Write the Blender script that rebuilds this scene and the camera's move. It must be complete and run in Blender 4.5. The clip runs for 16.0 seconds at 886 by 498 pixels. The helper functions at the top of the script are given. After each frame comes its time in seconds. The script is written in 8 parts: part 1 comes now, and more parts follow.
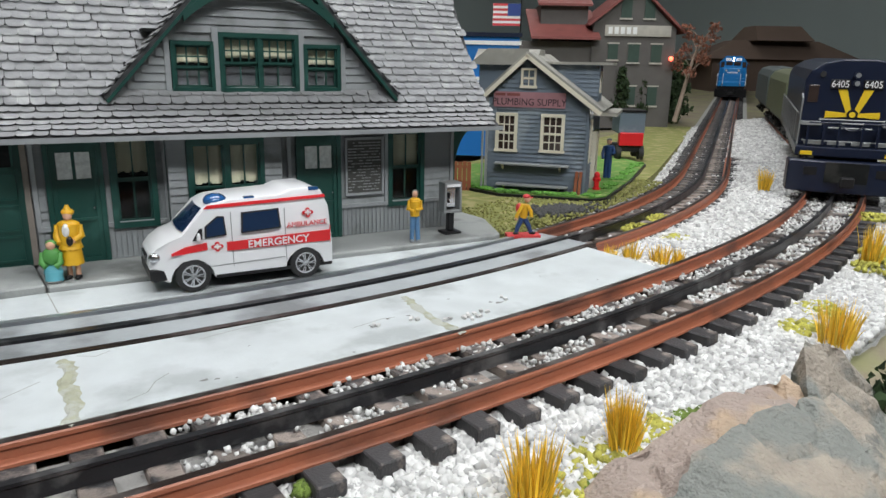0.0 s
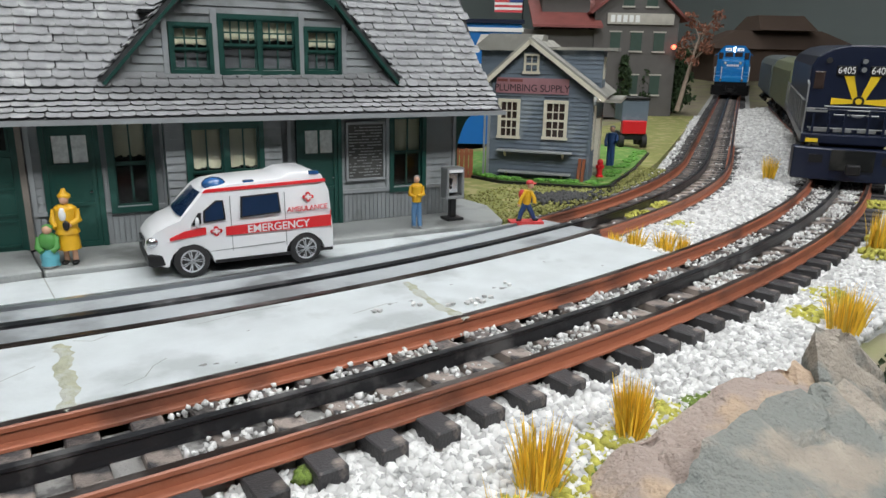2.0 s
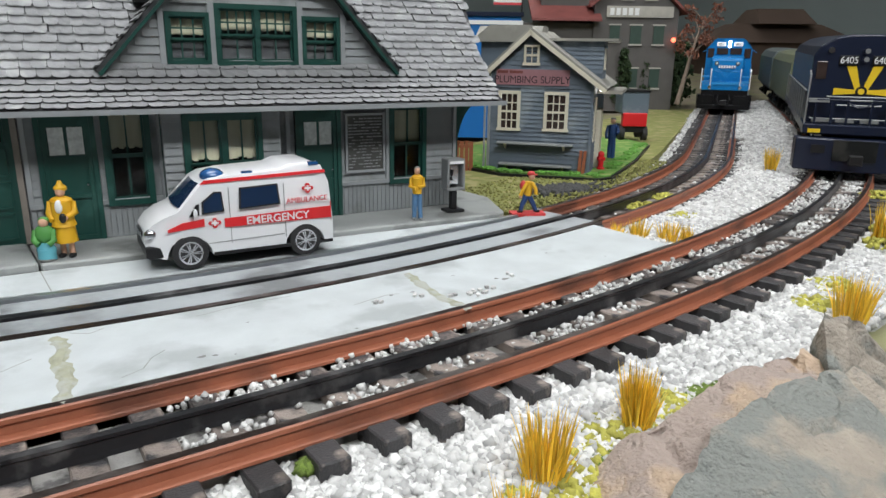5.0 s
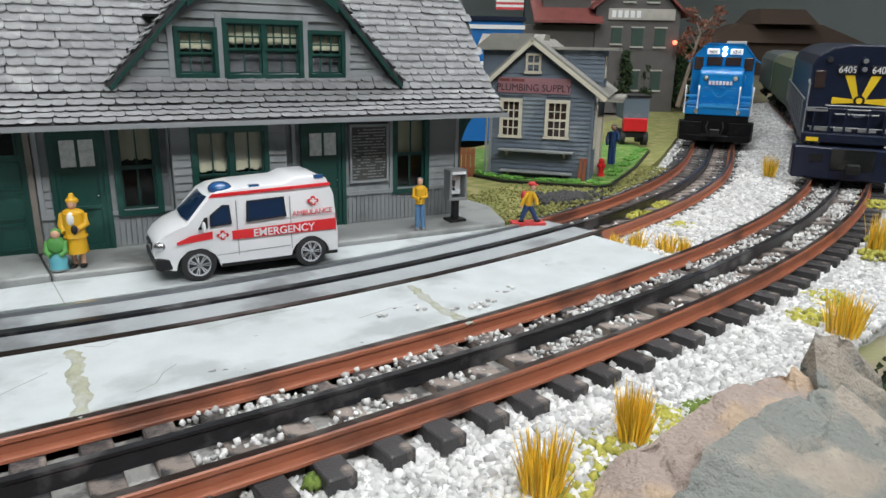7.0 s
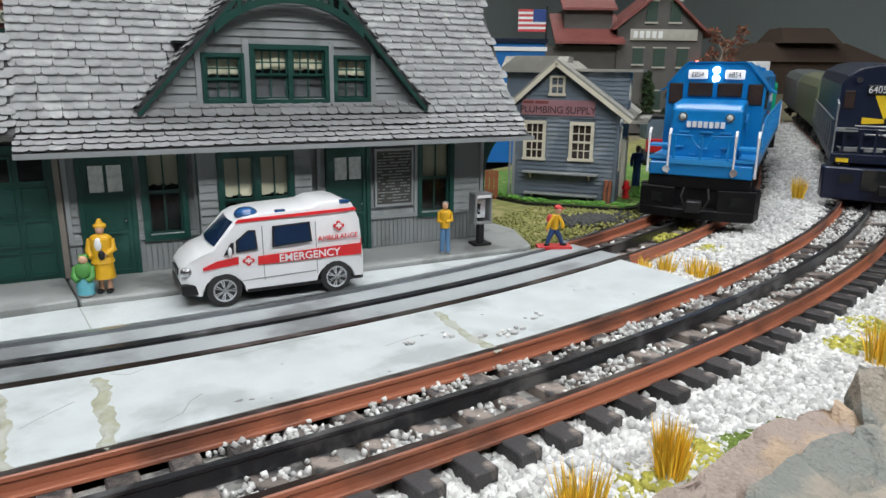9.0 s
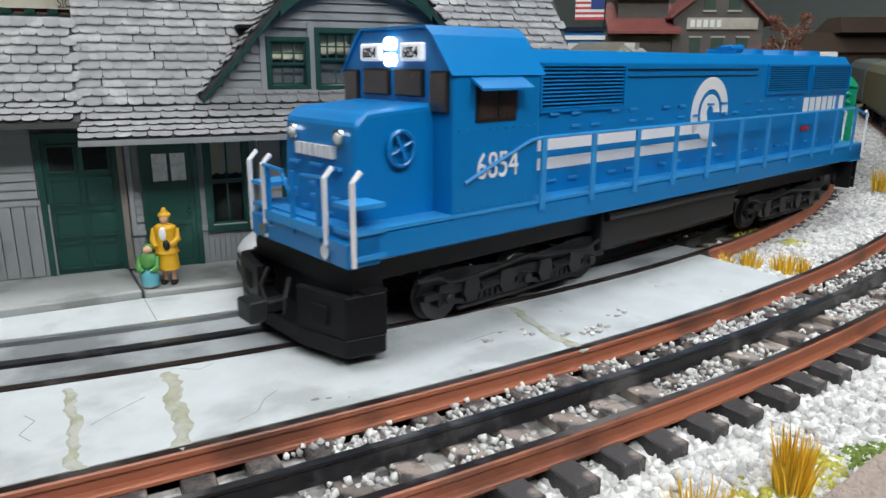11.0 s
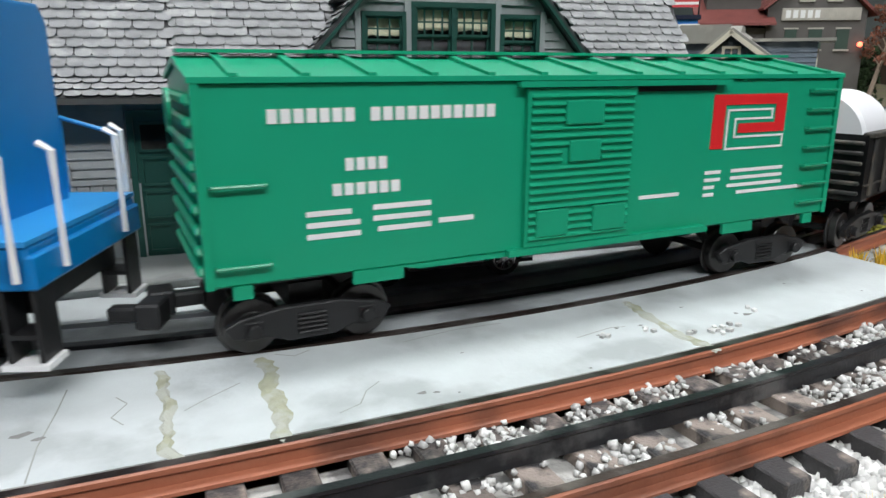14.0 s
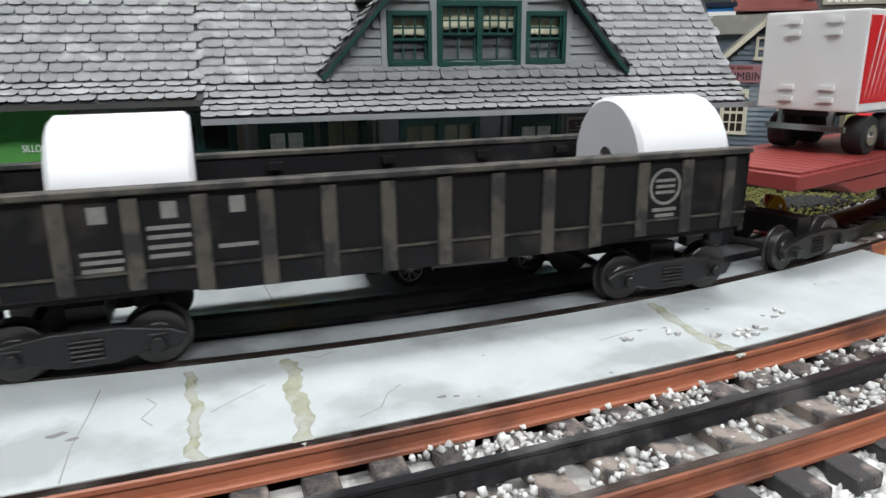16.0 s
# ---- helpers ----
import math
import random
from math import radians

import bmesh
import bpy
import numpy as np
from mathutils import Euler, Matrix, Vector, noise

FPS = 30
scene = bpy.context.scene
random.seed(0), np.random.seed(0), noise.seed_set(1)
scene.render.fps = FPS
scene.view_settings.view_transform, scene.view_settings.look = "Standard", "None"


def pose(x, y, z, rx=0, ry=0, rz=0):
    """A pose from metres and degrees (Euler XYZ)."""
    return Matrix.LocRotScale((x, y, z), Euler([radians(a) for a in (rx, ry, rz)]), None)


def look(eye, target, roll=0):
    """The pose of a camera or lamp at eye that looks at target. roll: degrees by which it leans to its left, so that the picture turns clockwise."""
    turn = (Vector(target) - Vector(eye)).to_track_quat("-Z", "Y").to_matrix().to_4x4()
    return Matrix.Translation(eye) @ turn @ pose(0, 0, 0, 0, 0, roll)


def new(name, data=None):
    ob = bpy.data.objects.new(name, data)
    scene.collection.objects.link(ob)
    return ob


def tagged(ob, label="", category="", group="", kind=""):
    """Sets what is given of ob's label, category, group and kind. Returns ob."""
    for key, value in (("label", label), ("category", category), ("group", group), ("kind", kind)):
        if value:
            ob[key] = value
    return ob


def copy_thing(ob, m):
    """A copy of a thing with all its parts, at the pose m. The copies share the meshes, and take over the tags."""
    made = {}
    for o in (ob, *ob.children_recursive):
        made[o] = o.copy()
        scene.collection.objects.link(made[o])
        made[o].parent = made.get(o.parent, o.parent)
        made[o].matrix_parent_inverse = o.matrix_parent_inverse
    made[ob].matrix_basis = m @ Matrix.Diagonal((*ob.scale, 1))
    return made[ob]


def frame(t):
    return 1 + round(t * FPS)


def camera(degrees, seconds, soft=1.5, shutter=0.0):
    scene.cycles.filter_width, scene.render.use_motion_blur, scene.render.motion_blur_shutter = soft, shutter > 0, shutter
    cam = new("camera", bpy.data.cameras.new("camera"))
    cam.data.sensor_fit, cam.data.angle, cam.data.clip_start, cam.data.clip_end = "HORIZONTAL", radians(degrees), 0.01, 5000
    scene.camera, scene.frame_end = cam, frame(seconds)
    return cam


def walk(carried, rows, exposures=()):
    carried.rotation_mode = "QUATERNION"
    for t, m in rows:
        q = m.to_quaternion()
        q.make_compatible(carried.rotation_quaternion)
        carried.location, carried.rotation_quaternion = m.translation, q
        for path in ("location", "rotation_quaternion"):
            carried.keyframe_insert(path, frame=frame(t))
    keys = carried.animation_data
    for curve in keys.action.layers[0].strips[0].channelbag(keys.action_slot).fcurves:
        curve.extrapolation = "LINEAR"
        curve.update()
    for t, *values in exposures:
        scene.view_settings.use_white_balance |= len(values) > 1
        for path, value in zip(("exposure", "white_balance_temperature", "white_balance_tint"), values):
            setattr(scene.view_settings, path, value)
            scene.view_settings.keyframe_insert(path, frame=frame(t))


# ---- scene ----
# ---- camera ----
cam = camera(64.76, 16.0, 1.5, 0.18)
# seconds, eye in metres, then yaw, pitch and roll in degrees
PATH = [
    (0.0, 0.0068, 0.0036, 0.0759, -36.19, -14.73, 1.07),
    (0.5, 0.0076, 0.0044, 0.0759, -36.07, -14.88, 1.09),
    (1.0, 0.0079, 0.0049, 0.0743, -36.09, -15.17, 1.16),
    (1.5, 0.0088, 0.0064, 0.0734, -36.08, -15.34, 1.11),
    (2.0, 0.0080, 0.0066, 0.0729, -36.19, -15.45, 1.14),
    (2.5, 0.0080, 0.0055, 0.0743, -36.19, -15.49, 1.10),
    (3.0, 0.0078, 0.0084, 0.0734, -36.29, -15.45, 1.05),
    (3.5, 0.0094, 0.0082, 0.0724, -36.30, -15.53, 0.94),
    (4.0, 0.0091, 0.0088, 0.0702, -36.30, -15.61, 0.85),
    (6.5, 0.0078, 0.0076, 0.0713, -36.20, -16.00, 0.93),
    (7.0, 0.0060, 0.0061, 0.0772, -36.19, -16.04, 1.13),
    (7.5, 0.0061, 0.0057, 0.0814, -35.99, -15.68, 1.26),
    (8.0, 0.0047, 0.0051, 0.0809, -35.61, -15.28, 1.07),
    (8.5, 0.0056, 0.0059, 0.0783, -34.97, -14.57, 0.85),
    (9.0, 0.0058, 0.0103, 0.0784, -34.54, -14.48, 0.72),
    (9.5, 0.0044, 0.0124, 0.0781, -33.93, -14.39, 0.46),
    (10.0, 0.0042, 0.0164, 0.0760, -33.05, -14.38, 0.19),
    (12.5, -0.0013, 0.0347, 0.0714, -28.06, -15.42, 0.68),
    (13.0, -0.0019, 0.0351, 0.0682, -26.89, -14.33, 0.37),
    (13.5, -0.0006, 0.0403, 0.0671, -26.46, -14.55, 0.48),
    (14.0, -0.0004, 0.0445, 0.0655, -25.74, -14.78, 0.12),
    (14.5, -0.0001, 0.0481, 0.0664, -25.20, -15.19, 0.12),
    (15.0, 0.0005, 0.0497, 0.0658, -24.33, -15.23, 0.02),
    (15.5, 0.0005, 0.0459, 0.0665, -23.90, -15.32, -0.14),
    (16.0, 0.0021, 0.0431, 0.0694, -22.89, -15.76, -0.62),
]
walk(cam, [(t, pose(x, y, z, 90 + pitch, 0, yaw) @ pose(0, 0, 0, 0, 0, roll)) for t, x, y, z, yaw, pitch, roll in PATH], exposures=[(0.0, 0.0), (10.0, 0.0), (12.5, 0.05), (14.0, 0.15), (16.0, 0.15)])

# ---- world and light ----
world = bpy.data.worlds.new("world")
world.use_nodes = True
world.node_tree.nodes["Background"].inputs[0].default_value = (0.75, 0.85, 1.0, 1)
world.node_tree.nodes["Background"].inputs[1].default_value = 0.006
scene.world = world
scene.view_settings.exposure = 0.0


def area_lamp(name, eye, target, w, h, power, colour):
    data = bpy.data.lights.new(name, "AREA")
    data.shape, data.size, data.size_y, data.energy, data.color = "RECTANGLE", w, h, power, colour
    ob = new(name, data)
    ob.matrix_world = look(eye, target)
    return ob


# unseen tube fixtures over the layout; front and far ones added to brighten
area_lamp("tube_light", (0.02, -0.50, 0.885), (0.12, 0.16, 0.0), 1.3, 0.22, 18.0, (0.96, 0.98, 1.0))
area_lamp("tube_light_over", (0.15, 0.38, 1.085), (0.15, 0.38, 0.0), 1.2, 0.2, 8.4, (0.97, 0.98, 1.0))
area_lamp("tube_light_far", (1.30, 1.45, 1.285), (1.30, 1.45, 0.0), 1.2, 0.2, 2.0, (1.0, 0.93, 0.82))

# ---- materials ----
MM = 0.001


def shade(name, colour, rough=0.6, metal=0.0, vary=0.25, size=6.0, grain=0.8, bump=0.25, second=None, amount=0.0, coat=0.0, spec=0.5, piece=0.0):
    """A surface with stains of about `size` mm, fine grain of `grain` mm, and wear in a second colour over `amount` of it."""
    m = bpy.data.materials.new(name)
    m.use_nodes = True
    n, l = m.node_tree.nodes, m.node_tree.links
    b = n["Principled BSDF"]
    b.inputs["Roughness"].default_value, b.inputs["Metallic"].default_value = rough, metal
    b.inputs["Coat Weight"].default_value, b.inputs["Coat Roughness"].default_value = coat, 0.12
    b.inputs["Specular IOR Level"].default_value = spec
    co = n.new("ShaderNodeTexCoord")
    big, fine = n.new("ShaderNodeTexNoise"), n.new("ShaderNodeTexNoise")
    big.inputs["Scale"].default_value, big.inputs["Detail"].default_value = 1000 / size, 5
    fine.inputs["Scale"].default_value, fine.inputs["Detail"].default_value = 1000 / grain, 3
    l.new(co.outputs["Object"], big.inputs["Vector"]), l.new(co.outputs["Object"], fine.inputs["Vector"])
    mix = n.new("ShaderNodeMix")
    mix.data_type = "RGBA"
    lo, hi = [max(0, c * (1 - vary)) for c in colour], [min(1, c * (1 + vary)) for c in colour]
    mix.inputs[6].default_value, mix.inputs[7].default_value = (*lo, 1), (*hi, 1)
    l.new(big.outputs["Fac"], mix.inputs[0])
    out = mix.outputs[2]
    if second:
        ramp, wear = n.new("ShaderNodeValToRGB"), n.new("ShaderNodeMix")
        wear.data_type = "RGBA"
        n2 = n.new("ShaderNodeTexNoise")
        n2.inputs["Scale"].default_value, n2.inputs["Detail"].default_value = 1000 / (size * 1.7), 8
        off = n.new("ShaderNodeVectorMath")
        off.inputs[1].default_value = (0.31, 0.17, 0.05)
        l.new(co.outputs["Object"], off.inputs[0]), l.new(off.outputs[0], n2.inputs["Vector"])
        ramp.color_ramp.elements[0].position, ramp.color_ramp.elements[1].position = 0.62 - 0.3 * amount, 0.72 - 0.3 * amount
        l.new(n2.outputs["Fac"], ramp.inputs["Fac"]), l.new(ramp.outputs["Color"], wear.inputs[0])
        l.new(out, wear.inputs[6])
        wear.inputs[7].default_value = (*second, 1)
        out = wear.outputs[2]
    if piece:
        info, hsv, mr = n.new("ShaderNodeObjectInfo"), n.new("ShaderNodeHueSaturation"), n.new("ShaderNodeMapRange")
        geo, add = n.new("ShaderNodeNewGeometry"), n.new("ShaderNodeMath")
        add.operation = "ADD"
        l.new(info.outputs["Random"], add.inputs[0]), l.new(geo.outputs["Random Per Island"], add.inputs[1])
        frac = n.new("ShaderNodeMath")
        frac.operation = "FRACT"
        l.new(add.outputs[0], frac.inputs[0])
        mr.inputs["To Min"].default_value, mr.inputs["To Max"].default_value = 1 - piece, 1 + piece
        l.new(frac.outputs[0], mr.inputs["Value"]), l.new(mr.outputs["Result"], hsv.inputs["Value"])
        l.new(out, hsv.inputs["Color"])
        out = hsv.outputs["Color"]
    l.new(out, b.inputs["Base Color"])
    if bump:
        bp = n.new("ShaderNodeBump")
        bp.inputs["Strength"].default_value, bp.inputs["Distance"].default_value = bump, 0.0003
        l.new(fine.outputs["Fac"], bp.inputs["Height"]), l.new(bp.outputs["Normal"], b.inputs["Normal"])
    return m


def glow(name, colour, strength):
    m = bpy.data.materials.new(name)
    m.use_nodes = True
    b = m.node_tree.nodes["Principled BSDF"]
    b.inputs["Base Color"].default_value = (*colour, 1)
    b.inputs["Emission Color"].default_value, b.inputs["Emission Strength"].default_value = (*colour, 1), strength
    return m


def glass(name, tint=(0.9, 0.95, 0.95), rough=0.03):
    m = bpy.data.materials.new(name)
    m.use_nodes = True
    b = m.node_tree.nodes["Principled BSDF"]
    b.inputs["Base Color"].default_value = (*tint, 1)
    b.inputs["Transmission Weight"].default_value, b.inputs["Roughness"].default_value, b.inputs["IOR"].default_value = 1.0, rough, 1.3
    return m


CONCRETE = shade("painted_concrete", (0.49, 0.525, 0.53), 0.6, vary=0.22, size=16, grain=1.4, bump=0.4, second=(0.36, 0.385, 0.385), amount=0.25)
WALKWAY = shade("rough_walkway", (0.34, 0.355, 0.345), 0.8, vary=0.16, size=14, grain=0.9, bump=0.7, second=(0.22, 0.23, 0.22), amount=0.2)
SOOT = shade("sooty_flangeway", (0.075, 0.082, 0.087), 0.5, vary=0.6, size=14, grain=1, second=(0.26, 0.28, 0.29), amount=0.35)
INFILL = shade("worn_grey_infill", (0.33, 0.355, 0.365), 0.55, vary=0.3, size=22, grain=1.2, bump=0.4, second=(0.17, 0.18, 0.185), amount=0.3)
MOSS = shade("dried_moss_filler", (0.33, 0.335, 0.245), 0.95, vary=0.3, size=4, grain=0.5, bump=0.9, second=(0.40, 0.41, 0.36), amount=0.7)
STAIN = shade("dark_stain", (0.2, 0.2, 0.19), 0.9, vary=0.4, size=3)
CRACK = shade("hairline_crack", (0.30, 0.31, 0.29), 0.9, vary=0.2, size=3)
RUST = shade("rusty_rail_paint", (0.36, 0.125, 0.068), 0.45, vary=0.16, size=26, grain=0.9, bump=0.2, second=(0.17, 0.065, 0.04), amount=0.3)
RAILTOP = shade("worn_rail_head", (0.14, 0.12, 0.11), 0.3, 0.7, vary=0.3, size=9, second=(0.05, 0.035, 0.03), amount=0.6)
STEELTOP = shade("polished_rail_head", (0.62, 0.65, 0.67), 0.28, 0.85, vary=0.2, size=20)
BLACKRAIL = shade("blackened_centre_rail", (0.026, 0.027, 0.03), 0.3, 0.4, vary=0.4, size=8, grain=0.8, second=(0.12, 0.12, 0.12), amount=0.25)
TIE = shade("black_wood_tie", (0.034, 0.033, 0.035), 0.55, vary=0.5, size=5, grain=0.6, bump=0.9, second=(0.24, 0.20, 0.175), amount=0.3, piece=0.4)
BALLAST = shade("white_stone_ballast", (0.56, 0.56, 0.545), 0.75, vary=0.18, size=3, grain=0.4, bump=0.4, piece=0.36)
BED = shade("ballast_bed", (0.36, 0.36, 0.345), 0.95, vary=0.5, size=3, grain=0.8, bump=1.0)
DARKBED = shade("sooty_ballast_bed", (0.17, 0.165, 0.16), 0.9, vary=0.5, size=4, grain=0.8, bump=1.0, second=(0.42, 0.41, 0.39), amount=0.7)
EARTH = shade("scenery_earth", (0.22, 0.19, 0.13), 0.95, vary=0.35, size=30, grain=1.5, bump=1.0, second=(0.24, 0.24, 0.12), amount=0.4)
TURF = shade("olive_turf", (0.22, 0.23, 0.07), 0.95, vary=0.35, size=7, grain=0.7, bump=1.0, second=(0.35, 0.31, 0.14), amount=0.35)
LAWN = shade("bright_lawn", (0.12, 0.26, 0.05), 0.95, vary=0.4, size=4, grain=0.5, bump=1.0, second=(0.27, 0.33, 0.10), amount=0.3)
FOLIAGE = shade("foam_foliage", (0.13, 0.19, 0.035), 0.95, vary=0.5, size=2, grain=0.4, bump=1.0, piece=0.4)
YELLOWMOSS = shade("yellow_green_foam", (0.42, 0.40, 0.08), 0.95, vary=0.35, size=2, grain=0.4, bump=1.0, piece=0.3)
OLIVEFOAM = shade("olive_foam", (0.24, 0.24, 0.075), 0.95, vary=0.35, size=2, grain=0.4, bump=1.0, piece=0.3)
STRAW = shade("golden_grass", (0.86, 0.56, 0.05), 0.7, vary=0.2, size=3, bump=0.0, piece=0.35)


def rock_paint(name, tan, grey, dark):
    """Plaster washed with tan, grey and near-black, with fine pits."""
    m = shade(name, tan, 0.8, vary=0.35, size=10, grain=1.1, bump=1.0, second=grey, amount=0.5)
    n, l = m.node_tree.nodes, m.node_tree.links
    b = n["Principled BSDF"]
    src = b.inputs["Base Color"].links[0].from_socket
    co, tex, ramp, mix = n.new("ShaderNodeTexCoord"), n.new("ShaderNodeTexNoise"), n.new("ShaderNodeValToRGB"), n.new("ShaderNodeMix")
    tex.inputs["Scale"].default_value, tex.inputs["Detail"].default_value, tex.inputs["Roughness"].default_value = 45, 12, 0.72
    l.new(co.outputs["Object"], tex.inputs["Vector"]), l.new(tex.outputs["Fac"], ramp.inputs["Fac"])
    ramp.color_ramp.elements[0].position, ramp.color_ramp.elements[1].position = 0.60, 0.72
    mix.data_type = "RGBA"
    l.new(ramp.outputs["Color"], mix.inputs[0]), l.new(src, mix.inputs[6])
    mix.inputs[7].default_value = (*dark, 1)
    l.new(mix.outputs[2], b.inputs["Base Color"])
    bp = n["Bump"]
    bp.inputs["Distance"].default_value = 0.0012
    rough = n.new("ShaderNodeBump")
    rough.inputs["Strength"].default_value, rough.inputs["Distance"].default_value = 0.6, 0.0022
    l.new(tex.outputs["Fac"], rough.inputs["Height"]), l.new(rough.outputs["Normal"], bp.inputs["Normal"])
    return m


ROCK = rock_paint("grey_plaster_rock", (0.36, 0.315, 0.26), (0.23, 0.24, 0.22), (0.085, 0.10, 0.10))
ROCKTAN = rock_paint("tan_plaster_rock", (0.46, 0.345, 0.245), (0.37, 0.30, 0.26), (0.17, 0.17, 0.15))
CINDER = shade("coal_cinders", (0.06, 0.06, 0.06), 0.9, vary=0.5, size=3, grain=0.8, bump=1.0)
SHINGLE = shade("grey_shingle", (0.26, 0.265, 0.27), 0.72, vary=0.3, size=5, grain=0.5, bump=0.6, second=(0.35, 0.355, 0.355), amount=0.3, piece=0.12, spec=0.35)
# near-black bed, so the gaps between shingles read as shade
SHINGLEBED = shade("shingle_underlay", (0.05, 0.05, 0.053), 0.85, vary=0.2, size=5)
# dark wash on butt ends, painted also as the shade under each course
BUTTSHADE = shade("butt_wash_and_shade", (0.075, 0.078, 0.08), 0.85, vary=0.3, size=3)
GREYWALL = shade("grey_painted_clapboard", (0.235, 0.25, 0.255), 0.6, vary=0.12, size=11, grain=0.6, bump=0.2, second=(0.165, 0.175, 0.175), amount=0.2, piece=0.05)
CORNERWOOD = shade("weathered_corner_wood", (0.20, 0.175, 0.15), 0.75, vary=0.35, size=6, grain=0.6, bump=0.5)
GREYTRIM = shade("grey_trim", (0.27, 0.285, 0.29), 0.55, vary=0.12, size=9)
GREEN = shade("dark_green_paint", (0.006, 0.052, 0.040), 0.45, vary=0.2, size=8, grain=0.5, bump=0.15, second=(0.02, 0.085, 0.068), amount=0.2)
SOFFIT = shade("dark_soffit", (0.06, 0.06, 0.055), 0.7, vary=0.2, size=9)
BLIND = shade("cream_blind", (0.55, 0.50, 0.36), 0.9, vary=0.12, size=6, bump=0.0)
FROST = shade("frosted_window_film", (0.62, 0.65, 0.63), 0.35, vary=0.55, size=2, grain=0.5, bump=0.2)
# near black that paints in the shade of interiors, slots and recesses
SHADEBLACK = shade("painted_shade_black", (0.012, 0.013, 0.013), 0.9, vary=0.5, size=9, bump=0.0, second=(0.035, 0.035, 0.032), amount=0.3, spec=0.15)
PANE = glass("window_pane")
PANE.node_tree.nodes["Principled BSDF"].inputs["Roughness"].default_value = 0.05
WHITE = shade("white_enamel", (0.80, 0.81, 0.82), 0.25, vary=0.03, size=20, bump=0.0, coat=0.6)
RED = shade("red_print", (0.68, 0.02, 0.025), 0.35, vary=0.06, size=12, bump=0.0)
SIGNRED = shade("faded_red_sign", (0.34, 0.17, 0.19), 0.7, vary=0.25, size=9)
TRIMBLACK = shade("black_plastic", (0.011, 0.011, 0.012), 0.45, vary=0.2, size=9, bump=0.1, spec=0.4)
PILOTBLACK = shade("satin_black_casting", (0.007, 0.007, 0.008), 0.5, vary=0.25, size=8, bump=0.15, spec=0.18)
RUBBER = shade("tyre_rubber", (0.02, 0.02, 0.021), 0.7, vary=0.2, size=6)
CHROME = shade("bright_chrome", (0.75, 0.76, 0.78), 0.18, 1.0, vary=0.08, size=8, bump=0.0)
BLUEGLASS = shade("dark_blue_glass", (0.012, 0.03, 0.075), 0.06, vary=0.3, size=14, bump=0.0, coat=1.0)
BEACON = shade("blue_beacon", (0.02, 0.09, 0.25), 0.12, vary=0.2, size=8, bump=0.0, coat=1.0)
CONBLUE = shade("bright_blue_paint", (0.0, 0.185, 0.50), 0.34, vary=0.07, size=30, grain=0.5, bump=0.05, coat=0.15)
# lighter blue for walkway edges, handrails, latches and steps
PALEBLUE = shade("pale_edge_blue", (0.03, 0.28, 0.64), 0.35, vary=0.1, size=20, bump=0.0)
PRINTWHITE = shade("white_print", (0.80, 0.80, 0.80), 0.4, vary=0.05, size=9, bump=0.0)
BOXGREEN = shade("jade_green_paint", (0.004, 0.31, 0.165), 0.38, vary=0.07, size=30, grain=0.5, bump=0.06, coat=0.1)
TRUCK = shade("black_cast_truck", (0.013, 0.013, 0.014), 0.42, vary=0.3, size=6, grain=0.5, bump=0.3, spec=0.4)
WHEEL = shade("blackened_wheel", (0.075, 0.073, 0.072), 0.34, 0.7, vary=0.25, size=6)
GONDOLA = shade("worn_black_gondola", (0.010, 0.010, 0.011), 0.5, vary=0.3, size=12, grain=0.6, bump=0.25, second=(0.035, 0.032, 0.028), amount=0.2, spec=0.25)
GONEDGE = shade("worn_edge_paint", (0.075, 0.067, 0.055), 0.6, vary=0.6, size=4, second=(0.025, 0.025, 0.025), amount=0.5)
GONPRINT = shade("faded_grey_print", (0.20, 0.20, 0.185), 0.7, vary=0.4, size=2, bump=0.0)
PAPER = shade("white_plastic_roll", (0.80, 0.81, 0.83), 0.4, vary=0.02, size=20, bump=0.0)
FLATRED = shade("oxide_red_flatcar", (0.27, 0.045, 0.04), 0.5, vary=0.15, size=9)
TRAILER = shade("white_trailer", (0.78, 0.79, 0.78), 0.4, vary=0.04, size=15, bump=0.0)
NAVY = shade("navy_paint", (0.005, 0.010, 0.030), 0.36, vary=0.15, size=14, coat=0.15)
YELLOW = shade("yellow_paint", (0.80, 0.55, 0.02), 0.45, vary=0.07, size=9, bump=0.0)
OLIVE = shade("olive_coach_paint", (0.13, 0.145, 0.085), 0.55, vary=0.15, size=12)
COACHGREY = shade("grey_coach_paint", (0.10, 0.12, 0.12), 0.55, vary=0.15, size=12)
HOUSE = shade("slate_blue_clapboard", (0.125, 0.16, 0.20), 0.6, vary=0.14, size=12, grain=0.6, bump=0.2, second=(0.21, 0.25, 0.28), amount=0.2, piece=0.08)
CREAM = shade("cream_trim", (0.66, 0.62, 0.50), 0.6, vary=0.1, size=6)
TARROOF = shade("weathered_roof", (0.27, 0.265, 0.235), 0.8, vary=0.2, size=9, grain=0.6, bump=0.5, second=(0.36, 0.35, 0.30), amount=0.3)
BRICKGREY = shade("dim_stucco_mill", (0.105, 0.098, 0.092), 0.8, vary=0.2, size=14, grain=0.9, bump=0.4)
MILLRED = shade("red_tin_roof", (0.20, 0.058, 0.050), 0.6, vary=0.3, size=14)
SHUTTER = shade("green_shutter", (0.03, 0.06, 0.045), 0.6, vary=0.2, size=6)
PLANK = shade("weathered_sign_board", (0.42, 0.40, 0.35), 0.7, vary=0.2, size=7)
SHOPBLUE = shade("bright_blue_stucco", (0.0, 0.13, 0.42), 0.55, vary=0.06, size=20)
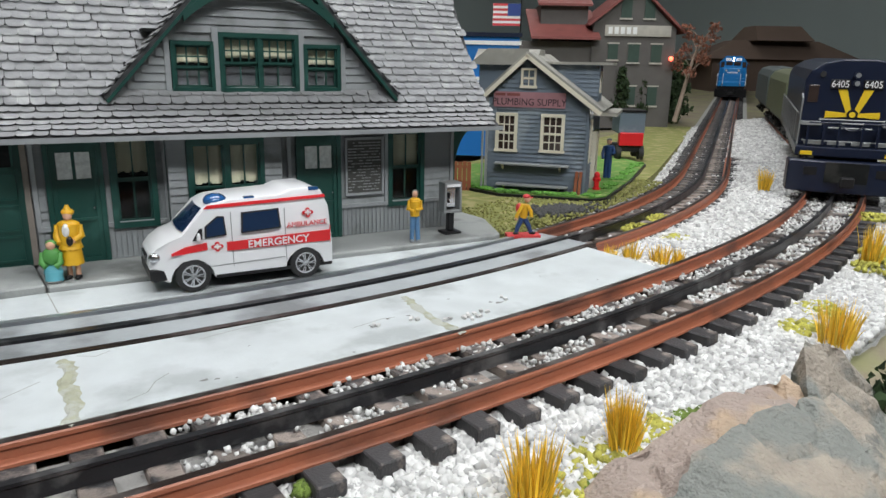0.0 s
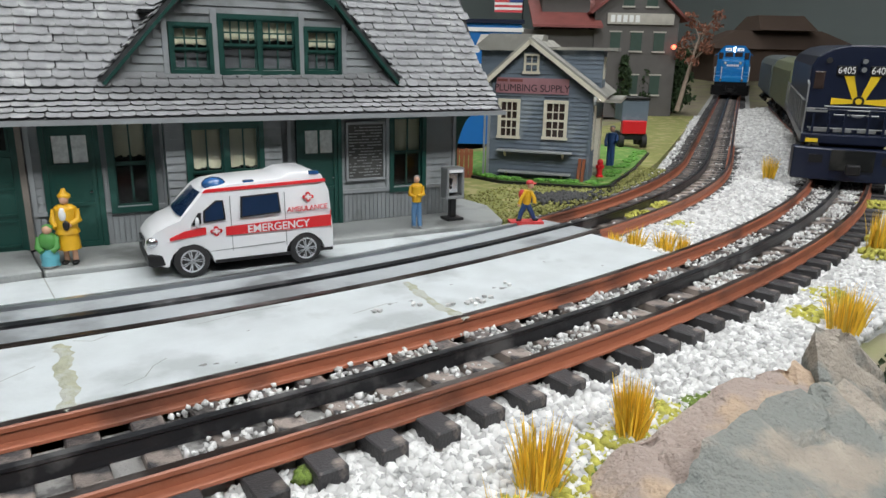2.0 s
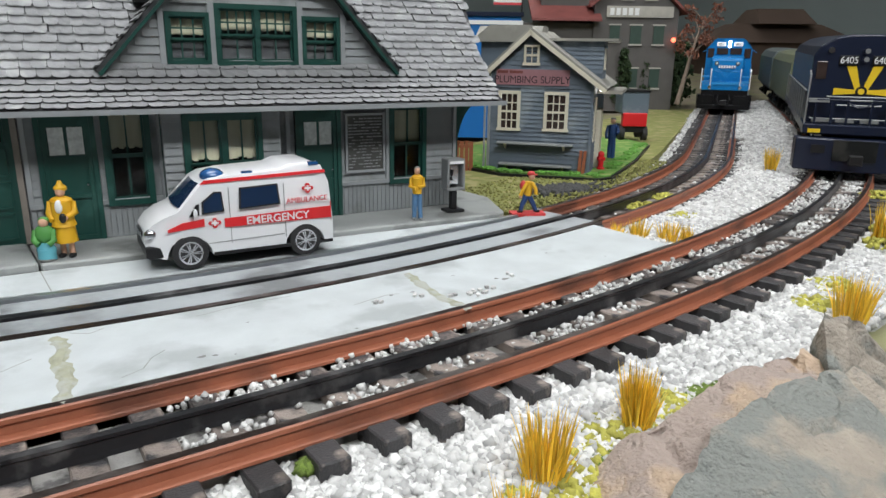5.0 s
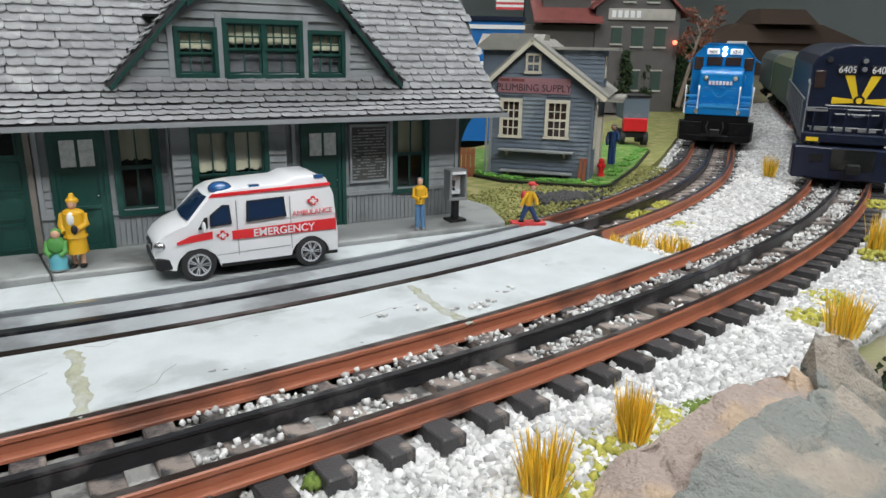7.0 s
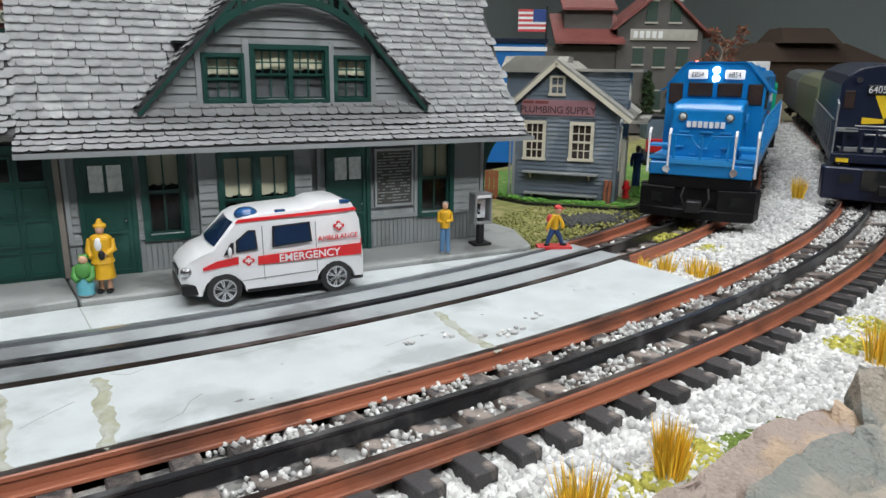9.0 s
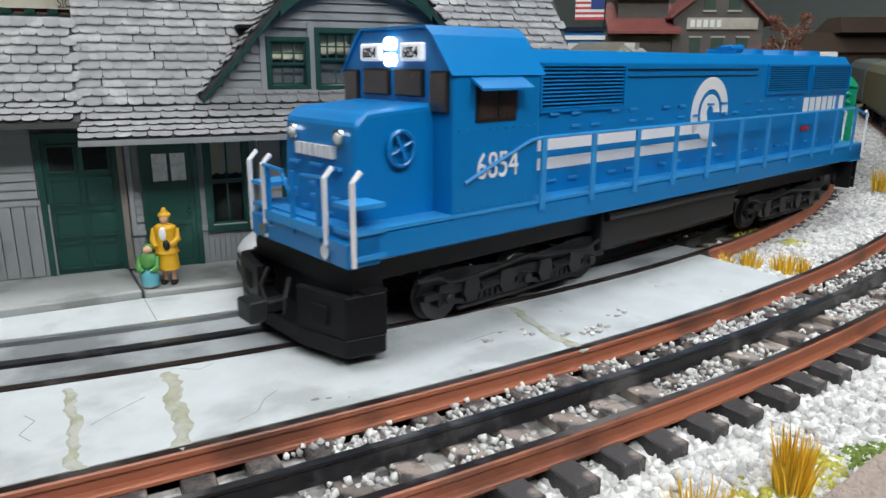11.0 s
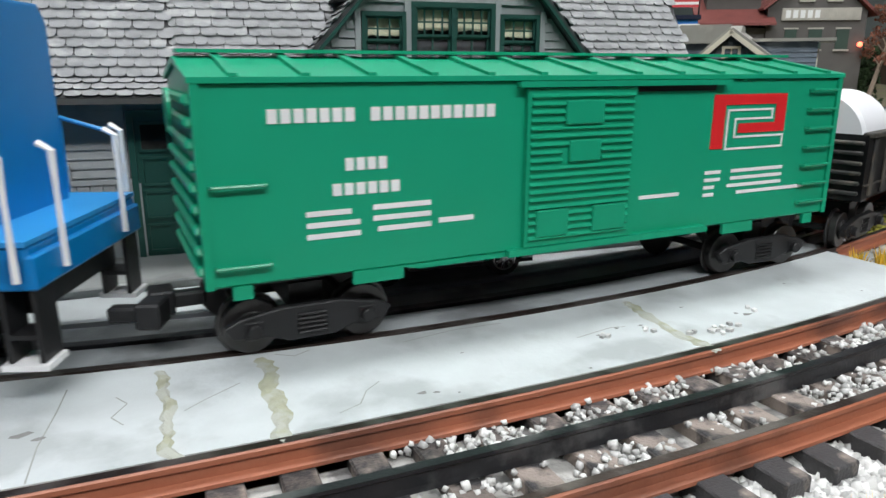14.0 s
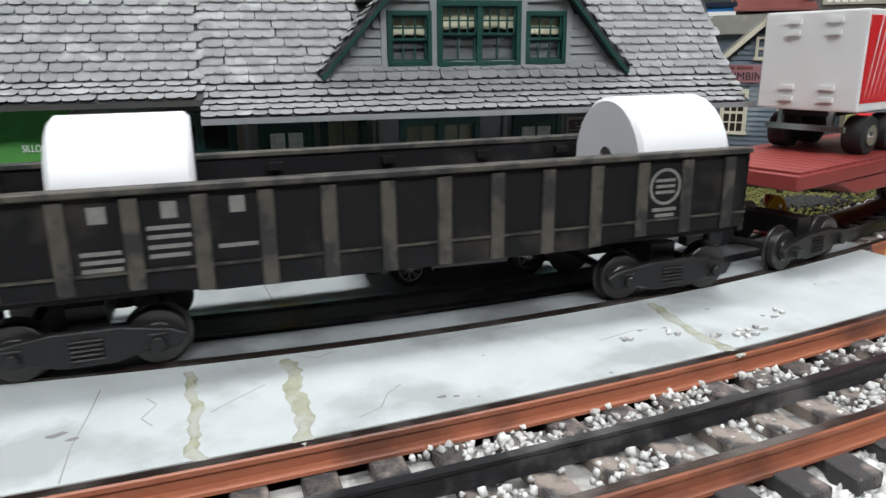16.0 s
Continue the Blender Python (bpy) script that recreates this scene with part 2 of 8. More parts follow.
FENCEWOOD = shade("red_brown_fence", (0.30, 0.095, 0.045), 0.7, vary=0.25, size=5)
BARK = shade("bare_tree_bark", (0.28, 0.22, 0.17), 0.85, vary=0.3, size=5)
AUTUMN = shade("russet_leaves", (0.22, 0.09, 0.055), 0.9, vary=0.4, size=4, piece=0.4)
CONIFER = shade("dark_evergreen", (0.03, 0.055, 0.02), 0.9, vary=0.4, size=4, piece=0.4)
HILL = shade("brown_hill_board", (0.115, 0.08, 0.062), 0.9, vary=0.25, size=90)
BACKWALL = shade("grey_backdrop_paint", (0.46, 0.54, 0.55), 0.9, vary=0.06, size=400, grain=5, bump=0.1)
ROOM = shade("room_paint", (0.34, 0.34, 0.335), 0.9, vary=0.05, size=400, grain=5, bump=0.1)
FLOORING = shade("room_carpet", (0.08, 0.08, 0.085), 0.95, vary=0.2, size=40, grain=3)
TUBE = glow("lit_tube_diffuser", (0.95, 0.98, 1.0), 4.0)
LAMPWHITE = glow("lit_headlight", (1.0, 0.93, 0.92), 5.0)
LAMPRED = glow("lit_red_lamp", (1.0, 0.12, 0.06), 5.0)
LAMPWARM = glow("lit_wall_lamp", (1.0, 0.95, 0.85), 10.0)
NUMGLOW = glow("lit_number_board", (0.95, 0.97, 1.0), 0.35)
SKIN = shade("figure_skin_paint", (0.58, 0.33, 0.22), 0.6, vary=0.1, size=4, bump=0.0)
COATYELLOW = shade("yellow_coat_paint", (0.72, 0.40, 0.015), 0.5, vary=0.12, size=4, bump=0.0)
JEANS = shade("blue_trouser_paint", (0.09, 0.20, 0.36), 0.6, vary=0.15, size=4, bump=0.0)
COVERALL = shade("navy_coverall_paint", (0.02, 0.06, 0.18), 0.6, vary=0.2, size=4, bump=0.0)
CAPRED = shade("red_cap_paint", (0.60, 0.05, 0.05), 0.5, vary=0.1, size=4, bump=0.0)
TEAL = shade("teal_paint", (0.12, 0.42, 0.50), 0.5, vary=0.15, size=4, bump=0.0)
LEAFGREEN = shade("green_coat_paint", (0.08, 0.28, 0.06), 0.5, vary=0.2, size=4, bump=0.0)
PHONEGREY = shade("grey_metal_booth", (0.30, 0.31, 0.31), 0.4, 0.4, vary=0.1, size=6)


# ---- building blocks (all sizes in millimetres) ----
def box(bm, x0, x1, y0, y1, z0, z1, m=None):
    v = [bm.verts.new((x, y, z)) for x in (x0, x1) for y in (y0, y1) for z in (z0, z1)]
    fs = [bm.faces.new([v[i] for i in q]) for q in ((0, 1, 3, 2), (4, 6, 7, 5), (0, 4, 5, 1), (2, 3, 7, 6), (0, 2, 6, 4), (1, 5, 7, 3))]
    if m is not None:
        bmesh.ops.transform(bm, matrix=m, verts=v)
    return v


def prism(bm, pts, axis, a, b, m=None):
    """An outline of 2D points, swept along x, y or z from a to b."""
    def at(p, w):
        return {"x": (w, p[0], p[1]), "y": (p[0], w, p[1]), "z": (p[0], p[1], w)}[axis]
    lo, hi = [bm.verts.new(at(p, a)) for p in pts], [bm.verts.new(at(p, b)) for p in pts]
    k = len(pts)
    bm.faces.new(lo[::-1]), bm.faces.new(hi)
    for i in range(k):
        bm.faces.new((lo[i], lo[(i + 1) % k], hi[(i + 1) % k], hi[i]))
    if m is not None:
        bmesh.ops.transform(bm, matrix=m, verts=lo + hi)
    return lo + hi


def disc(bm, c, r, axis, h, n=20, r2=None):
    """A round bar of radius r about c, h long along the axis."""
    r2 = r if r2 is None else r2
    ring = [(math.cos(2 * math.pi * i / n), math.sin(2 * math.pi * i / n)) for i in range(n)]
    def at(a, b, w):
        return {"x": (c[0] + w, c[1] + a, c[2] + b), "y": (c[0] + a, c[1] + w, c[2] + b), "z": (c[0] + a, c[1] + b, c[2] + w)}[axis]
    lo, hi = [bm.verts.new(at(r * a, r * b, -h / 2)) for a, b in ring], [bm.verts.new(at(r2 * a, r2 * b, h / 2)) for a, b in ring]
    bm.faces.new(lo[::-1]), bm.faces.new(hi)
    for i in range(n):
        bm.faces.new((lo[i], lo[(i + 1) % n], hi[(i + 1) % n], hi[i]))
    return lo + hi


def rod(bm, pts, r, n=6):
    """A round rod through the points."""
    rings = []
    for i, p in enumerate(pts):
        p = Vector(p)
        d = (Vector(pts[min(i + 1, len(pts) - 1)]) - Vector(pts[max(i - 1, 0)])).normalized()
        q = d.to_track_quat("Z", "Y")
        rr = r[i] if isinstance(r, (list, tuple)) else r
        rings.append([bm.verts.new(p + q @ Vector((rr * math.cos(2 * math.pi * k / n), rr * math.sin(2 * math.pi * k / n), 0))) for k in range(n)])
    for a, b in zip(rings, rings[1:]):
        for k in range(n):
            bm.faces.new((a[k], a[(k + 1) % n], b[(k + 1) % n], b[k]))
    bm.faces.new(rings[0][::-1]), bm.faces.new(rings[-1])


def ball(bm, c, r, seg=12, rings=8, m=None):
    mm = Matrix.Translation(c) @ Matrix.Diagonal((*((r, r, r) if not isinstance(r, tuple) else r), 1))
    bmesh.ops.create_uvsphere(bm, u_segments=seg, v_segments=rings, radius=1, matrix=mm)


def bevelled(bm, w=0.4, seg=2, angle=35):
    bmesh.ops.remove_doubles(bm, verts=bm.verts, dist=0.001)
    es = [e for e in bm.edges if len(e.link_faces) == 2 and e.calc_face_angle(0) > radians(angle)]
    bmesh.ops.bevel(bm, geom=es, offset=w, segments=seg, profile=0.6, affect="EDGES", clamp_overlap=True)


def part(name, bm, material, parent=None, label="", smooth=False):
    bmesh.ops.recalc_face_normals(bm, faces=bm.faces)
    me = bpy.data.meshes.new(name)
    bm.to_mesh(me)
    bm.free()
    me.transform(Matrix.Scale(MM, 4))
    if smooth:
        for p in me.polygons:
            p.use_smooth = True
        me.set_sharp_from_angle(angle=radians(38))
    me.materials.append(material)
    ob = new(name, me)
    if parent:
        ob.parent = parent
    if label:
        tagged(ob, label)
    return ob


def piece(name, me, m, parent):
    """Another object on the mesh of an alike piece."""
    ob = new(name, me)
    ob.parent = parent
    ob.matrix_basis = m
    return ob


def root(name, m=None, label="", category="", group="", kind=""):
    ob = new(name)
    ob.empty_display_size = 0.01
    if m is not None:
        ob.matrix_world = m
    return tagged(ob, label, category, group, kind)


def at(x, y, z, rz=0, rx=0, ry=0):
    return pose(x * MM, y * MM, z * MM, rx, ry, rz)


def lettering(name, words, size, m, material, parent, depth=0.15, squash=1.0, bold=0.0):
    """Words in the built-in font as a thin mesh, size mm high; m places the lower middle, facing -y."""
    cu = bpy.data.curves.new(name, "FONT")
    cu.body, cu.size, cu.align_x, cu.extrude = words, size * 1.4 * MM, "CENTER", depth * MM
    cu.offset = bold * MM
    tmp = bpy.data.objects.new(name, cu)
    scene.collection.objects.link(tmp)
    me = bpy.data.meshes.new_from_object(tmp.evaluated_get(bpy.context.evaluated_depsgraph_get()))
    bpy.data.objects.remove(tmp)
    me.transform(Matrix.Diagonal((squash, 1, 1, 1)))
    me.transform(m @ pose(0, 0, 0, 90, 0, 0))
    me.materials.clear()
    me.materials.append(material)
    ob = new(name, me)
    ob.parent = parent
    return ob


def bars(name, rows, material, parent, off=0.15):
    """Plain bars (x0, x1, z0, z1) on a face that looks to -y at y = off."""
    for x0, x1, z0, z1, y in rows:
        n = max(1, round((x1 - x0) / ((z1 - z0) * 0.95))) if z1 - z0 > 2.5 else 1
        step = (x1 - x0) / n
        for k in range(n):
            bm = bmesh.new()
            box(bm, x0 + k * step, x0 + (k + (0.74 if n > 1 else 1)) * step, y - off, y + 0.05, z0, z1)
            part(name, bm, material, parent)


# ---- the lie of the land and the two tracks ----
def rise(x):
    """The height of the rail tops: level by the station, a slight grade far off."""
    return 0.025 * 40 * math.log1p(math.exp(min(50, (x - 520) / 40)))


def line(x0, y0, ahead, behind):
    """A track from a place where it runs along x: curvatures and lengths of its arcs both ways, then straight."""
    def place(s):
        x, y, h, sgn, left = x0, y0, 0.0, (1 if s >= 0 else -1), abs(s)
        for k, length in (ahead if s >= 0 else behind):
            l = sgn * min(left, length)
            x, y = x + (math.sin(h + k * l) - math.sin(h)) / k, y - (math.cos(h + k * l) - math.cos(h)) / k
            h += k * l
            left -= abs(l)
            if left <= 0:
                return x, y, h
        return x + sgn * left * math.cos(h), y + sgn * left * math.sin(h), h
    return place


FAR = line(110, 213, [(1.40e-3, 350), (1.2e-3, 50)], [(1.45e-3, 400)])
NEAR = line(100, 140, [(1.04e-3, 400), (0.95e-3, 190)], [(6.0e-4, 200)])


def beside(track, s, off, dz=0.0):
    x, y, h = track(s)
    x, y = x - math.sin(h) * off, y + math.cos(h) * off
    return Vector((x, y, rise(x) + dz))


def ribbon(bm, track, s0, s1, outline, step=12):
    """Sweeps an outline of (offset, height) along a track."""
    n = max(2, int((s1 - s0) / step) + 1)
    last = None
    for i in range(n):
        s = s0 + (s1 - s0) * i / (n - 1)
        ring = [bm.verts.new(beside(track, s, o, z)) for o, z in outline]
        if last:
            k = len(ring)
            for j in range(k):
                bm.faces.new((last[j], last[(j + 1) % k], ring[(j + 1) % k], ring[j]))
        else:
            bm.faces.new(ring[::-1])
        last = ring
    bm.faces.new(last)


# ---- the room and the layout's ground ----
def room():
    bm = bmesh.new()
    box(bm, -2200, 3200, -2200, 3000, -960, -900)
    tagged(part("floor", bm, FLOORING), "dark carpeted floor of the train room", "floor", kind="structure")
    bm = bmesh.new()
    box(bm, -2200, 3200, -2200, 3000, 1500, 1560)
    tagged(part("ceiling", bm, ROOM), "plain painted ceiling over the layout", "ceiling", kind="structure")
    walls = (("wall_west", -2260, -2200, -2200, 3000), ("wall_south", -2260, 3260, -2260, -2200))
    for name, x0, x1, y0, y1 in walls:
        bm = bmesh.new()
        box(bm, x0, x1, y0, y1, -960, 1560)
        tagged(part(name, bm, ROOM), "plain painted wall of the train room", "wall", kind="structure")
    for name, x0, x1, y0, y1 in (("wall_east", 3200, 3260, -2200, 3060), ("wall_north", -2260, 3200, 3000, 3060)):
        bm = bmesh.new()
        box(bm, x0, x1, y0, y1, -960, 1560)
        tagged(part(name, bm, BACKWALL), "blue-grey painted backdrop wall behind the layout", "wall", kind="structure")
    # assumed fixtures round the three lamps, all out of view
    for x, y, z, w, h, tilt in ((20, -507, 895, 1300, 220, -36.7), (150, 380, 1092, 1200, 200, 0), (1300, 1450, 1292, 1200, 200, 0)):
        r = root("tube_fixture", at(x, y, z, 0, tilt), "white hanging tube light fixture, assumed out of view above the layout", "lamp", "tube lights")
        bm = bmesh.new()
        box(bm, -w / 2 - 20, w / 2 + 20, -h / 2 - 20, h / 2 + 20, 8, 50)
        part("housing", bm, WHITE, r)
        bm = bmesh.new()
        box(bm, -w / 2, w / 2, -h / 2, h / 2, 0, 7)
        part("diffuser", bm, TUBE, r)
        for sx in (-w / 3, w / 3):
            bm = bmesh.new()
            rod(bm, [(sx, 0, 50), (sx, (1500 - z) * math.sin(radians(tilt)), (1500 - z) * math.cos(radians(tilt)))], 3)
            part("hanger", bm, CHROME, r)


def ground_height(x, y):
    """The bare scenery under ballast and turf."""
    front = max(0.0, min(1.0, (78 - y + 0.16 * max(0, x - 150)) / 42))
    return rise(x) - 13.6 + 1.2 * noise.noise(Vector((x, y, 0)) * 0.02) - 34 * front * front


def terrain():
    bm = bmesh.new()
    xs = [-1500, -1000, -700, -500] + list(range(-400, 700, 14)) + [720, 760, 820, 900, 1000, 1150, 1350, 1600, 1900, 2300, 3190]
    ys = [30, 40] + list(range(50, 420, 12)) + [440, 480, 540, 620, 720, 850, 1000, 1200, 1500, 1900, 2400, 2990]
    grid = [[bm.verts.new((x, y, ground_height(x, y))) for y in ys] for x in xs]
    for a, b in zip(grid, grid[1:]):
        for i in range(len(ys) - 1):
            bm.faces.new((a[i], b[i], b[i + 1], a[i + 1]))
    tagged(part("ground", bm, EARTH, smooth=True), "model railway scenery of earth and scatter material", "ground", kind="structure")
    bm = bmesh.new()
    box(bm, -1500, 3190, 42, 2990, -120, -48)
    tagged(part("table_top", bm, FENCEWOOD), "wooden layout table under the scenery", "table", kind="structure")
    bm = bmesh.new()
    for x in (-1400, 800, 3000):
        for y in (100, 1500, 2900):
            box(bm, x - 30, x + 30, y - 30, y + 30, -900, -120)
    tagged(part("table_trestle", bm, FENCEWOOD), "wooden legs under the layout table", "table leg", kind="structure")


def side_y(track, off, x):
    lo, hi = -900.0, 900.0
    for _ in range(40):
        m = (lo + hi) / 2
        if beside(track, m, off).x < x:
            lo = m
        else:
            hi = m
    return beside(track, lo, off).y


def sheet(bm, xs, y0, y1, z0, z1):
    """A slab between two lines y0(x) and y1(x)."""
    top = [(bm.verts.new((x, y0(x), z1)), bm.verts.new((x, y1(x), z1))) for x in xs]
    bot = [(bm.verts.new((x, y0(x), z0)), bm.verts.new((x, y1(x), z0))) for x in xs]
    for i in range(len(xs) - 1):
        (a, b), (c, d) = top[i], top[i + 1]
        (e, f), (g, h) = bot[i], bot[i + 1]
        bm.faces.new((a, c, d, b)), bm.faces.new((e, f, h, g)), bm.faces.new((a, e, g, c)), bm.faces.new((b, d, h, f))
    (a, b), (e, f) = top[0], bot[0]
    bm.faces.new((a, b, f, e))
    (a, b), (e, f) = top[-1], bot[-1]
    bm.faces.new((a, e, f, b))


HALF = 16.2


def paving():
    slab = root("pavement", None, "pale grey painted concrete apron between the two tracks, cracked and stained", "pavement", kind="structure")
    bm = bmesh.new()
    xs = list(range(-420, 231, 10)) + [233]
    sheet(bm, xs, lambda x: side_y(NEAR, HALF + 2.2, x), lambda x: side_y(FAR, -HALF - 1.6, x), -7, 0)
    part("slab", bm, CONCRETE, slab)
    # the fillers over the joints, with a ragged edge
    rng = random.Random(4)
    for pts, w in ((((128.5, 192), (128, 187), (126, 178), (124.5, 168), (125, 158), (125, 154)), 2.1), (((26.5, 197), (27, 190), (25, 180), (25.5, 170), (23, 160), (23, 157)), 2.2),
                   (((5, 199), (5.5, 194), (4.5, 188), (5.8, 182), (4.6, 176), (4.4, 170), (3, 164), (5, 160)), 1.5)):
        bm = bmesh.new()
        prev = None
        n = 26
        for i in range(n):
            f = i / (n - 1) * (len(pts) - 1)
            k = min(int(f), len(pts) - 2)
            x, y = (pts[k][j] + (pts[k + 1][j] - pts[k][j]) * (f - k) for j in (0, 1))
            a, b = w * rng.uniform(0.45, 1.15), w * rng.uniform(0.45, 1.15)
            ring = [bm.verts.new(p) for p in ((x - a, y, 0.02), (x - a * 0.5, y, 0.28 + rng.uniform(0, 0.2)), (x + b * 0.5, y, 0.28 + rng.uniform(0, 0.2)), (x + b, y, 0.02))]
            if prev:
                for j in range(3):
                    bm.faces.new((prev[j], prev[j + 1], ring[j + 1], ring[j]))
            prev = ring
        part("joint_filler", bm, MOSS, slab)
    # hairline cracks and dark spots
    bm = bmesh.new()
    for pts in (((-13, 198), (-14.5, 188), (-17, 175), (-18, 163)), ((35, 164), (40, 166), (43, 171), (47, 174)), ((-4, 190), (-2, 186), (-5, 181), (-3, 177)), ((30, 198), (34, 195), (38, 197)), ((60, 192), (75, 194), (88, 193)), ((100, 176), (112, 178), (116, 177)), ((20, 186), (12, 181), (8, 178))):
        for (x0, y0), (x1, y1) in zip(pts, pts[1:]):
            d = Vector((x1 - x0, y1 - y0, 0))
            nrm = Vector((-d.y, d.x, 0)).normalized() * 0.16
            bm.faces.new([bm.verts.new(Vector((*p, 0.03)) + q) for p, q in (((x0, y0), -nrm), ((x1, y1), -nrm), ((x1, y1), nrm), ((x0, y0), nrm))])
    part("hairline_crack", bm, CRACK, slab)
    bm = bmesh.new()
    for x, y, r in ((53, 165, 1.1), (56, 164, 0.7), (152, 170, 1.5), (150, 172, 0.8), (120, 176, 0.8), (113, 177, 0.8), (106, 175, 0.7), (-20, 181, 1.6), (-17, 178, 1.0), (140, 182, 0.6), (70, 180, 0.5), (92, 160, 0.5), (60, 150 + 12, 0.4), (165, 160, 0.5), (185, 185, 0.6), (200, 170, 0.5)):
        vs = [bm.verts.new((x + r * rng.uniform(0.5, 1.5) * math.cos(k * 0.9), y + r * 0.6 * rng.uniform(0.5, 1.5) * math.sin(k * 0.9), 0.04)) for k in range(7)]
        bm.faces.new(vs)
    part("dark_spot", bm, STAIN, slab)
    bm = bmesh.new()
    for x, y in ((141, 166), (137, 164), (134, 166), (156, 172), (106, 174), (128, 166), (118, 172), (133, 163)):
        for k in range(3):
            box(bm, -0.7, 0.7, -0.5, 0.5, 0, 0.8, pose(x + rng.uniform(-2, 2), y + rng.uniform(-1.5, 1.5), 0.02, rng.uniform(-10, 10), rng.uniform(-10, 10), rng.uniform(0, 90)))
    part("stray_stones", bm, BALLAST, slab)
    # road strip and raised walkway before the station
    road = root("road", None, "pale grey concrete strip beside the sunken track", "road", kind="structure")
    edge = lambda x: 260 + (x - 30) * (237.5 - 260) / (206 - 30) if x > 30 else 260 + (30 - x) * 0.05
    bm = bmesh.new()
    sheet(bm, list(range(-420, 211, 10)), lambda x: side_y(FAR, HALF + 1.6, x), lambda x: max(edge(x), side_y(FAR, HALF + 2.4, x)), -7, 0)
    part("slab", bm, CONCRETE, road)
    bm = bmesh.new()
    box(bm, -0.2, 0.2, 232, 260, 0.02, 0.05, pose(31, 0, 0))
    part("hairline_crack", bm, CRACK, road)
    bm = bmesh.new()
    prism(bm, [(31.5, 260.3), (207, 237.8), (212, 240), (226, 268), (226, 300), (31.5, 320)], "z", -7, 2)
    bevelled(bm, 0.5, 1)
    walkp = part("pavement_walk", bm, WALKWAY)
    tagged(walkp, "rough grey raised platform along the station wall", "pavement", kind="structure")
    bm = bmesh.new()
    prism(bm, [(-420, 283), (30.8, 260.5), (30.8, 320), (-420, 400)], "z", -7, 2.6)
    bevelled(bm, 0.5, 1)
    tagged(part("pavement_wing", bm, WALKWAY), "rough grey raised platform along the station's low wing", "pavement", kind="structure")
    # the sunken part of the far track
    tr = root("street_track", None, "rails sunk in sooty grey concrete before the station", "track", kind="structure")
    s0, s1 = -420, 128
    bm = bmesh.new()
    ribbon(bm, FAR, s0, s1, [(-HALF - 2, -7), (HALF + 2, -7), (HALF + 2, -1.4), (-HALF - 2, -1.4)])
    part("flangeway", bm, SOOT, tr)
    for a, b, z, m in ((2.6, 13.0, -0.3, INFILL), (-13.0, -2.6, -0.35, INFILL)):
        bm = bmesh.new()
        ribbon(bm, FAR, s0, s1, [(a, -1.5), (b, -1.5), (b, z), (a, z)])
        part("infill", bm, m, tr)
    for o, m, w, lab in ((HALF, STEELTOP, 1.2, "bright worn rail head"), (0, BLACKRAIL, 1.6, "black centre rail"), (-HALF, RAILTOP, 1.2, "dull rail head")):
        bm = bmesh.new()
        ribbon(bm, FAR, s0, s1 + 0.2, [(o - w, -1.5), (o + w, -1.5), (o + w, 0.35), (o - w, 0.35)])
        part("rail", bm, m, tr, lab)


def rail_outline(o, h=4.7):
    return [(o - 2.6, -h), (o + 2.6, -h), (o + 2.5, -h + 0.7), (o + 0.7, -h + 1.2), (o + 0.7, -1.5), (o + 1.3, -1.0), (o + 1.25, -0.1), (o + 0.9, 0.3), (o - 0.9, 0.3), (o - 1.25, -0.1), (o - 1.3, -1.0), (o - 0.7, -1.5), (o - 0.7, -h + 1.2), (o - 2.5, -h + 0.7)]


def open_track(name, track, s0, s1, label):
    tr = root(name, None, label, "track", kind="structure")
    for o in (HALF, -HALF):
        bm = bmesh.new()
        ribbon(bm, track, s0, s1, rail_outline(o))
        rail = part("rail", bm, RUST, tr, "rust-brown painted rail")
        bm = bmesh.new()
        ribbon(bm, track, s0, s1, [(o - 0.95, 0.32), (o + 0.95, 0.32), (o + 0.95, 0.42), (o - 0.95, 0.42)])
        part("rail_head", bm, RAILTOP, rail, "worn dark rail head")
    bm = bmesh.new()
    ribbon(bm, track, s0, s1, [(-1.3, -4.6), (1.3, -4.6), (0.9, -3.6), (0.6, -1.4), (1.1, -0.9), (1.0, -0.2), (-1.0, -0.2), (-1.1, -0.9), (-0.6, -1.4), (-0.9, -3.6)])
    part("centre_rail", bm, BLACKRAIL, tr, "blackened centre rail")
    bm = bmesh.new()
    box(bm, -3.3, 3.3, -26.5, 26.5, -8.0, 0)
    bevelled(bm, 0.35, 1)
    first = part("tie", bm, TIE, tr)
    rng = random.Random(7)
    s, started = s0 + 3, False
    count = 0
    while s < s1 and count < 290:
        p = beside(track, s, rng.uniform(-0.8, 0.8), -4.5 + rng.uniform(-0.25, 0.2))
        m = pose(p.x * MM, p.y * MM, p.z * MM, rng.uniform(-1, 1), 0, math.degrees(track(s)[2]) + rng.uniform(-2, 2))
        if not started:
            first.matrix_basis, started = m, True
        else:
            piece("tie", first.data, m, tr)
        s += 13.2 + rng.uniform(-0.5, 0.5)
        count += 1
    return tr


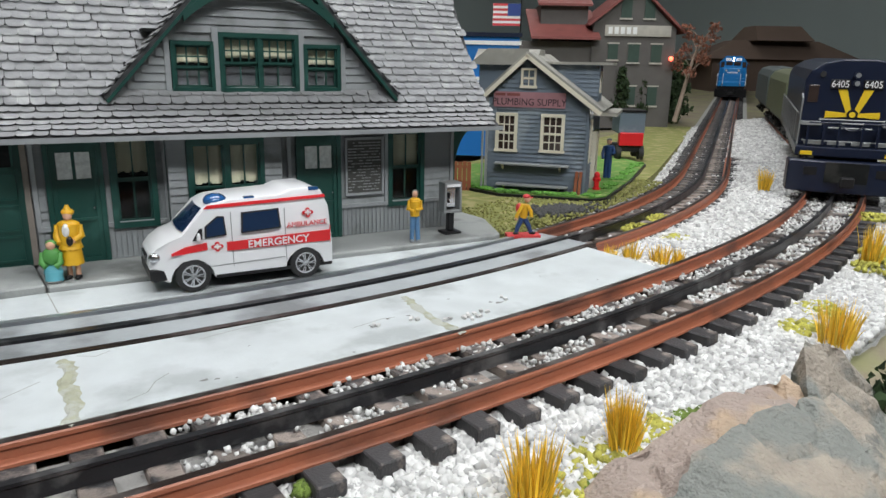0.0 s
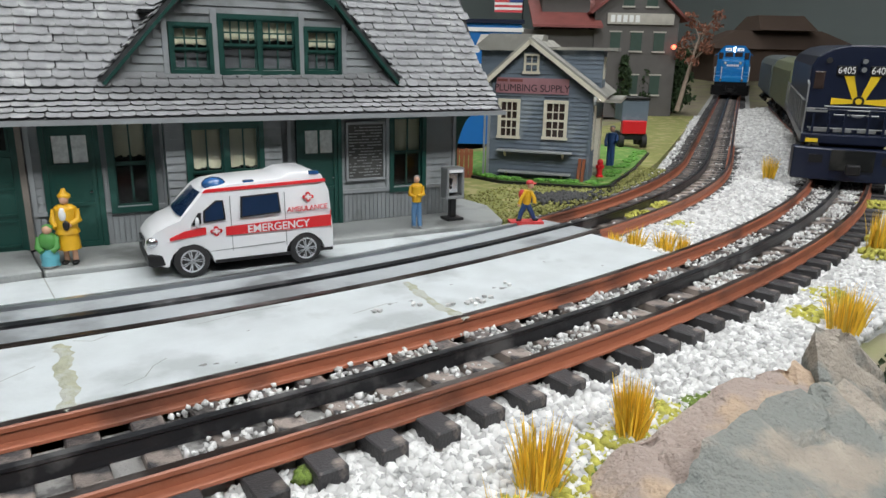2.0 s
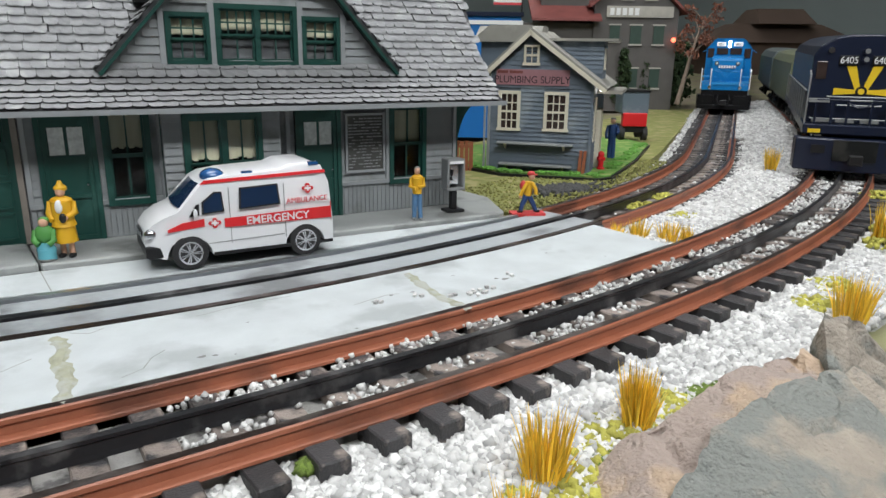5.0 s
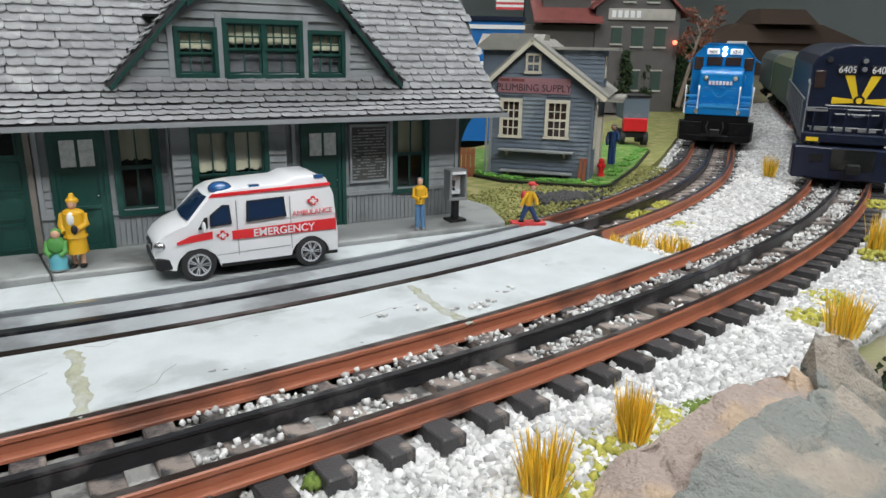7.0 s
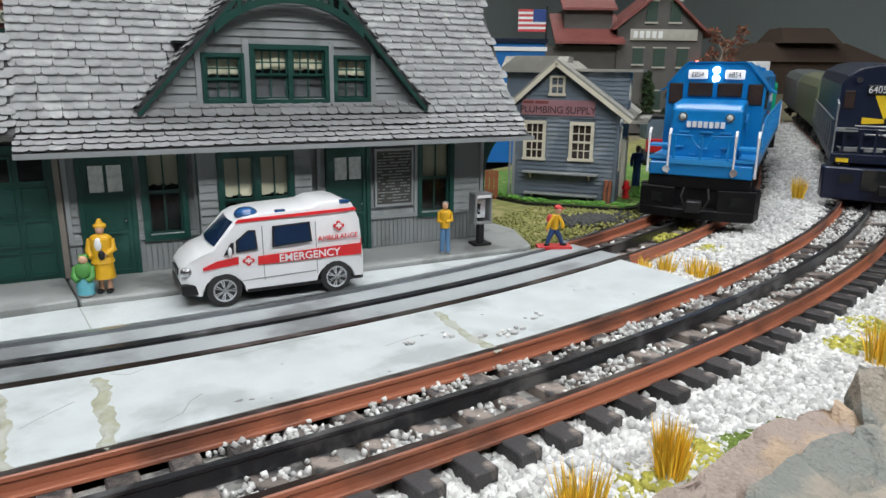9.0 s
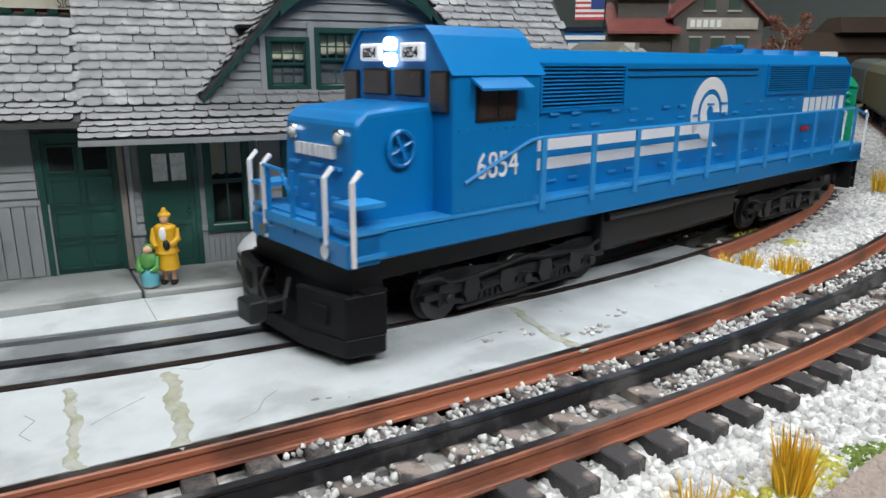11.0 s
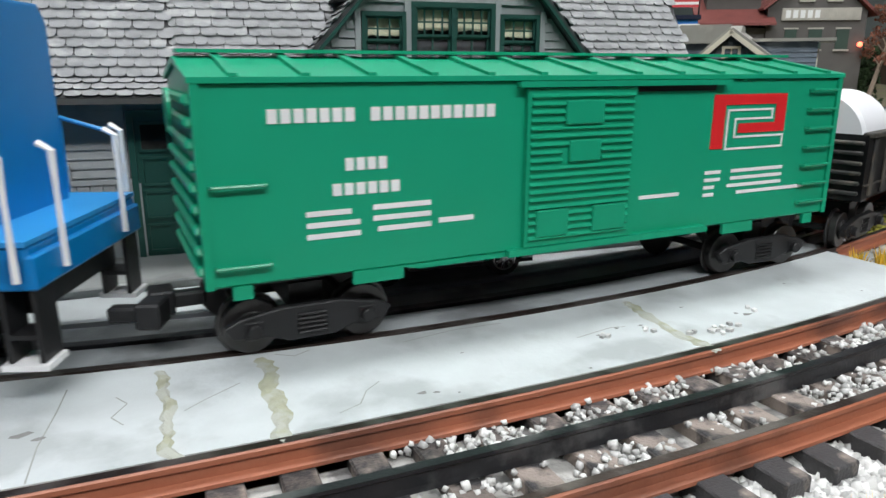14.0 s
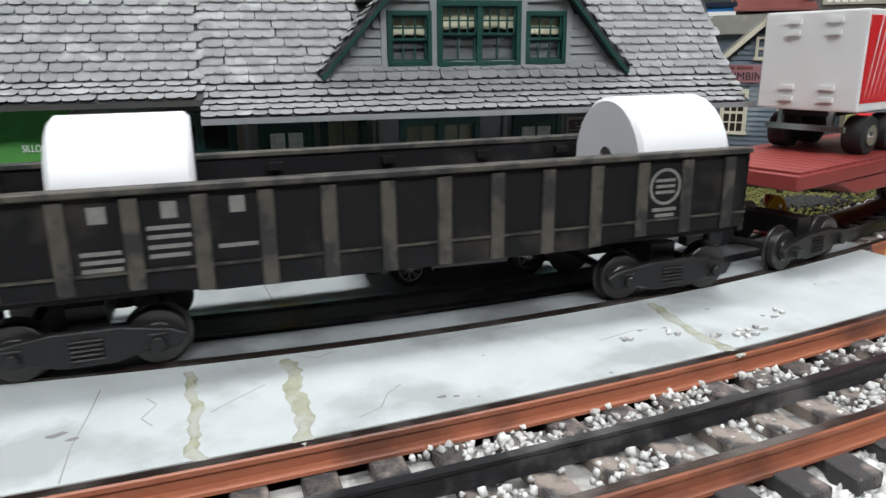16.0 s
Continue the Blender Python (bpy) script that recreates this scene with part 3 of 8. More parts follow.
def stones(name, spots, label, lo=1.1, hi=2.0, seed=1, material=None):
    """Loose stones, each an uneven lump of eight corners, at (x, y, z)."""
    rng = np.random.default_rng(seed)
    spots = np.array(spots)
    n = len(spots)
    base = np.array([(x, y, z) for x in (-1, 1) for y in (-1, 1) for z in (-1, 1)], float)
    faces = np.array([(0, 1, 3, 2), (4, 6, 7, 5), (0, 4, 5, 1), (2, 3, 7, 6), (0, 2, 6, 4), (1, 5, 7, 3)])
    size = rng.uniform(lo, hi, (n, 1, 1)) * rng.uniform(0.65, 1.15, (n, 1, 3)) * 0.62
    v = base[None] * rng.uniform(0.62, 1.12, (n, 8, 3)) * size
    q = rng.normal(size=(n, 4))
    q /= np.linalg.norm(q, axis=1)[:, None]
    w, x, y, z = q.T
    rot = np.array([[1 - 2 * (y * y + z * z), 2 * (x * y - z * w), 2 * (x * z + y * w)], [2 * (x * y + z * w), 1 - 2 * (x * x + z * z), 2 * (y * z - x * w)], [2 * (x * z - y * w), 2 * (y * z + x * w), 1 - 2 * (x * x + y * y)]]).transpose(2, 0, 1)
    v = np.einsum("nij,nkj->nki", rot, v) + spots[:, None, :]
    me = bpy.data.meshes.new(name)
    me.from_pydata((v.reshape(-1, 3) * MM).tolist(), [], (faces[None] + (np.arange(n) * 8)[:, None, None]).reshape(-1, 4).tolist())
    me.materials.append(material or BALLAST)
    me.update()
    me.polygons.foreach_set("use_smooth", [True] * len(me.polygons))
    return tagged(new(name, me), label, "ballast", kind="stuff")


def ballast():
    rng = random.Random(11)
    # near track: bed and shoulder
    bm = bmesh.new()
    ribbon(bm, NEAR, -420, 900, [(-58, -18), (17.8, -18), (17.8, -9.0), (-16, -9.0), (-18, -10.2), (-46, -11.4), (-58, -14.6)])
    tagged(part("ballast_bed_near", bm, BED), "glued pale ballast bed under the near track", "ballast", kind="structure")
    bm = bmesh.new()
    ribbon(bm, NEAR, -420, 900, [(-15, -9.2), (15, -9.2), (15, -7.2), (-15, -7.2)])
    tagged(part("ballast_bed_dark", bm, DARKBED), "sooty glued ballast between the near rails", "ballast", kind="structure")
    bm = bmesh.new()
    ribbon(bm, FAR, 128.5, 1900, [(-15, -8.8), (15, -8.8), (15, -8.0), (-15, -8.0)])
    tagged(part("ballast_bed_sooty", bm, DARKBED), "sooty glued ballast between the far rails", "ballast", kind="structure")
    bm = bmesh.new()
    ribbon(bm, FAR, 124, 1900, [(-34, -12), (34, -12), (34, -8.6), (-34, -8.6)])
    tagged(part("ballast_bed_far", bm, BED), "glued pale ballast bed under the far track", "ballast", kind="structure")
    bm = bmesh.new()
    xs = list(range(236, 900, 14))
    prev = None
    for x in xs:
        y0, y1 = side_y(NEAR, 17, x), side_y(FAR, -17, x)
        ring = [bm.verts.new((x, y0, rise(x) - 8.6)), bm.verts.new((x, (y0 + y1) / 2, rise(x) - 5.2)), bm.verts.new((x, y1, rise(x) - 8.6))]
        if prev:
            for j in (0, 1):
                bm.faces.new((prev[j], ring[j], ring[j + 1], prev[j + 1]))
        prev = ring
    tagged(part("ballast_bed_middle", bm, BED, smooth=True), "glued pale ballast between the two tracks", "ballast", kind="structure")
    spots = []
    # shoulder by the camera
    for _ in range(21000):
        s, o = rng.uniform(-60, 300), rng.uniform(-55, -17)
        p = beside(NEAR, s, o, 0)
        spots.append((p.x, p.y, p.z - 9.9 - max(0, -o - 30) * 0.05 - max(0, -o - 50) * 0.16 + rng.uniform(0, 1.7)))
    for _ in range(4200):
        s, o = rng.uniform(300, 640), rng.uniform(-55, -17)
        p = beside(NEAR, s, o, 0)
        spots.append((p.x, p.y, p.z - 9.8 + rng.uniform(0, 1.7)))
    stones("ballast_near", spots, "loose white crushed-stone ballast along the near track", 1.1, 2.2, 2)
    # between the rails, thin and uneven
    spots = []
    for _ in range(12000):
        s, o = rng.uniform(-60, 420), rng.uniform(-14, 14)
        if abs(o) > 2.2 and noise.noise(Vector((s, o, 3)) * 0.07) + rng.uniform(-0.5, 0.35) > -0.02:
            p = beside(NEAR, s, o, 0)
            spots.append((p.x, p.y, p.z - 6.6 + rng.uniform(0, 2.6)))
    stones("ballast_between", spots, "stray pale ballast stones between the near rails", 0.6, 1.4, 12)
    spots = []
    for _ in range(12500):
        x = 236 + 420 * rng.random() ** 1.35
        y0, y1 = side_y(NEAR, 16, x), side_y(FAR, -16, x)
        f = rng.random()
        spots.append((x, y0 + (y1 - y0) * f, rise(x) - 8.0 + 13 * f * (1 - f) + rng.uniform(0, 1.3)))
    for _ in range(6500):
        s, o = 128 + 700 * rng.random() ** 1.4, rng.choice((rng.uniform(-14, -3), rng.uniform(3, 14), rng.uniform(17, 36), rng.uniform(17, 36), rng.uniform(-30, -17)))
        p = beside(FAR, s, o, 0)
        spots.append((p.x, p.y, p.z - 8.3 + rng.uniform(0, 2.2)))
    stones("ballast_middle", spots, "loose white crushed-stone ballast between the tracks", 1.2, 2.3, 3)
    spots = []
    for _ in range(8500):
        x = 600 + 520 * rng.random() ** 1.3
        y0, y1 = side_y(NEAR, 16, x) if x < 800 else side_y(FAR, -70, x), side_y(FAR, -16, x)
        spots.append((x, rng.uniform(min(y0, y1), max(y0, y1)), rise(x) - 4.5 + rng.uniform(0, 1.2)))
    stones("ballast_far", spots, "loose pale ballast along the distant track", 2.2, 3.6, 5)


# ---- the station ----
EAVE_Y, WALL_Y = 255.5, 273.8
ROOF = [(255.5, 50.0), (262.5, 53.6), (269.5, 58.4), (276.5, 67.5), (303.0, 107.0), (344.0, 165.0)]
X0, X1 = 18.5, 222.0
# the station stands at a slight angle to the tracks
STATION = at(115.8, 276.3, 0.2, -8.1) @ Matrix.Diagonal((0.965, 1, 1, 1)) @ at(-117.6, -273.8, 0)


def roof_pitch(v):
    """(y, z) a distance v up the slope from the eave."""
    for (y0, z0), (y1, z1) in zip(ROOF, ROOF[1:]):
        d = math.hypot(y1 - y0, z1 - z0)
        if v <= d:
            return y0 + (y1 - y0) * v / d, z0 + (z1 - z0) * v / d, math.atan2(z1 - z0, y1 - y0)
        v -= d
    return y1, z1, math.atan2(z1 - z0, y1 - y0)


def shingle_mesh(w=5.0, l=4.6):
    bm = bmesh.new()
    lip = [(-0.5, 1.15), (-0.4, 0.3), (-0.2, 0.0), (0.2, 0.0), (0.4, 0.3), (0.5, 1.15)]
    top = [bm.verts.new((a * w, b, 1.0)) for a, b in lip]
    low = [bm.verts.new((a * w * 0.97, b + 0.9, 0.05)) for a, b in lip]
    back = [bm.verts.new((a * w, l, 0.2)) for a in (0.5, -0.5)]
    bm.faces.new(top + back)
    # lip faces carry the painted shade line of the course
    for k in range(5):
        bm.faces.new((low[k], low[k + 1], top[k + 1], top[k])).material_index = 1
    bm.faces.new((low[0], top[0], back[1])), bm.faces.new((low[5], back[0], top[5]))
    return bm


def dormer_half(z):
    """Half the dormer's width at a height: straight rakes."""
    return max(0.0, (125.5 - z) / 63.8 * 58.2)


DORM_X, DORM_Z0, DORM_Z1 = 117.6, 61.5, 125.5


def window(name, parent, x0, x1, z0, z1, y, cols, rows_up, blind=0.45, mull=1, frame_w=1.6, split=0.5, label="", low=None):
    """A sash window on a wall that looks to -y; lights in the upper sash, a blind behind."""
    w = root(name)
    w.parent = parent
    if label:
        tagged(w, label)
    bm = bmesh.new()
    f = frame_w
    for a, b, c, d in ((x0 - f, x0, z0 - f, z1 + f), (x1, x1 + f, z0 - f, z1 + f), (x0, x1, z1, z1 + f), (x0 - 0.6, x1 + 0.6, z0 - f, z0)):
        box(bm, a, b, y - 1.2, y + 2.6, c, d)
    n = mull
    for k in range(1, n):
        xm = x0 + (x1 - x0) * k / n
        box(bm, xm - f * 0.5, xm + f * 0.5, y - 1.0, y + 2.4, z0, z1)
    part("window_frame", bm, GREEN, w)
    bm = bmesh.new()
    zm = z0 + (z1 - z0) * split
    for k in range(n):
        a, b = x0 + (x1 - x0) * k / n + (f * 0.5 if k else 0), x0 + (x1 - x0) * (k + 1) / n - (f * 0.5 if k < n - 1 else 0)
        for c, d, yy, cc, rr in ((zm, z1, y - 0.2, cols, rows_up), (z0, zm, y + 0.8, low or cols, 1)):
            for e, g, h, i in ((a, a + 0.8, c, d), (b - 0.8, b, c, d), (a, b, c, c + 0.8), (a, b, d - 0.8, d)):
                box(bm, e, g, yy, yy + 0.8, h, i)
            for j in range(1, cc):
                xx = a + (b - a) * j / cc
                box(bm, xx - 0.3, xx + 0.3, yy + 0.1, yy + 0.7, c, d)
            for j in range(1, rr):
                zz = c + (d - c) * j / rr
                box(bm, a, b, yy + 0.15, yy + 0.65, zz - 0.3, zz + 0.3)
    part("sash", bm, GREEN, w)
    bm = bmesh.new()
    box(bm, x0, x1, y + 1.7, y + 1.9, z0, z1)
    p = part("pane", bm, PANE, w)
    p.visible_shadow = False
    if blind:
        bm = bmesh.new()
        nn = 14
        for i in range(nn):
            xa, xb = x0 + (x1 - x0) * i / nn, x0 + (x1 - x0) * (i + 1) / nn
            zz = z1 - (z1 - z0) * blind * (1 + 0.03 * math.sin(i * 1.7))
            v = [bm.verts.new(q) for q in ((xa, y + 2.6 + 0.25 * math.sin(i * 1.1), zz), (xb, y + 2.6 + 0.25 * math.sin((i + 1) * 1.1), zz), (xb, y + 2.6 + 0.25 * math.sin((i + 1) * 1.1), z1), (xa, y + 2.6 + 0.25 * math.sin(i * 1.1), z1))]
            bm.faces.new(v)
        part("blind", bm, BLIND, w)
    return w


def plank_door(name, parent, x0, x1, z0, z1, y, lights=2, film=FROST, label=""):
    d = root(name)
    d.parent = parent
    if label:
        tagged(d, label)
    bm = bmesh.new()
    box(bm, x0, x1, y + 0.4, y + 1.8, z0, z1)
    for a, b, c, e in ((x0 - 1.8, x0, z0, z1 + 1.8), (x1, x1 + 1.8, z0, z1 + 1.8), (x0, x1, z1, z1 + 1.8)):
        box(bm, a, b, y - 0.9, y + 2, c, e)
    for a, b in ((x0 + 0.1, x0 + 1.7), (x1 - 1.7, x1 - 0.1)):
        box(bm, a, b, y - 0.3, y + 0.5, z0, z1)
    zl = z0 + (z1 - z0) * 0.68
    for c, e in ((z0, z0 + 1.8), (zl - 1.6, zl), (z1 - 4.4, z1 - 0.1), (z0 + (z1 - z0) * 0.34, z0 + (z1 - z0) * 0.34 + 1.2)):
        box(bm, x0 + 1.7, x1 - 1.7, y - 0.25, y + 0.5, c, e)
    part("door_leaf", bm, GREEN, d)
    w = (x1 - x0 - 3.4) / lights
    for k in range(lights):
        bm = bmesh.new()
        a = x0 + 1.7 + k * w
        box(bm, a + 0.6, a + w - 0.6, y + 0.1, y + 0.5, zl + 0.3, z1 - 4.6)
        part("window_pane", bm, film, d)
    bm = bmesh.new()
    ball(bm, (x1 - 2.4, y - 0.6, z0 + (z1 - z0) * 0.45), 0.5, 8, 6)
    part("door_knob", bm, CHROME, d)
    return d


def station():
    st = root("station", STATION, "grey clapboard railway station model with shingled roof and green trim", "building")
    # shell: walls with thickness, openings backed by black sheets painted as indoor shade
    opens = [(37.5, 53.5, 2, 47.5), (59.5, 72, 16, 48), (86.5, 113.5, 14, 45), (132.5, 149, 2, 46.5), (175.6, 190, 15.8, 46.5)]
    bm = bmesh.new()
    xs = 31.0
    for a, b, c, d in opens:
        box(bm, xs, a, WALL_Y + 1, WALL_Y + 3, 2, 60)
        box(bm, a, b, WALL_Y + 1, WALL_Y + 3, d, 60)
        if c > 2.5:
            box(bm, a, b, WALL_Y + 1, WALL_Y + 3, 2, c)
        xs = b
    box(bm, xs, 208, WALL_Y + 1, WALL_Y + 3, 2, 60)
    wall = part("wall", bm, GREYWALL, st)
    bm = bmesh.new()
    prism(bm, [(WALL_Y + 3, 2), (410, 2), (410, 58), (344, 158), (WALL_Y + 3, 62)], "x", 205.5, 208)
    gable = part("gable_wall", bm, GREYWALL, st)
    bm = bmesh.new()
    prism(bm, [(WALL_Y + 3, 50), (410, 50), (344, 158), (WALL_Y + 3, 62)], "x", 31, 33)
    box(bm, 31, 208, 408, 410, 2, 60)
    part("back_wall", bm, GREYWALL, st)
    # near-black sheets put in for the shade behind the openings
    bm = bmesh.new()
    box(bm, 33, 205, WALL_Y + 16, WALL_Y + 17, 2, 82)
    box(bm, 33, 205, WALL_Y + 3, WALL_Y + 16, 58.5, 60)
    part("inner_wall", bm, SHADEBLACK, st)
    # clapboards between the openings, and upright boards below
    boards = []
    z = 16.0
    rng = random.Random(3)
    while z < 55:
        xs = 31.4
        for a, b, c, d in sorted(opens + [(77.5, 122.8, 0, 60)]):
            if c - 2 < z + 1.5 < d + 2.4:
                boards.append((xs, a - 2.0, z))
                xs = max(xs, b + 2.0)
        boards.append((xs, 207.4, z))
        z += 3.0
    for a, b, z in boards:
        if b - a > 1.5:
            bm = bmesh.new()
            prism(bm, [(WALL_Y + 1, z), (WALL_Y - 0.15, z + 0.1), (WALL_Y + 0.55, z + 3.05), (WALL_Y + 1, z + 3.05)], "x", a, b)
            part("clapboard", bm, GREYWALL, wall)
    for (a, b) in ((31.4, 35.6), (55.4, 76), (150, 207.4)):
        x = a
        while x < b - 0.8:
            bm = bmesh.new()
            box(bm, x, x + 1.75, WALL_Y + rng.uniform(0.1, 0.25), WALL_Y + 1, 2, 15.2)
            part("upright_board", bm, GREYWALL, wall)
            x += 2.0
    for a, b in ((31.2, 35.7), (55.3, 78.5), (150, 207.6)):
        bm = bmesh.new()
        box(bm, a, b, WALL_Y - 0.8, WALL_Y + 1, 14.6, 16.2)
        part("sill_board", bm, GREYTRIM, st)
    for x in (31.2, 76.8, 120.6, 126.8, 172, 206.2):
        bm = bmesh.new()
        box(bm, x, x + 1.6, WALL_Y - 0.7, WALL_Y + 1, 16.2, 54)
        part("trim_board", bm, GREYTRIM, st)
    # the bay with the paired windows stands a little proud
    bm = bmesh.new()
    for a, b, c, d in ((78, 85, 2, 55), (115, 122.5, 2, 55), (85, 115, 2, 13), (85, 115, 46.5, 55)):
        box(bm, a, b, WALL_Y - 6, WALL_Y + 1, c, d)
    bay = part("bay", bm, GREYWALL, st)
    z = 2.0
    while z < 54:
        for a, b in ((77.8, 84.6), (115.4, 122.7)):
            bm = bmesh.new()
            prism(bm, [(WALL_Y - 6, z), (WALL_Y - 7.1, z + 0.1), (WALL_Y - 6.4, z + 3.0), (WALL_Y - 6, z + 3.0)], "x", a, b)
            part("clapboard", bm, GREYWALL, bay)
        z += 3.0
    window("bay_window", st, 87, 113.4, 14, 45, WALL_Y - 6, 2, 1, 0.5, 2, 2.0, 0.45, "paired green sash windows with cream blinds")
    plank_door("station_door", st, 37.5, 53.5, 2, 47.5, WALL_Y, label="dark green panelled door with two frosted lights")
    plank_door("station_door", st, 132.5, 149, 2, 46.5, WALL_Y, label="dark green panelled door with two frosted lights")
    window("front_window", st, 59.5, 72, 16, 48, WALL_Y, 2, 1, 0.42, 1, 2.2, 0.5, "tall green sash window with a torn blind")
    window("front_window", st, 175.6, 190, 15.8, 46.5, WALL_Y, 2, 1, 0.5, 1, 2.0, 0.5, "tall green sash window with a cream blind")
    # timetable board
    bm = bmesh.new()
    for a, b, c, d in ((152.6, 153.6, 20, 45), (170.2, 171.2, 20, 45), (153.6, 170.2, 44, 45), (153.6, 170.2, 20, 21)):
        box(bm, a, b, WALL_Y - 1.4, WALL_Y, c, d)
    board = part("timetable_board", bm, GREYTRIM, st)
    bm = bmesh.new()
    box(bm, 153.6, 170.2, WALL_Y - 0.7, WALL_Y - 0.1, 21, 44)
    part("backing", bm, SOFFIT, board)
    bm = bmesh.new()
    rng = random.Random(5)
    for r in range(17):
        x = 154.2
        while x < 169.3:
            w = rng.uniform(0.6, 2.4)
            if rng.random() < 0.82:
                box(bm, x, min(169.6, x + w), WALL_Y - 1.0, WALL_Y - 0.6, 22 + r * 1.28, 22.42 + r * 1.28)
            x += w + 0.4
    tagged(part("fine_print", bm, PHONEGREY, board), kind="stuff")
    # downpipe, porch post and the curved bracket at the corner
    bm = bmesh.new()
    rod(bm, [(78.6, WALL_Y - 1, 2), (78.6, WALL_Y - 1, 52)], 0.8)
    part("downpipe", bm, GREEN, st)
    bm = bmesh.new()
    prism(bm, [(207, 22)] + [(208.5 + 12 * (1 - math.cos(a)), 24 + 24 * math.sin(a)) for a in [i * math.pi / 2 / 10 for i in range(11)]] + [(221, 51), (207, 51)], "y", WALL_Y + 0.5, WALL_Y + 3.5)
    part("roof_bracket", bm, GREEN, st)
    bm = bmesh.new()
    box(bm, 206.5, 209, WALL_Y, WALL_Y + 3, 2, 52)
    part("corner_post", bm, GREEN, st)
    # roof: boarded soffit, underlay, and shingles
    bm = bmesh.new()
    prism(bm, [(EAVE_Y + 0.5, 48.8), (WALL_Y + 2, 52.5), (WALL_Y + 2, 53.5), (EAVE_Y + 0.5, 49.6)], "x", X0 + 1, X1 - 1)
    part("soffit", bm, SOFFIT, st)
    bm = bmesh.new()
    front = [(y, z) for y, z in ROOF]
    under = [(y + 1.2, z - 1.4) for y, z in ROOF[::-1]]
    prism(bm, front + under, "x", X0, X1)
    prism(bm, [(688 - y, z) for y, z in front + under], "x", X0, X1)
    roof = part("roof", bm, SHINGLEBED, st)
    bm = bmesh.new()
    box(bm, X0, X1 + 1.5, EAVE_Y - 0.6, EAVE_Y + 0.6, 48.2, 50.0)
    part("gutter", bm, GREYTRIM, st)
    shingles(roof)
    dormer(st)
    # chimney
    bm = bmesh.new()
    box(bm, 140, 150, 318, 328, 120, 185)
    ch = part("chimney", bm, MILLRED, st)
    for k in range(24):
        bm = bmesh.new()
        for j in range(2):
            box(bm, 139.6 + j * 5 + (k % 2) * 1.0, 144.2 + j * 5 + (k % 2) * 1.0, 317.4, 319, 126 + k * 2.4, 128 + k * 2.4)
        part("brick", bm, MILLRED, ch)
    wing(st)


def shingles(roof):
    bm = shingle_mesh()
    first = part("shingle", bm, SHINGLE, roof)
    first.data.materials.append(BUTTSHADE)
    rng = random.Random(9)
    rest = bmesh.new()
    me, placed, v, row = first.data, 0, 0.0, 0
    sm = shingle_mesh()
    while v < 152:
        y, z, a = roof_pitch(v)
        x = X0 + 2.4 - (row % 2) * 1.2
        first_wide = 1.0 - (row % 2) * 0.5
        while x < X1:
            w = rng.uniform(-0.35, 0.35)
            wide = rng.uniform(0.72, 1.25) if x > X0 + 3 else first_wide
            w = w if x > X0 + 3 else 0.0
            x += (wide - 1) * 2.5 if x > X0 + 3 else 0
            covered = y > 272.8 and z < DORM_Z1 and abs(x - DORM_X) < dormer_half(z) - 1 + 0.0
            if X0 < x < X1 and not covered:
                m = pose(x + w, y + rng.uniform(-0.25, 0.25) * math.cos(a), z + rng.uniform(-0.1, 0.15), math.degrees(a), rng.uniform(-1.2, 1.2), rng.uniform(-1.5, 1.5)) @ Matrix.Diagonal((wide, 1, 1, 1))
                if placed < 298 and 45 < x < 200 and v < 60:
                    mm = Matrix.Scale(MM, 4) @ m @ Matrix.Scale(1000, 4)
                    if placed == 0:
                        first.matrix_basis = mm
                    else:
                        piece("shingle", me, mm, roof)
                    placed += 1
                else:
                    verts = [rest.verts.new(m @ q.co) for q in sm.verts]
                    sm.verts.index_update()
                    for f in sm.faces:
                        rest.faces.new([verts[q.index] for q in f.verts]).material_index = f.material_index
            x += (wide + 1) * 2.5 - 0.1
        v += 3.55
        row += 1
    sm.free()
    tagged(part("shingle_field", rest, SHINGLE, roof), kind="stuff").data.materials.append(BUTTSHADE)


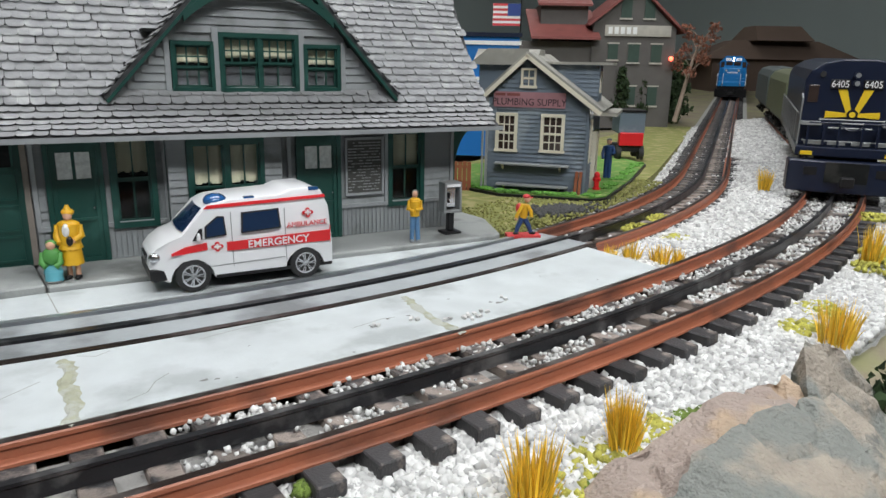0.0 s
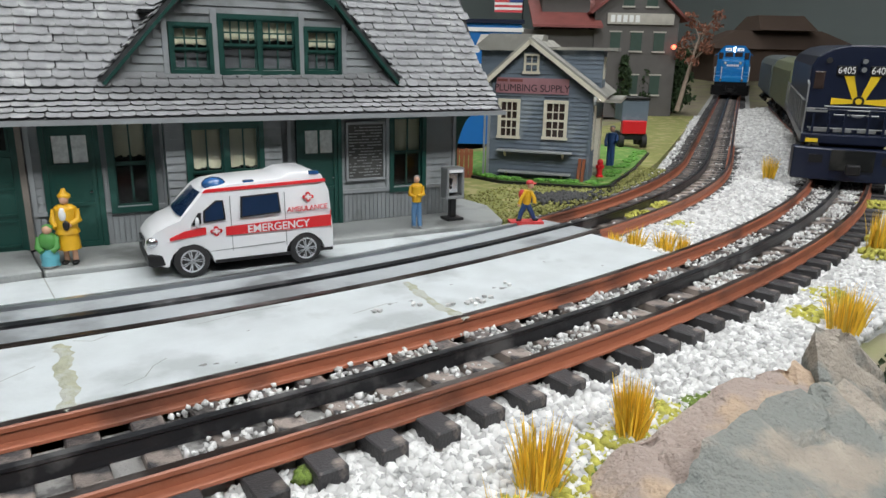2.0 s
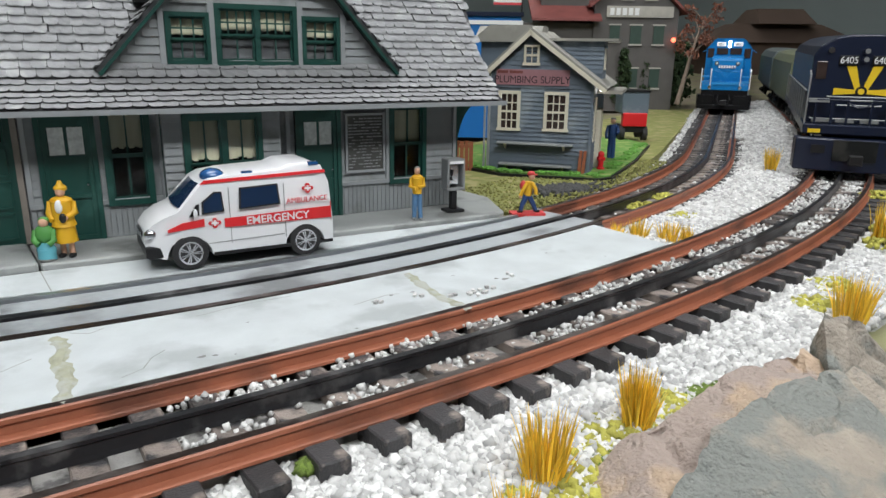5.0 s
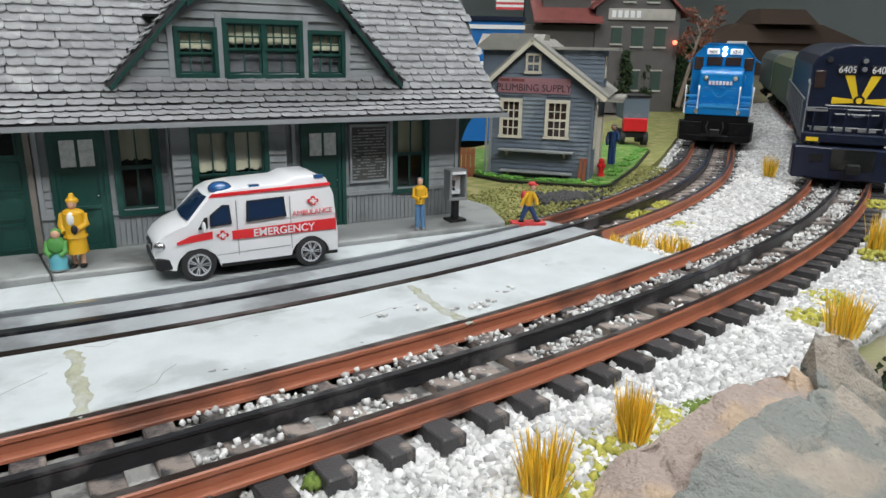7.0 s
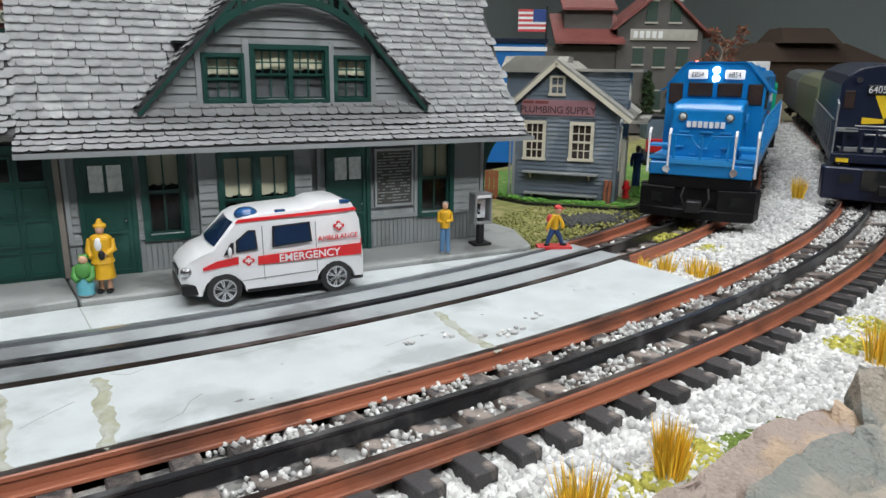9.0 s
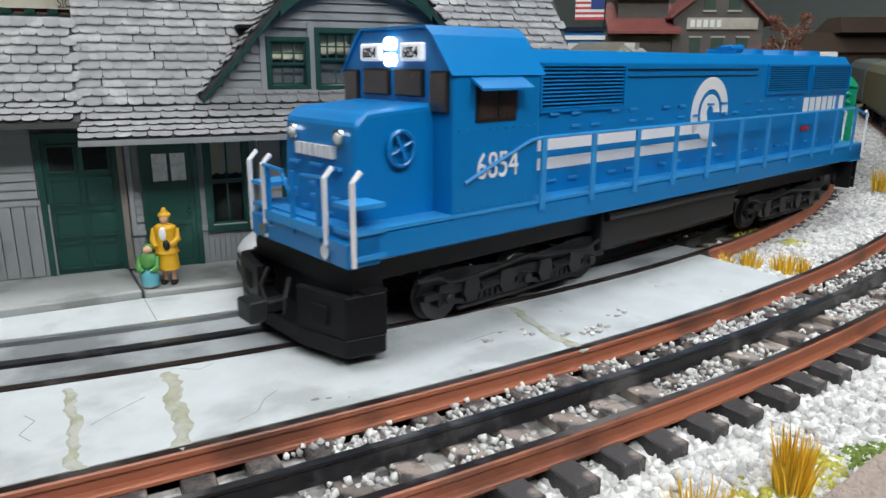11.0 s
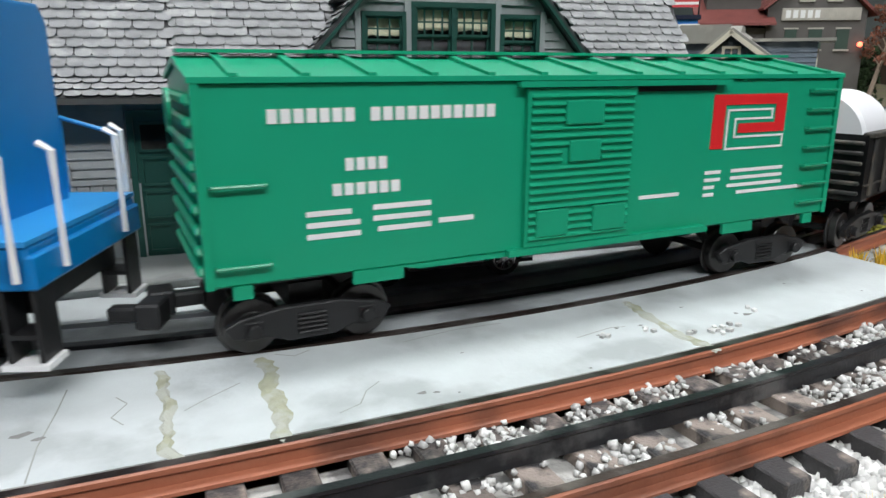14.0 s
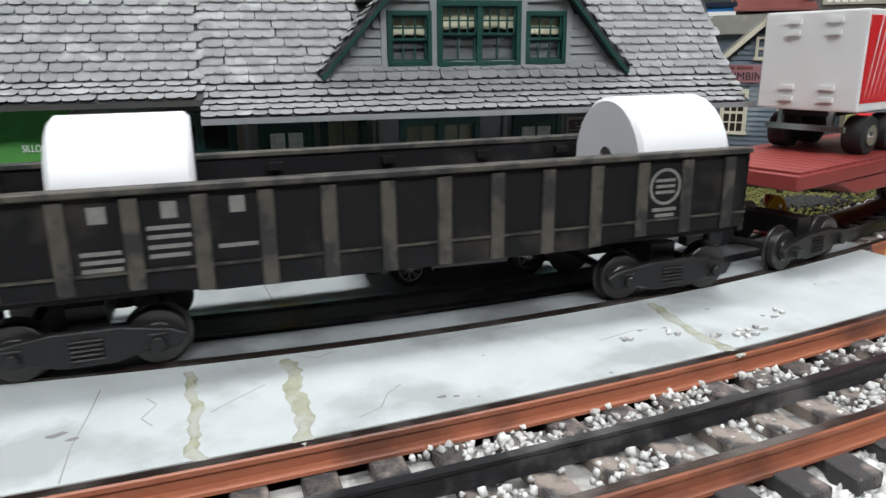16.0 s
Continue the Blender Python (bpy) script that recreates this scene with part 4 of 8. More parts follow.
def dormer(st):
    yw = 274.2
    bm = bmesh.new()
    rim = lambda z: dormer_half(z) - 0.6
    prism(bm, [(DORM_X - rim(61), 61), (DORM_X + rim(61), 61), (DORM_X + rim(65.6), 65.6), (DORM_X - rim(65.6), 65.6)], "y", yw + 0.6, yw + 3)
    prism(bm, [(DORM_X - rim(65.6), 65.6), (84, 65.6), (84, 81.8), (DORM_X - rim(81.8), 81.8)], "y", yw + 0.6, yw + 3)
    prism(bm, [(150.4, 65.6), (DORM_X + rim(65.6), 65.6), (DORM_X + rim(81.8), 81.8), (150.4, 81.8)], "y", yw + 0.6, yw + 3)
    for a, b in ((98, 102.4), (132, 136.4)):
        box(bm, a, b, yw + 0.6, yw + 3, 65.6, 85.2)
    for a, b in ((DORM_X - rim(85.2), 98), (136.4, DORM_X + rim(85.2))):
        box(bm, a, b, yw + 0.6, yw + 3, 81.8, 85.2)
    prism(bm, [(DORM_X - rim(85.2), 85.2), (DORM_X + rim(85.2), 85.2), (DORM_X, DORM_Z1 - 1)], "y", yw + 0.6, yw + 3)
    face = part("dormer_wall", bm, GREYWALL, st)
    # near-black sheets painted as the shade behind the dormer windows
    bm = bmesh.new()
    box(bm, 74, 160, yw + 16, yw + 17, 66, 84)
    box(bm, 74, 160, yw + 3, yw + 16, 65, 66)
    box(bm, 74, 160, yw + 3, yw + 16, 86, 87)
    part("dormer_room", bm, SHADEBLACK, st)
    z = 62.0
    opens = [(82.8, 99.2), (101.0, 133.4), (135.2, 151.6)]
    while z < 120:
        half = dormer_half(z + 3) - 1.5
        xs = DORM_X - half
        segs = []
        if 60 < z + 1.5 < 87:
            for a, b in opens:
                segs.append((xs, a - 1.4))
                xs = b + 1.4
        segs.append((xs, DORM_X + half))
        for a, b in segs:
            if b - a > 1.0:
                bm = bmesh.new()
                prism(bm, [(yw + 0.6, z), (yw - 0.5, z + 0.1), (yw + 0.2, z + 3.0), (yw + 0.6, z + 3.0)], "x", a, b)
                part("clapboard", bm, GREYWALL, face)
        z += 3.0
    for x0, x1, top in ((98.6, 101.0, 88), (133.4, 135.8, 88), (80.6, 82.6, 84), (151.8, 153.8, 84)):
        bm = bmesh.new()
        box(bm, x0, x1, yw - 0.9, yw + 0.6, 64.2, top)
        part("trim_board", bm, GREYTRIM, st)
    window("dormer_window", st, 84.4, 97.6, 66, 81.4, yw, 3, 2, 0.42, 1, 1.5, 0.46, "small green sash window with small lights", 3)
    window("dormer_window", st, 102.8, 131.6, 65.8, 84.6, yw, 4, 2, 0.40, 2, 1.8, 0.48, "wide pair of green sash windows", 2)
    window("dormer_window", st, 136.8, 150, 66, 81.4, yw, 3, 2, 0.42, 1, 1.5, 0.46, "small green sash window with small lights", 3)
    # rakes: shingled slopes with a green edge and a curved truss in the peak
    for sgn in (-1, 1):
        foot, top = Vector((DORM_X + sgn * 58.5, 0, DORM_Z0)), Vector((DORM_X, 0, DORM_Z1))
        d = (top - foot).normalized()
        nrm = Vector((sgn * abs(d.z), 0, abs(d.x)))
        q = [foot, top, top + nrm * 1.6, foot + nrm * 1.6]
        bm = bmesh.new()
        prism(bm, [(p.x, p.z) for p in q], "y", 269.8, 330)
        slope = part("dormer_roof", bm, SHINGLEBED, st)
        q = [foot - nrm * 1.0 - d * 0.5, top - nrm * 1.0, top + nrm * 0.2, foot + nrm * 0.2 - d * 0.5]
        bm = bmesh.new()
        prism(bm, [(p.x, p.z) for p in q], "y", 268.8, 271.2)
        part("rake_board", bm, GREEN, st)
        rows = bmesh.new()
        rng = random.Random(20 + sgn)
        sm = shingle_mesh()
        sm.verts.index_update()
        length = (top - foot).length
        k, v = 0, 0.0
        while v < length:
            y = 271.0 + (k % 2) * 2.4
            while y < 325:
                p = foot + d * v + nrm * 1.7
                m = pose(p.x, y + rng.uniform(-0.3, 0.3), p.z, 0, 0, 90 * sgn) @ pose(0, 0, 0, math.degrees(math.atan2(d.z, abs(d.x))), 0, 0)
                vs = [rows.verts.new(m @ w.co) for w in sm.verts]
                for f in sm.faces:
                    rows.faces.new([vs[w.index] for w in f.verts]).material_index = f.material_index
                y += 5
            v += 3.55
            k += 1
        sm.free()
        tagged(part("shingle_field", rows, SHINGLE, slope), kind="stuff").data.materials.append(BUTTSHADE)
    bm = bmesh.new()
    arc = [(DORM_X + 45.2 * math.cos(a), 58.8 + 45.2 * math.sin(a)) for a in [math.radians(49 + 82 * i / 20) for i in range(21)]]
    inner = [(DORM_X + 42.6 * math.cos(a), 58.8 + 42.6 * math.sin(a)) for a in [math.radians(46 + 88 * i / 20) for i in range(21)]]
    prism(bm, arc + inner[::-1], "y", 268.6, 270.6)
    truss = part("curved_truss", bm, GREEN, st)
    for i in range(13):
        x = DORM_X - 24 + i * 4
        zb = 58.8 + math.sqrt(44.5 ** 2 - (x - DORM_X) ** 2)
        zt = DORM_Z1 - abs(x - DORM_X) * 63.8 / 58.2 - 1
        if zt > zb + 0.5:
            bm = bmesh.new()
            box(bm, x - 0.8, x + 0.8, 268.9, 270.2, zb, zt)
            part("slat", bm, GREEN, truss)


def wing(st):
    """The lower wing with its garage-like doors."""
    y = WALL_Y + 1
    bm = bmesh.new()
    box(bm, -230, 31, y + 1.4, y + 4, 2.6, 62)
    box(bm, -230, 31, y + 60, y + 62, 2.6, 62)
    box(bm, -232, -230, y, y + 62, 2.6, 62)
    w = part("wing_wall", bm, GREYWALL, st)
    z = 2.6
    while z < 56:
        for a, b in ((-228, -90), (-68, -42), (-22, 2.4), (28.6, 30.9)):
            bm = bmesh.new()
            prism(bm, [(y + 1.4, z), (y + 0.2, z + 0.1), (y + 0.9, z + 3.05), (y + 1.4, z + 3.05)], "x", a, b)
            part("clapboard", bm, GREYWALL, w)
        z += 3.0
    for a, b in ((5, 27.5), (-90, -68)):
        d = root("freight_door")
        d.parent = st
        tagged(d, "wide dark green freight door with glazed top")
        bm = bmesh.new()
        box(bm, a, b, y + 0.2, y + 1.2, 2.6, 49)
        box(bm, a - 2, a, y - 0.8, y + 1.2, 2.6, 51)
        box(bm, b, b + 2, y - 0.8, y + 1.2, 2.6, 51)
        box(bm, a, b, y - 0.8, y + 1.2, 49, 51)
        part("door_leaf", bm, GREEN, d)
        for r in range(4):
            for c in range(2):
                bm = bmesh.new()
                x0, x1 = a + 1.2 + c * (b - a - 1.2) / 2, a + (c + 1) * (b - a - 1.2) / 2
                z0, z1 = 4 + r * 11.2, 4 + r * 11.2 + 9.6
                for e, f, g, h in ((x0, x1, z0, z0 + 0.8), (x0, x1, z1 - 0.8, z1), (x0, x0 + 0.8, z0, z1), (x1 - 0.8, x1, z0, z1)):
                    box(bm, e, f, y - 0.5, y + 0.3, g, h)
                part("panel_frame", bm, GREEN, d)
                if r == 3:
                    # near-black panel, painted as the unlit inside behind the glazing
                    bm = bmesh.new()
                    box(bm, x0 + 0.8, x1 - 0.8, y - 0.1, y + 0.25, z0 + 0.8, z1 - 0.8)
                    part("window_pane", bm, SHADEBLACK, d)
    bm = bmesh.new()
    box(bm, 28.6, 30.6, y - 1.6, y + 0.2, 2.6, 52)
    part("corner_trim", bm, CORNERWOOD, st, "weathered grey-brown corner board")
    # stepped belt board and upright boards under the sign
    for a, b, c, d in ((-66, -17, 33.2, 34.8), (-17, -15.4, 27.5, 34.8), (-15.4, 3, 27.5, 29)):
        bm = bmesh.new()
        box(bm, a, b, y - 1.0, y + 0.2, c, d)
        part("belt_board", bm, GREYTRIM, st)
    x = -66.0
    while x < 2.2:
        bm = bmesh.new()
        box(bm, x, x + 3.6, y - 0.5, y + 0.3, 2.7, 33 if x < -18 else 27.4)
        part("upright_board", bm, GREYWALL, w)
        x += 4.0
    # the pale green sign board
    bm = bmesh.new()
    box(bm, -62, -23.5, y - 2.2, y + 0.2, 37, 54)
    sign = part("name_sign", bm, LEAFGREEN, st, "green painted name sign with white letters")
    lettering("letters", "SILLON OHIO", 2.3, at(-31.5, y - 2.4, 40.2), PRINTWHITE, sign, squash=0.72)
    bm = bmesh.new()
    pts = [(262.5, 55.4), (271, 60.5), (288.4, 86), (318, 86), (318, 84), (289.4, 84), (272, 58.6), (263.5, 53.8)]
    prism(bm, pts, "x", -232, 19.4)
    roof = part("wing_roof", bm, SHINGLEBED, st)
    rows, sm, rng = bmesh.new(), shingle_mesh(), random.Random(31)
    sm.verts.index_update()
    v, k = 0.0, 0
    while v < 40:
        if v < 10:
            py, pz, a = 262.5 + 8.5 * v / 9.9, 55.4 + 5.1 * v / 9.9, math.atan2(5.1, 8.5)
        else:
            f = (v - 10) / 51.4
            py, pz, a = 271 + 29 * f, 60.5 + 42.5 * f, math.atan2(42.5, 29)
        x = -150 + (k % 2) * 2.4
        while x < 17.5:
            m = pose(x + rng.uniform(-0.3, 0.3), py, pz + rng.uniform(-0.1, 0.1), math.degrees(a), rng.uniform(-1, 1), rng.uniform(-1.5, 1.5))
            vs = [rows.verts.new(m @ q.co) for q in sm.verts]
            for f2 in sm.faces:
                rows.faces.new([vs[q.index] for q in f2.verts]).material_index = f2.material_index
            x += 5
        v += 3.55
        k += 1
    sm.free()
    tagged(part("shingle_field", rows, SHINGLE, roof), kind="stuff").data.materials.append(BUTTSHADE)
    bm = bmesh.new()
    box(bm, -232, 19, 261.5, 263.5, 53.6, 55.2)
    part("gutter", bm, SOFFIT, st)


room()
terrain()
paving()
open_track("near_track", NEAR, -420, 1000, "three-rail track with rust-brown rails on black ties")
open_track("far_track", FAR, 128, 2000, "three-rail track with rust-brown rails leading into the distance")
ballast()
station()


# ---- rolling stock; local x runs from the front to the rear, y away from the camera's side ----
def truck(parent, x, axles, base=26.0, r=6.6, name="truck"):
    t = root(name)
    t.parent = parent
    t.matrix_basis = at(x, 0, 0)
    n = len(axles)
    for a in axles:
        for sy in (-1, 1):
            bm = bmesh.new()
            disc(bm, (a, sy * 15.4, r), r, "y", 2.6, 28)
            disc(bm, (a, sy * 13.7, r), r + 1.1, "y", 0.8, 28)
            disc(bm, (a, sy * 17.0, r), r * 0.55, "y", 0.8, 20)
            bevelled(bm, 0.25, 1, 50)
            part("wheel", bm, WHEEL, t, smooth=True)
        bm = bmesh.new()
        disc(bm, (a, 0, r), 1.2, "y", 27, 10)
        part("axle", bm, TRUCK, t)
    for sy in (-1, 1):
        bm = bmesh.new()
        lo, hi = axles[0], axles[-1]
        y0, y1 = sorted((sy * 17.8, sy * 20.0))
        top = r + 3.6
        if n == 2:
            # one cast plate, deep in the middle, with a slotted window
            prism(bm, [(lo - 6.5, r + 1.2), (lo - 3, r + 2.8), (-7, top + 0.8), (7, top + 0.8), (hi + 3, r + 2.8), (hi + 6.5, r + 1.2), (hi + 4.5, r - 1.8), (hi - 3, r - 2.0), (5.5, 2.8), (-5.5, 2.8), (lo + 3, r - 2.0), (lo - 4.5, r - 1.8)], "y", y0, y1)
            for k in range(5):
                box(bm, -3.6, 3.6, *sorted((sy * 19.8, sy * 20.7)), 4.2 + k * 1.1, 4.8 + k * 1.1)
            bevelled(bm, 0.3, 1)
        # upper beam that arches over each axle
        for a, b in zip(axles, axles[1:]) if n > 2 else ():
            m = (a + b) / 2
            prism(bm, [(a - 3.4, top - 2.6), (a - 2.6, top + 0.6), (a + 2.6, top + 0.6), (m - 2.5, top - 1.2), (m + 2.5, top - 1.2), (b - 2.6, top + 0.6), (b + 2.6, top + 0.6), (b + 3.4, top - 2.6), (b - 3.4, top - 2.6), (m + 3, top - 4.4), (m - 3, top - 4.4), (a + 3.4, top - 2.6)], "y", y0, y1)
            # lower tie bar and the bolster column
            prism(bm, [(a + 2.5, r - 0.6), (m - 4.5, 4.4), (m + 4.5, 4.4), (b - 2.5, r - 0.6), (b - 2.5, r - 2.2), (m + 4.5, 2.9), (m - 4.5, 2.9), (a + 2.5, r - 2.2)], "y", y0, y1)
            for x in (m - 5.2, m + 4.0):
                box(bm, x, x + 1.2, y0, y1, 4.2, top - 3)
        for a in axles if n > 2 else ():
            for x in (a - 3.2, a + 2.2):
                box(bm, x, x + 1.0, y0, y1, r - 2.4, top - 2.4)
        for x in (lo - 8.5, hi + 3.2) if n > 2 else ():
            box(bm, x, x + 5.3, y0, y1, r + 0.2, r + 2.2)
        if n > 2:
            i0, i1 = sorted((sy * 16.9, sy * 17.9))
            prism(bm, [(lo - 10, r + 2), (lo - 7, r + 7), (lo + 4, r + 7.8), (-9, r + 6), (9, r + 6), (hi - 4, r + 7.8), (hi + 7, r + 7), (hi + 10, r + 2), (hi + 6, r + 1), (lo - 6, r + 1)], "y", i0, i1)
            for c0 in (lo + 9, -9, 9, hi - 9):
                prism(bm, [(c0 - 3.4, r + 0.5), (c0 - 2.4, r + 4.6), (c0 + 2.4, r + 4.6), (c0 + 3.4, r + 0.5), (c0 + 1.8, r - 2.6), (c0 - 1.8, r - 2.6)], "y", *sorted((sy * 19.6, sy * 21.2)))
            rod(bm, [(lo - 12, sy * 20.8, r + 7.4), (lo - 4, sy * 20.8, r + 7), (lo + 2, sy * 20.8, r + 4.6), (lo + 12, sy * 20.8, r + 5), (0, sy * 20.8, r + 7.2), (hi - 12, sy * 20.8, r + 5), (hi - 2, sy * 20.8, r + 4.6), (hi + 6, sy * 20.8, r + 7)], 0.7)
            rod(bm, [(lo + 4, sy * 20.2, 3.4), (hi - 4, sy * 20.2, 3.4)], 0.6)
        side = part("side_frame", bm, TRUCK, t)
        for a in axles:
            bm = bmesh.new()
            disc(bm, (a, sy * 21.0, r), 1.7, "y", 2.0, 14)
            box(bm, a - 2.1, a + 2.1, *sorted((sy * 18.6, sy * 20.4)), r - 2.1, r + 2.1)
            bevelled(bm, 0.25, 1, 50)
            part("journal_box", bm, TRUCK, side)
        for k in range(n - 1 if n > 2 else 0):
            c = (axles[k] + axles[min(k + 1, n - 1)]) / 2
            for j in range(3):
                bm = bmesh.new()
                disc(bm, (c - 2.4 + j * 2.4, sy * 19.2, 6.3), 0.95, "z", 3.6, 8)
                part("spring", bm, TRUCK, side)
            bm = bmesh.new()
            disc(bm, (c, sy * 20.6, top - 2.4), 1.0, "x", 7, 10)
            part("brake_cylinder", bm, TRUCK, side)
    bm = bmesh.new()
    box(bm, -4, 4, -15, 15, r + 2, 15)
    part("bolster", bm, TRUCK, t)
    return t


def coupler(parent, x, sgn):
    bm = bmesh.new()
    box(bm, *sorted((x, x + sgn * 8)), -2, 2, 8.5, 12)
    box(bm, *sorted((x + sgn * 7, x + sgn * 12.5)), -4.2, 3.4, 7.5, 13.5)
    bevelled(bm, 0.5, 1)
    part("coupler", bm, TRUCK, parent)


def boxcar():
    c = root("boxcar", None, "jade green boxcar with white print and a red emblem, rolling", "boxcar")
    h, w = 93.0, 23.5
    bm = bmesh.new()
    prism(bm, [(-w, 18.5), (w, 18.5), (w, 61.5), (0, 65.5), (-w, 61.5)], "x", -h, h)
    bevelled(bm, 0.5, 1)
    part("body", bm, BOXGREEN, c)
    bm = bmesh.new()
    prism(bm, [(-w - 0.9, 61.4), (0, 65.6), (w + 0.9, 61.4), (w + 0.9, 62.6), (0, 66.9), (-w - 0.9, 62.6)], "x", -h - 0.8, h + 0.8)
    roof = part("roof", bm, BOXGREEN, c)
    for k in range(13):
        bm = bmesh.new()
        x = -h + 7 + k * 14.3
        prism(bm, [(-w - 0.6, 62.7), (0, 67.0), (w + 0.6, 62.7), (w + 0.6, 63.4), (0, 67.8), (-w - 0.6, 63.4)], "x", x, x + 1.8)
        part("roof_rib", bm, BOXGREEN, roof)
    bm = bmesh.new()
    box(bm, -h, h, -3.5, 3.5, 67.6, 68.4)
    part("running_board", bm, BOXGREEN, roof)
    # ribbed ends
    for sgn in (-1, 1):
        for k in range(9):
            bm = bmesh.new()
            z = 21 + k * 4.5
            prism(bm, [(-w + 1.5, z), (w - 1.5, z), (w - 3, z + 2.2), (-w + 3, z + 2.2)], "x", *sorted((sgn * (h - 0.3), sgn * (h + 1.6))))
            bevelled(bm, 0.6, 1)
            part("end_rib", bm, BOXGREEN, c)
        # ladder and grab irons
        for k in range(7):
            bm = bmesh.new()
            x0 = sgn * (h - 13)
            z = 23 + k * 5.8
            if sgn > 0 or k in (0, 3):
                rod(bm, [(x0, -w - 0.1, z), (x0, -w - 1.3, z), (sgn * (h - 2), -w - 1.3, z), (sgn * (h - 2), -w - 0.1, z)], 0.45, 6)
                part("ladder_rung", bm, BOXGREEN, c)
            else:
                bm.free()
    # corner posts and side sill tabs
    for sgn in (-1, 1):
        bm = bmesh.new()
        box(bm, *sorted((sgn * (h - 1.4), sgn * (h + 0.3))), -w - 0.7, -w + 1, 18.5, 62)
        part("corner_post", bm, BOXGREEN, c)
    for x0, x1 in ((-62, -50), (-88, -84), (50, 62), (84, 88)):
        bm = bmesh.new()
        box(bm, x0, x1, -w - 0.25, -w + 0.8, 15.5, 18.6)
        part("sill_tab", bm, BOXGREEN, c)
    bm = bmesh.new()
    prism(bm, [(-52, 18.6), (-46, 17.4), (26, 17.4), (34, 18.6)], "y", -w - 0.3, -w + 0.8)
    part("side_sill", bm, BOXGREEN, c)
    # sliding door with ribs and tracks
    bm = bmesh.new()
    box(bm, -18.5, 14, -w - 1.4, -w + 0.2, 19.5, 59.5)
    door = part("door", bm, BOXGREEN, c)
    z = 21
    while z < 58.5:
        bm = bmesh.new()
        if 39.5 < z < 44 or 52 < z < 0:
            segs = ((-17.5, -8.5), (3.5, 13))
        else:
            segs = ((-17.5, 13),)
        for a, b in segs:
            prism(bm, [(-w - 1.4, z), (-w - 2.2, z + 0.5), (-w - 1.4, z + 1.2)], "x", a, b)
        part("door_rib", bm, BOXGREEN, door)
        z += 2.0
    for x0, x1, z0, z1 in ((-8, 3.5, 50.5, 56.5), (-6.5, 3, 41, 46.5), (-15.5, -6, 22, 29), (1.5, 12, 22, 29)):
        bm = bmesh.new()
        box(bm, x0, x1, -w - 2.4, -w - 1.2, z0, z1)
        bevelled(bm, 0.3, 1)
        part("door_plate", bm, BOXGREEN, door)
    bm = bmesh.new()
    box(bm, -21, 46, -w - 2.3, -w + 0.5, 59.8, 61.2)
    part("door_track", bm, BOXGREEN, c)
    bm = bmesh.new()
    box(bm, -23, 42, -w - 2.0, -w + 0.5, 17.6, 19.3)
    part("door_track", bm, BOXGREEN, c)
    # black strip painted as the shadow below the door track
    bm = bmesh.new()
    box(bm, -18, 42, -w - 0.5, -w + 0.2, 58.2, 59.7)
    part("door_shadow_gap", bm, TRIMBLACK, c)
    # printing: plain bars for the road name and data
    y = -w - 0.05
    for x0, x1 in ((-79, -60), (-57, -26)):
        bars("road_name_bar", [(x0, x1, 53.0, 56.0, y)], PRINTWHITE, c)
    bars("reporting_mark_bar", [(-63, -53, 42.2, 45.0, y)], PRINTWHITE, c)
    bars("number_bar", [(-66, -50, 36.7, 39.4, y)], PRINTWHITE, c)
    for x0, x1, z in ((-72, -62, 32.4), (-57, -43, 32.8), (-72, -60, 29.8), (-57, -43, 30.2), (-72, -60, 27.2), (-56, -43, 27.6), (-41, -32, 28.2)):
        bars("data_bar", [(x0, x1, z, z + 1.2, y)], PRINTWHITE, c)
    for x0, x1, z in ((41, 47, 34.2), (51, 72, 34.2), (41, 47, 32.0), (51, 72, 32.0), (41, 45, 29.8), (50, 72, 29.8), (41, 45, 27.6), (54, 82, 27.6), (18, 32, 28.8)):
        bars("data_bar", [(x0, x1, z, z + 1.0, y)], PRINTWHITE, c)
    # interlocking emblem, red with white lines
    bm = bmesh.new()
    prism(bm, [(42, 41.5), (46.5, 41.5), (46.5, 54), (66.5, 54), (66.5, 48.6), (52, 48.6), (52, 45.8), (70.5, 45.8), (70.5, 57), (42, 57)], "y", y - 0.2, y + 0.1)
    em = part("emblem", bm, RED, c, "red interlocking emblem")
    bm = bmesh.new()
    for x0, x1, z0, z1 in ((47.4, 48, 42.4, 53.8), (47.4, 65.4, 53.2, 53.8), (64.8, 65.4, 50.6, 53.2), (51, 64.8, 50.6, 51.2), (50.4, 51, 45.6, 51.2), (50.4, 70.5, 45.4, 46), (69.9, 70.5, 42.4, 45.4), (47.4, 70.5, 42, 42.6)):
        box(bm, x0, x1, y - 0.2, y + 0.1, z0 - 1, z1 - 1)
    part("emblem_line", bm, PRINTWHITE, em)
    bm = bmesh.new()
    disc(bm, (-h - 3, -6, 56), 4.2, "x", 0.9, 20)
    part("brake_wheel", bm, BOXGREEN, c)
    bm = bmesh.new()
    box(bm, -h + 2, h - 2, -w + 3, w - 3, 17.4, 18.5)
    part("floor_frame", bm, TRUCK, c)
    for x in (-74, 76):
        truck(c, x, (-13.5, 13.5))
    coupler(c, -h + 2, -1), coupler(c, h - 2, 1)
    for ob in [c] + list(c.children_recursive):
        if ob.type == "MESH" and "truck" not in ob.parent.name and "side_frame" not in ob.parent.name:
            ob.data.transform(Matrix.Diagonal((1.045, 1, 1, 1)))
    return c


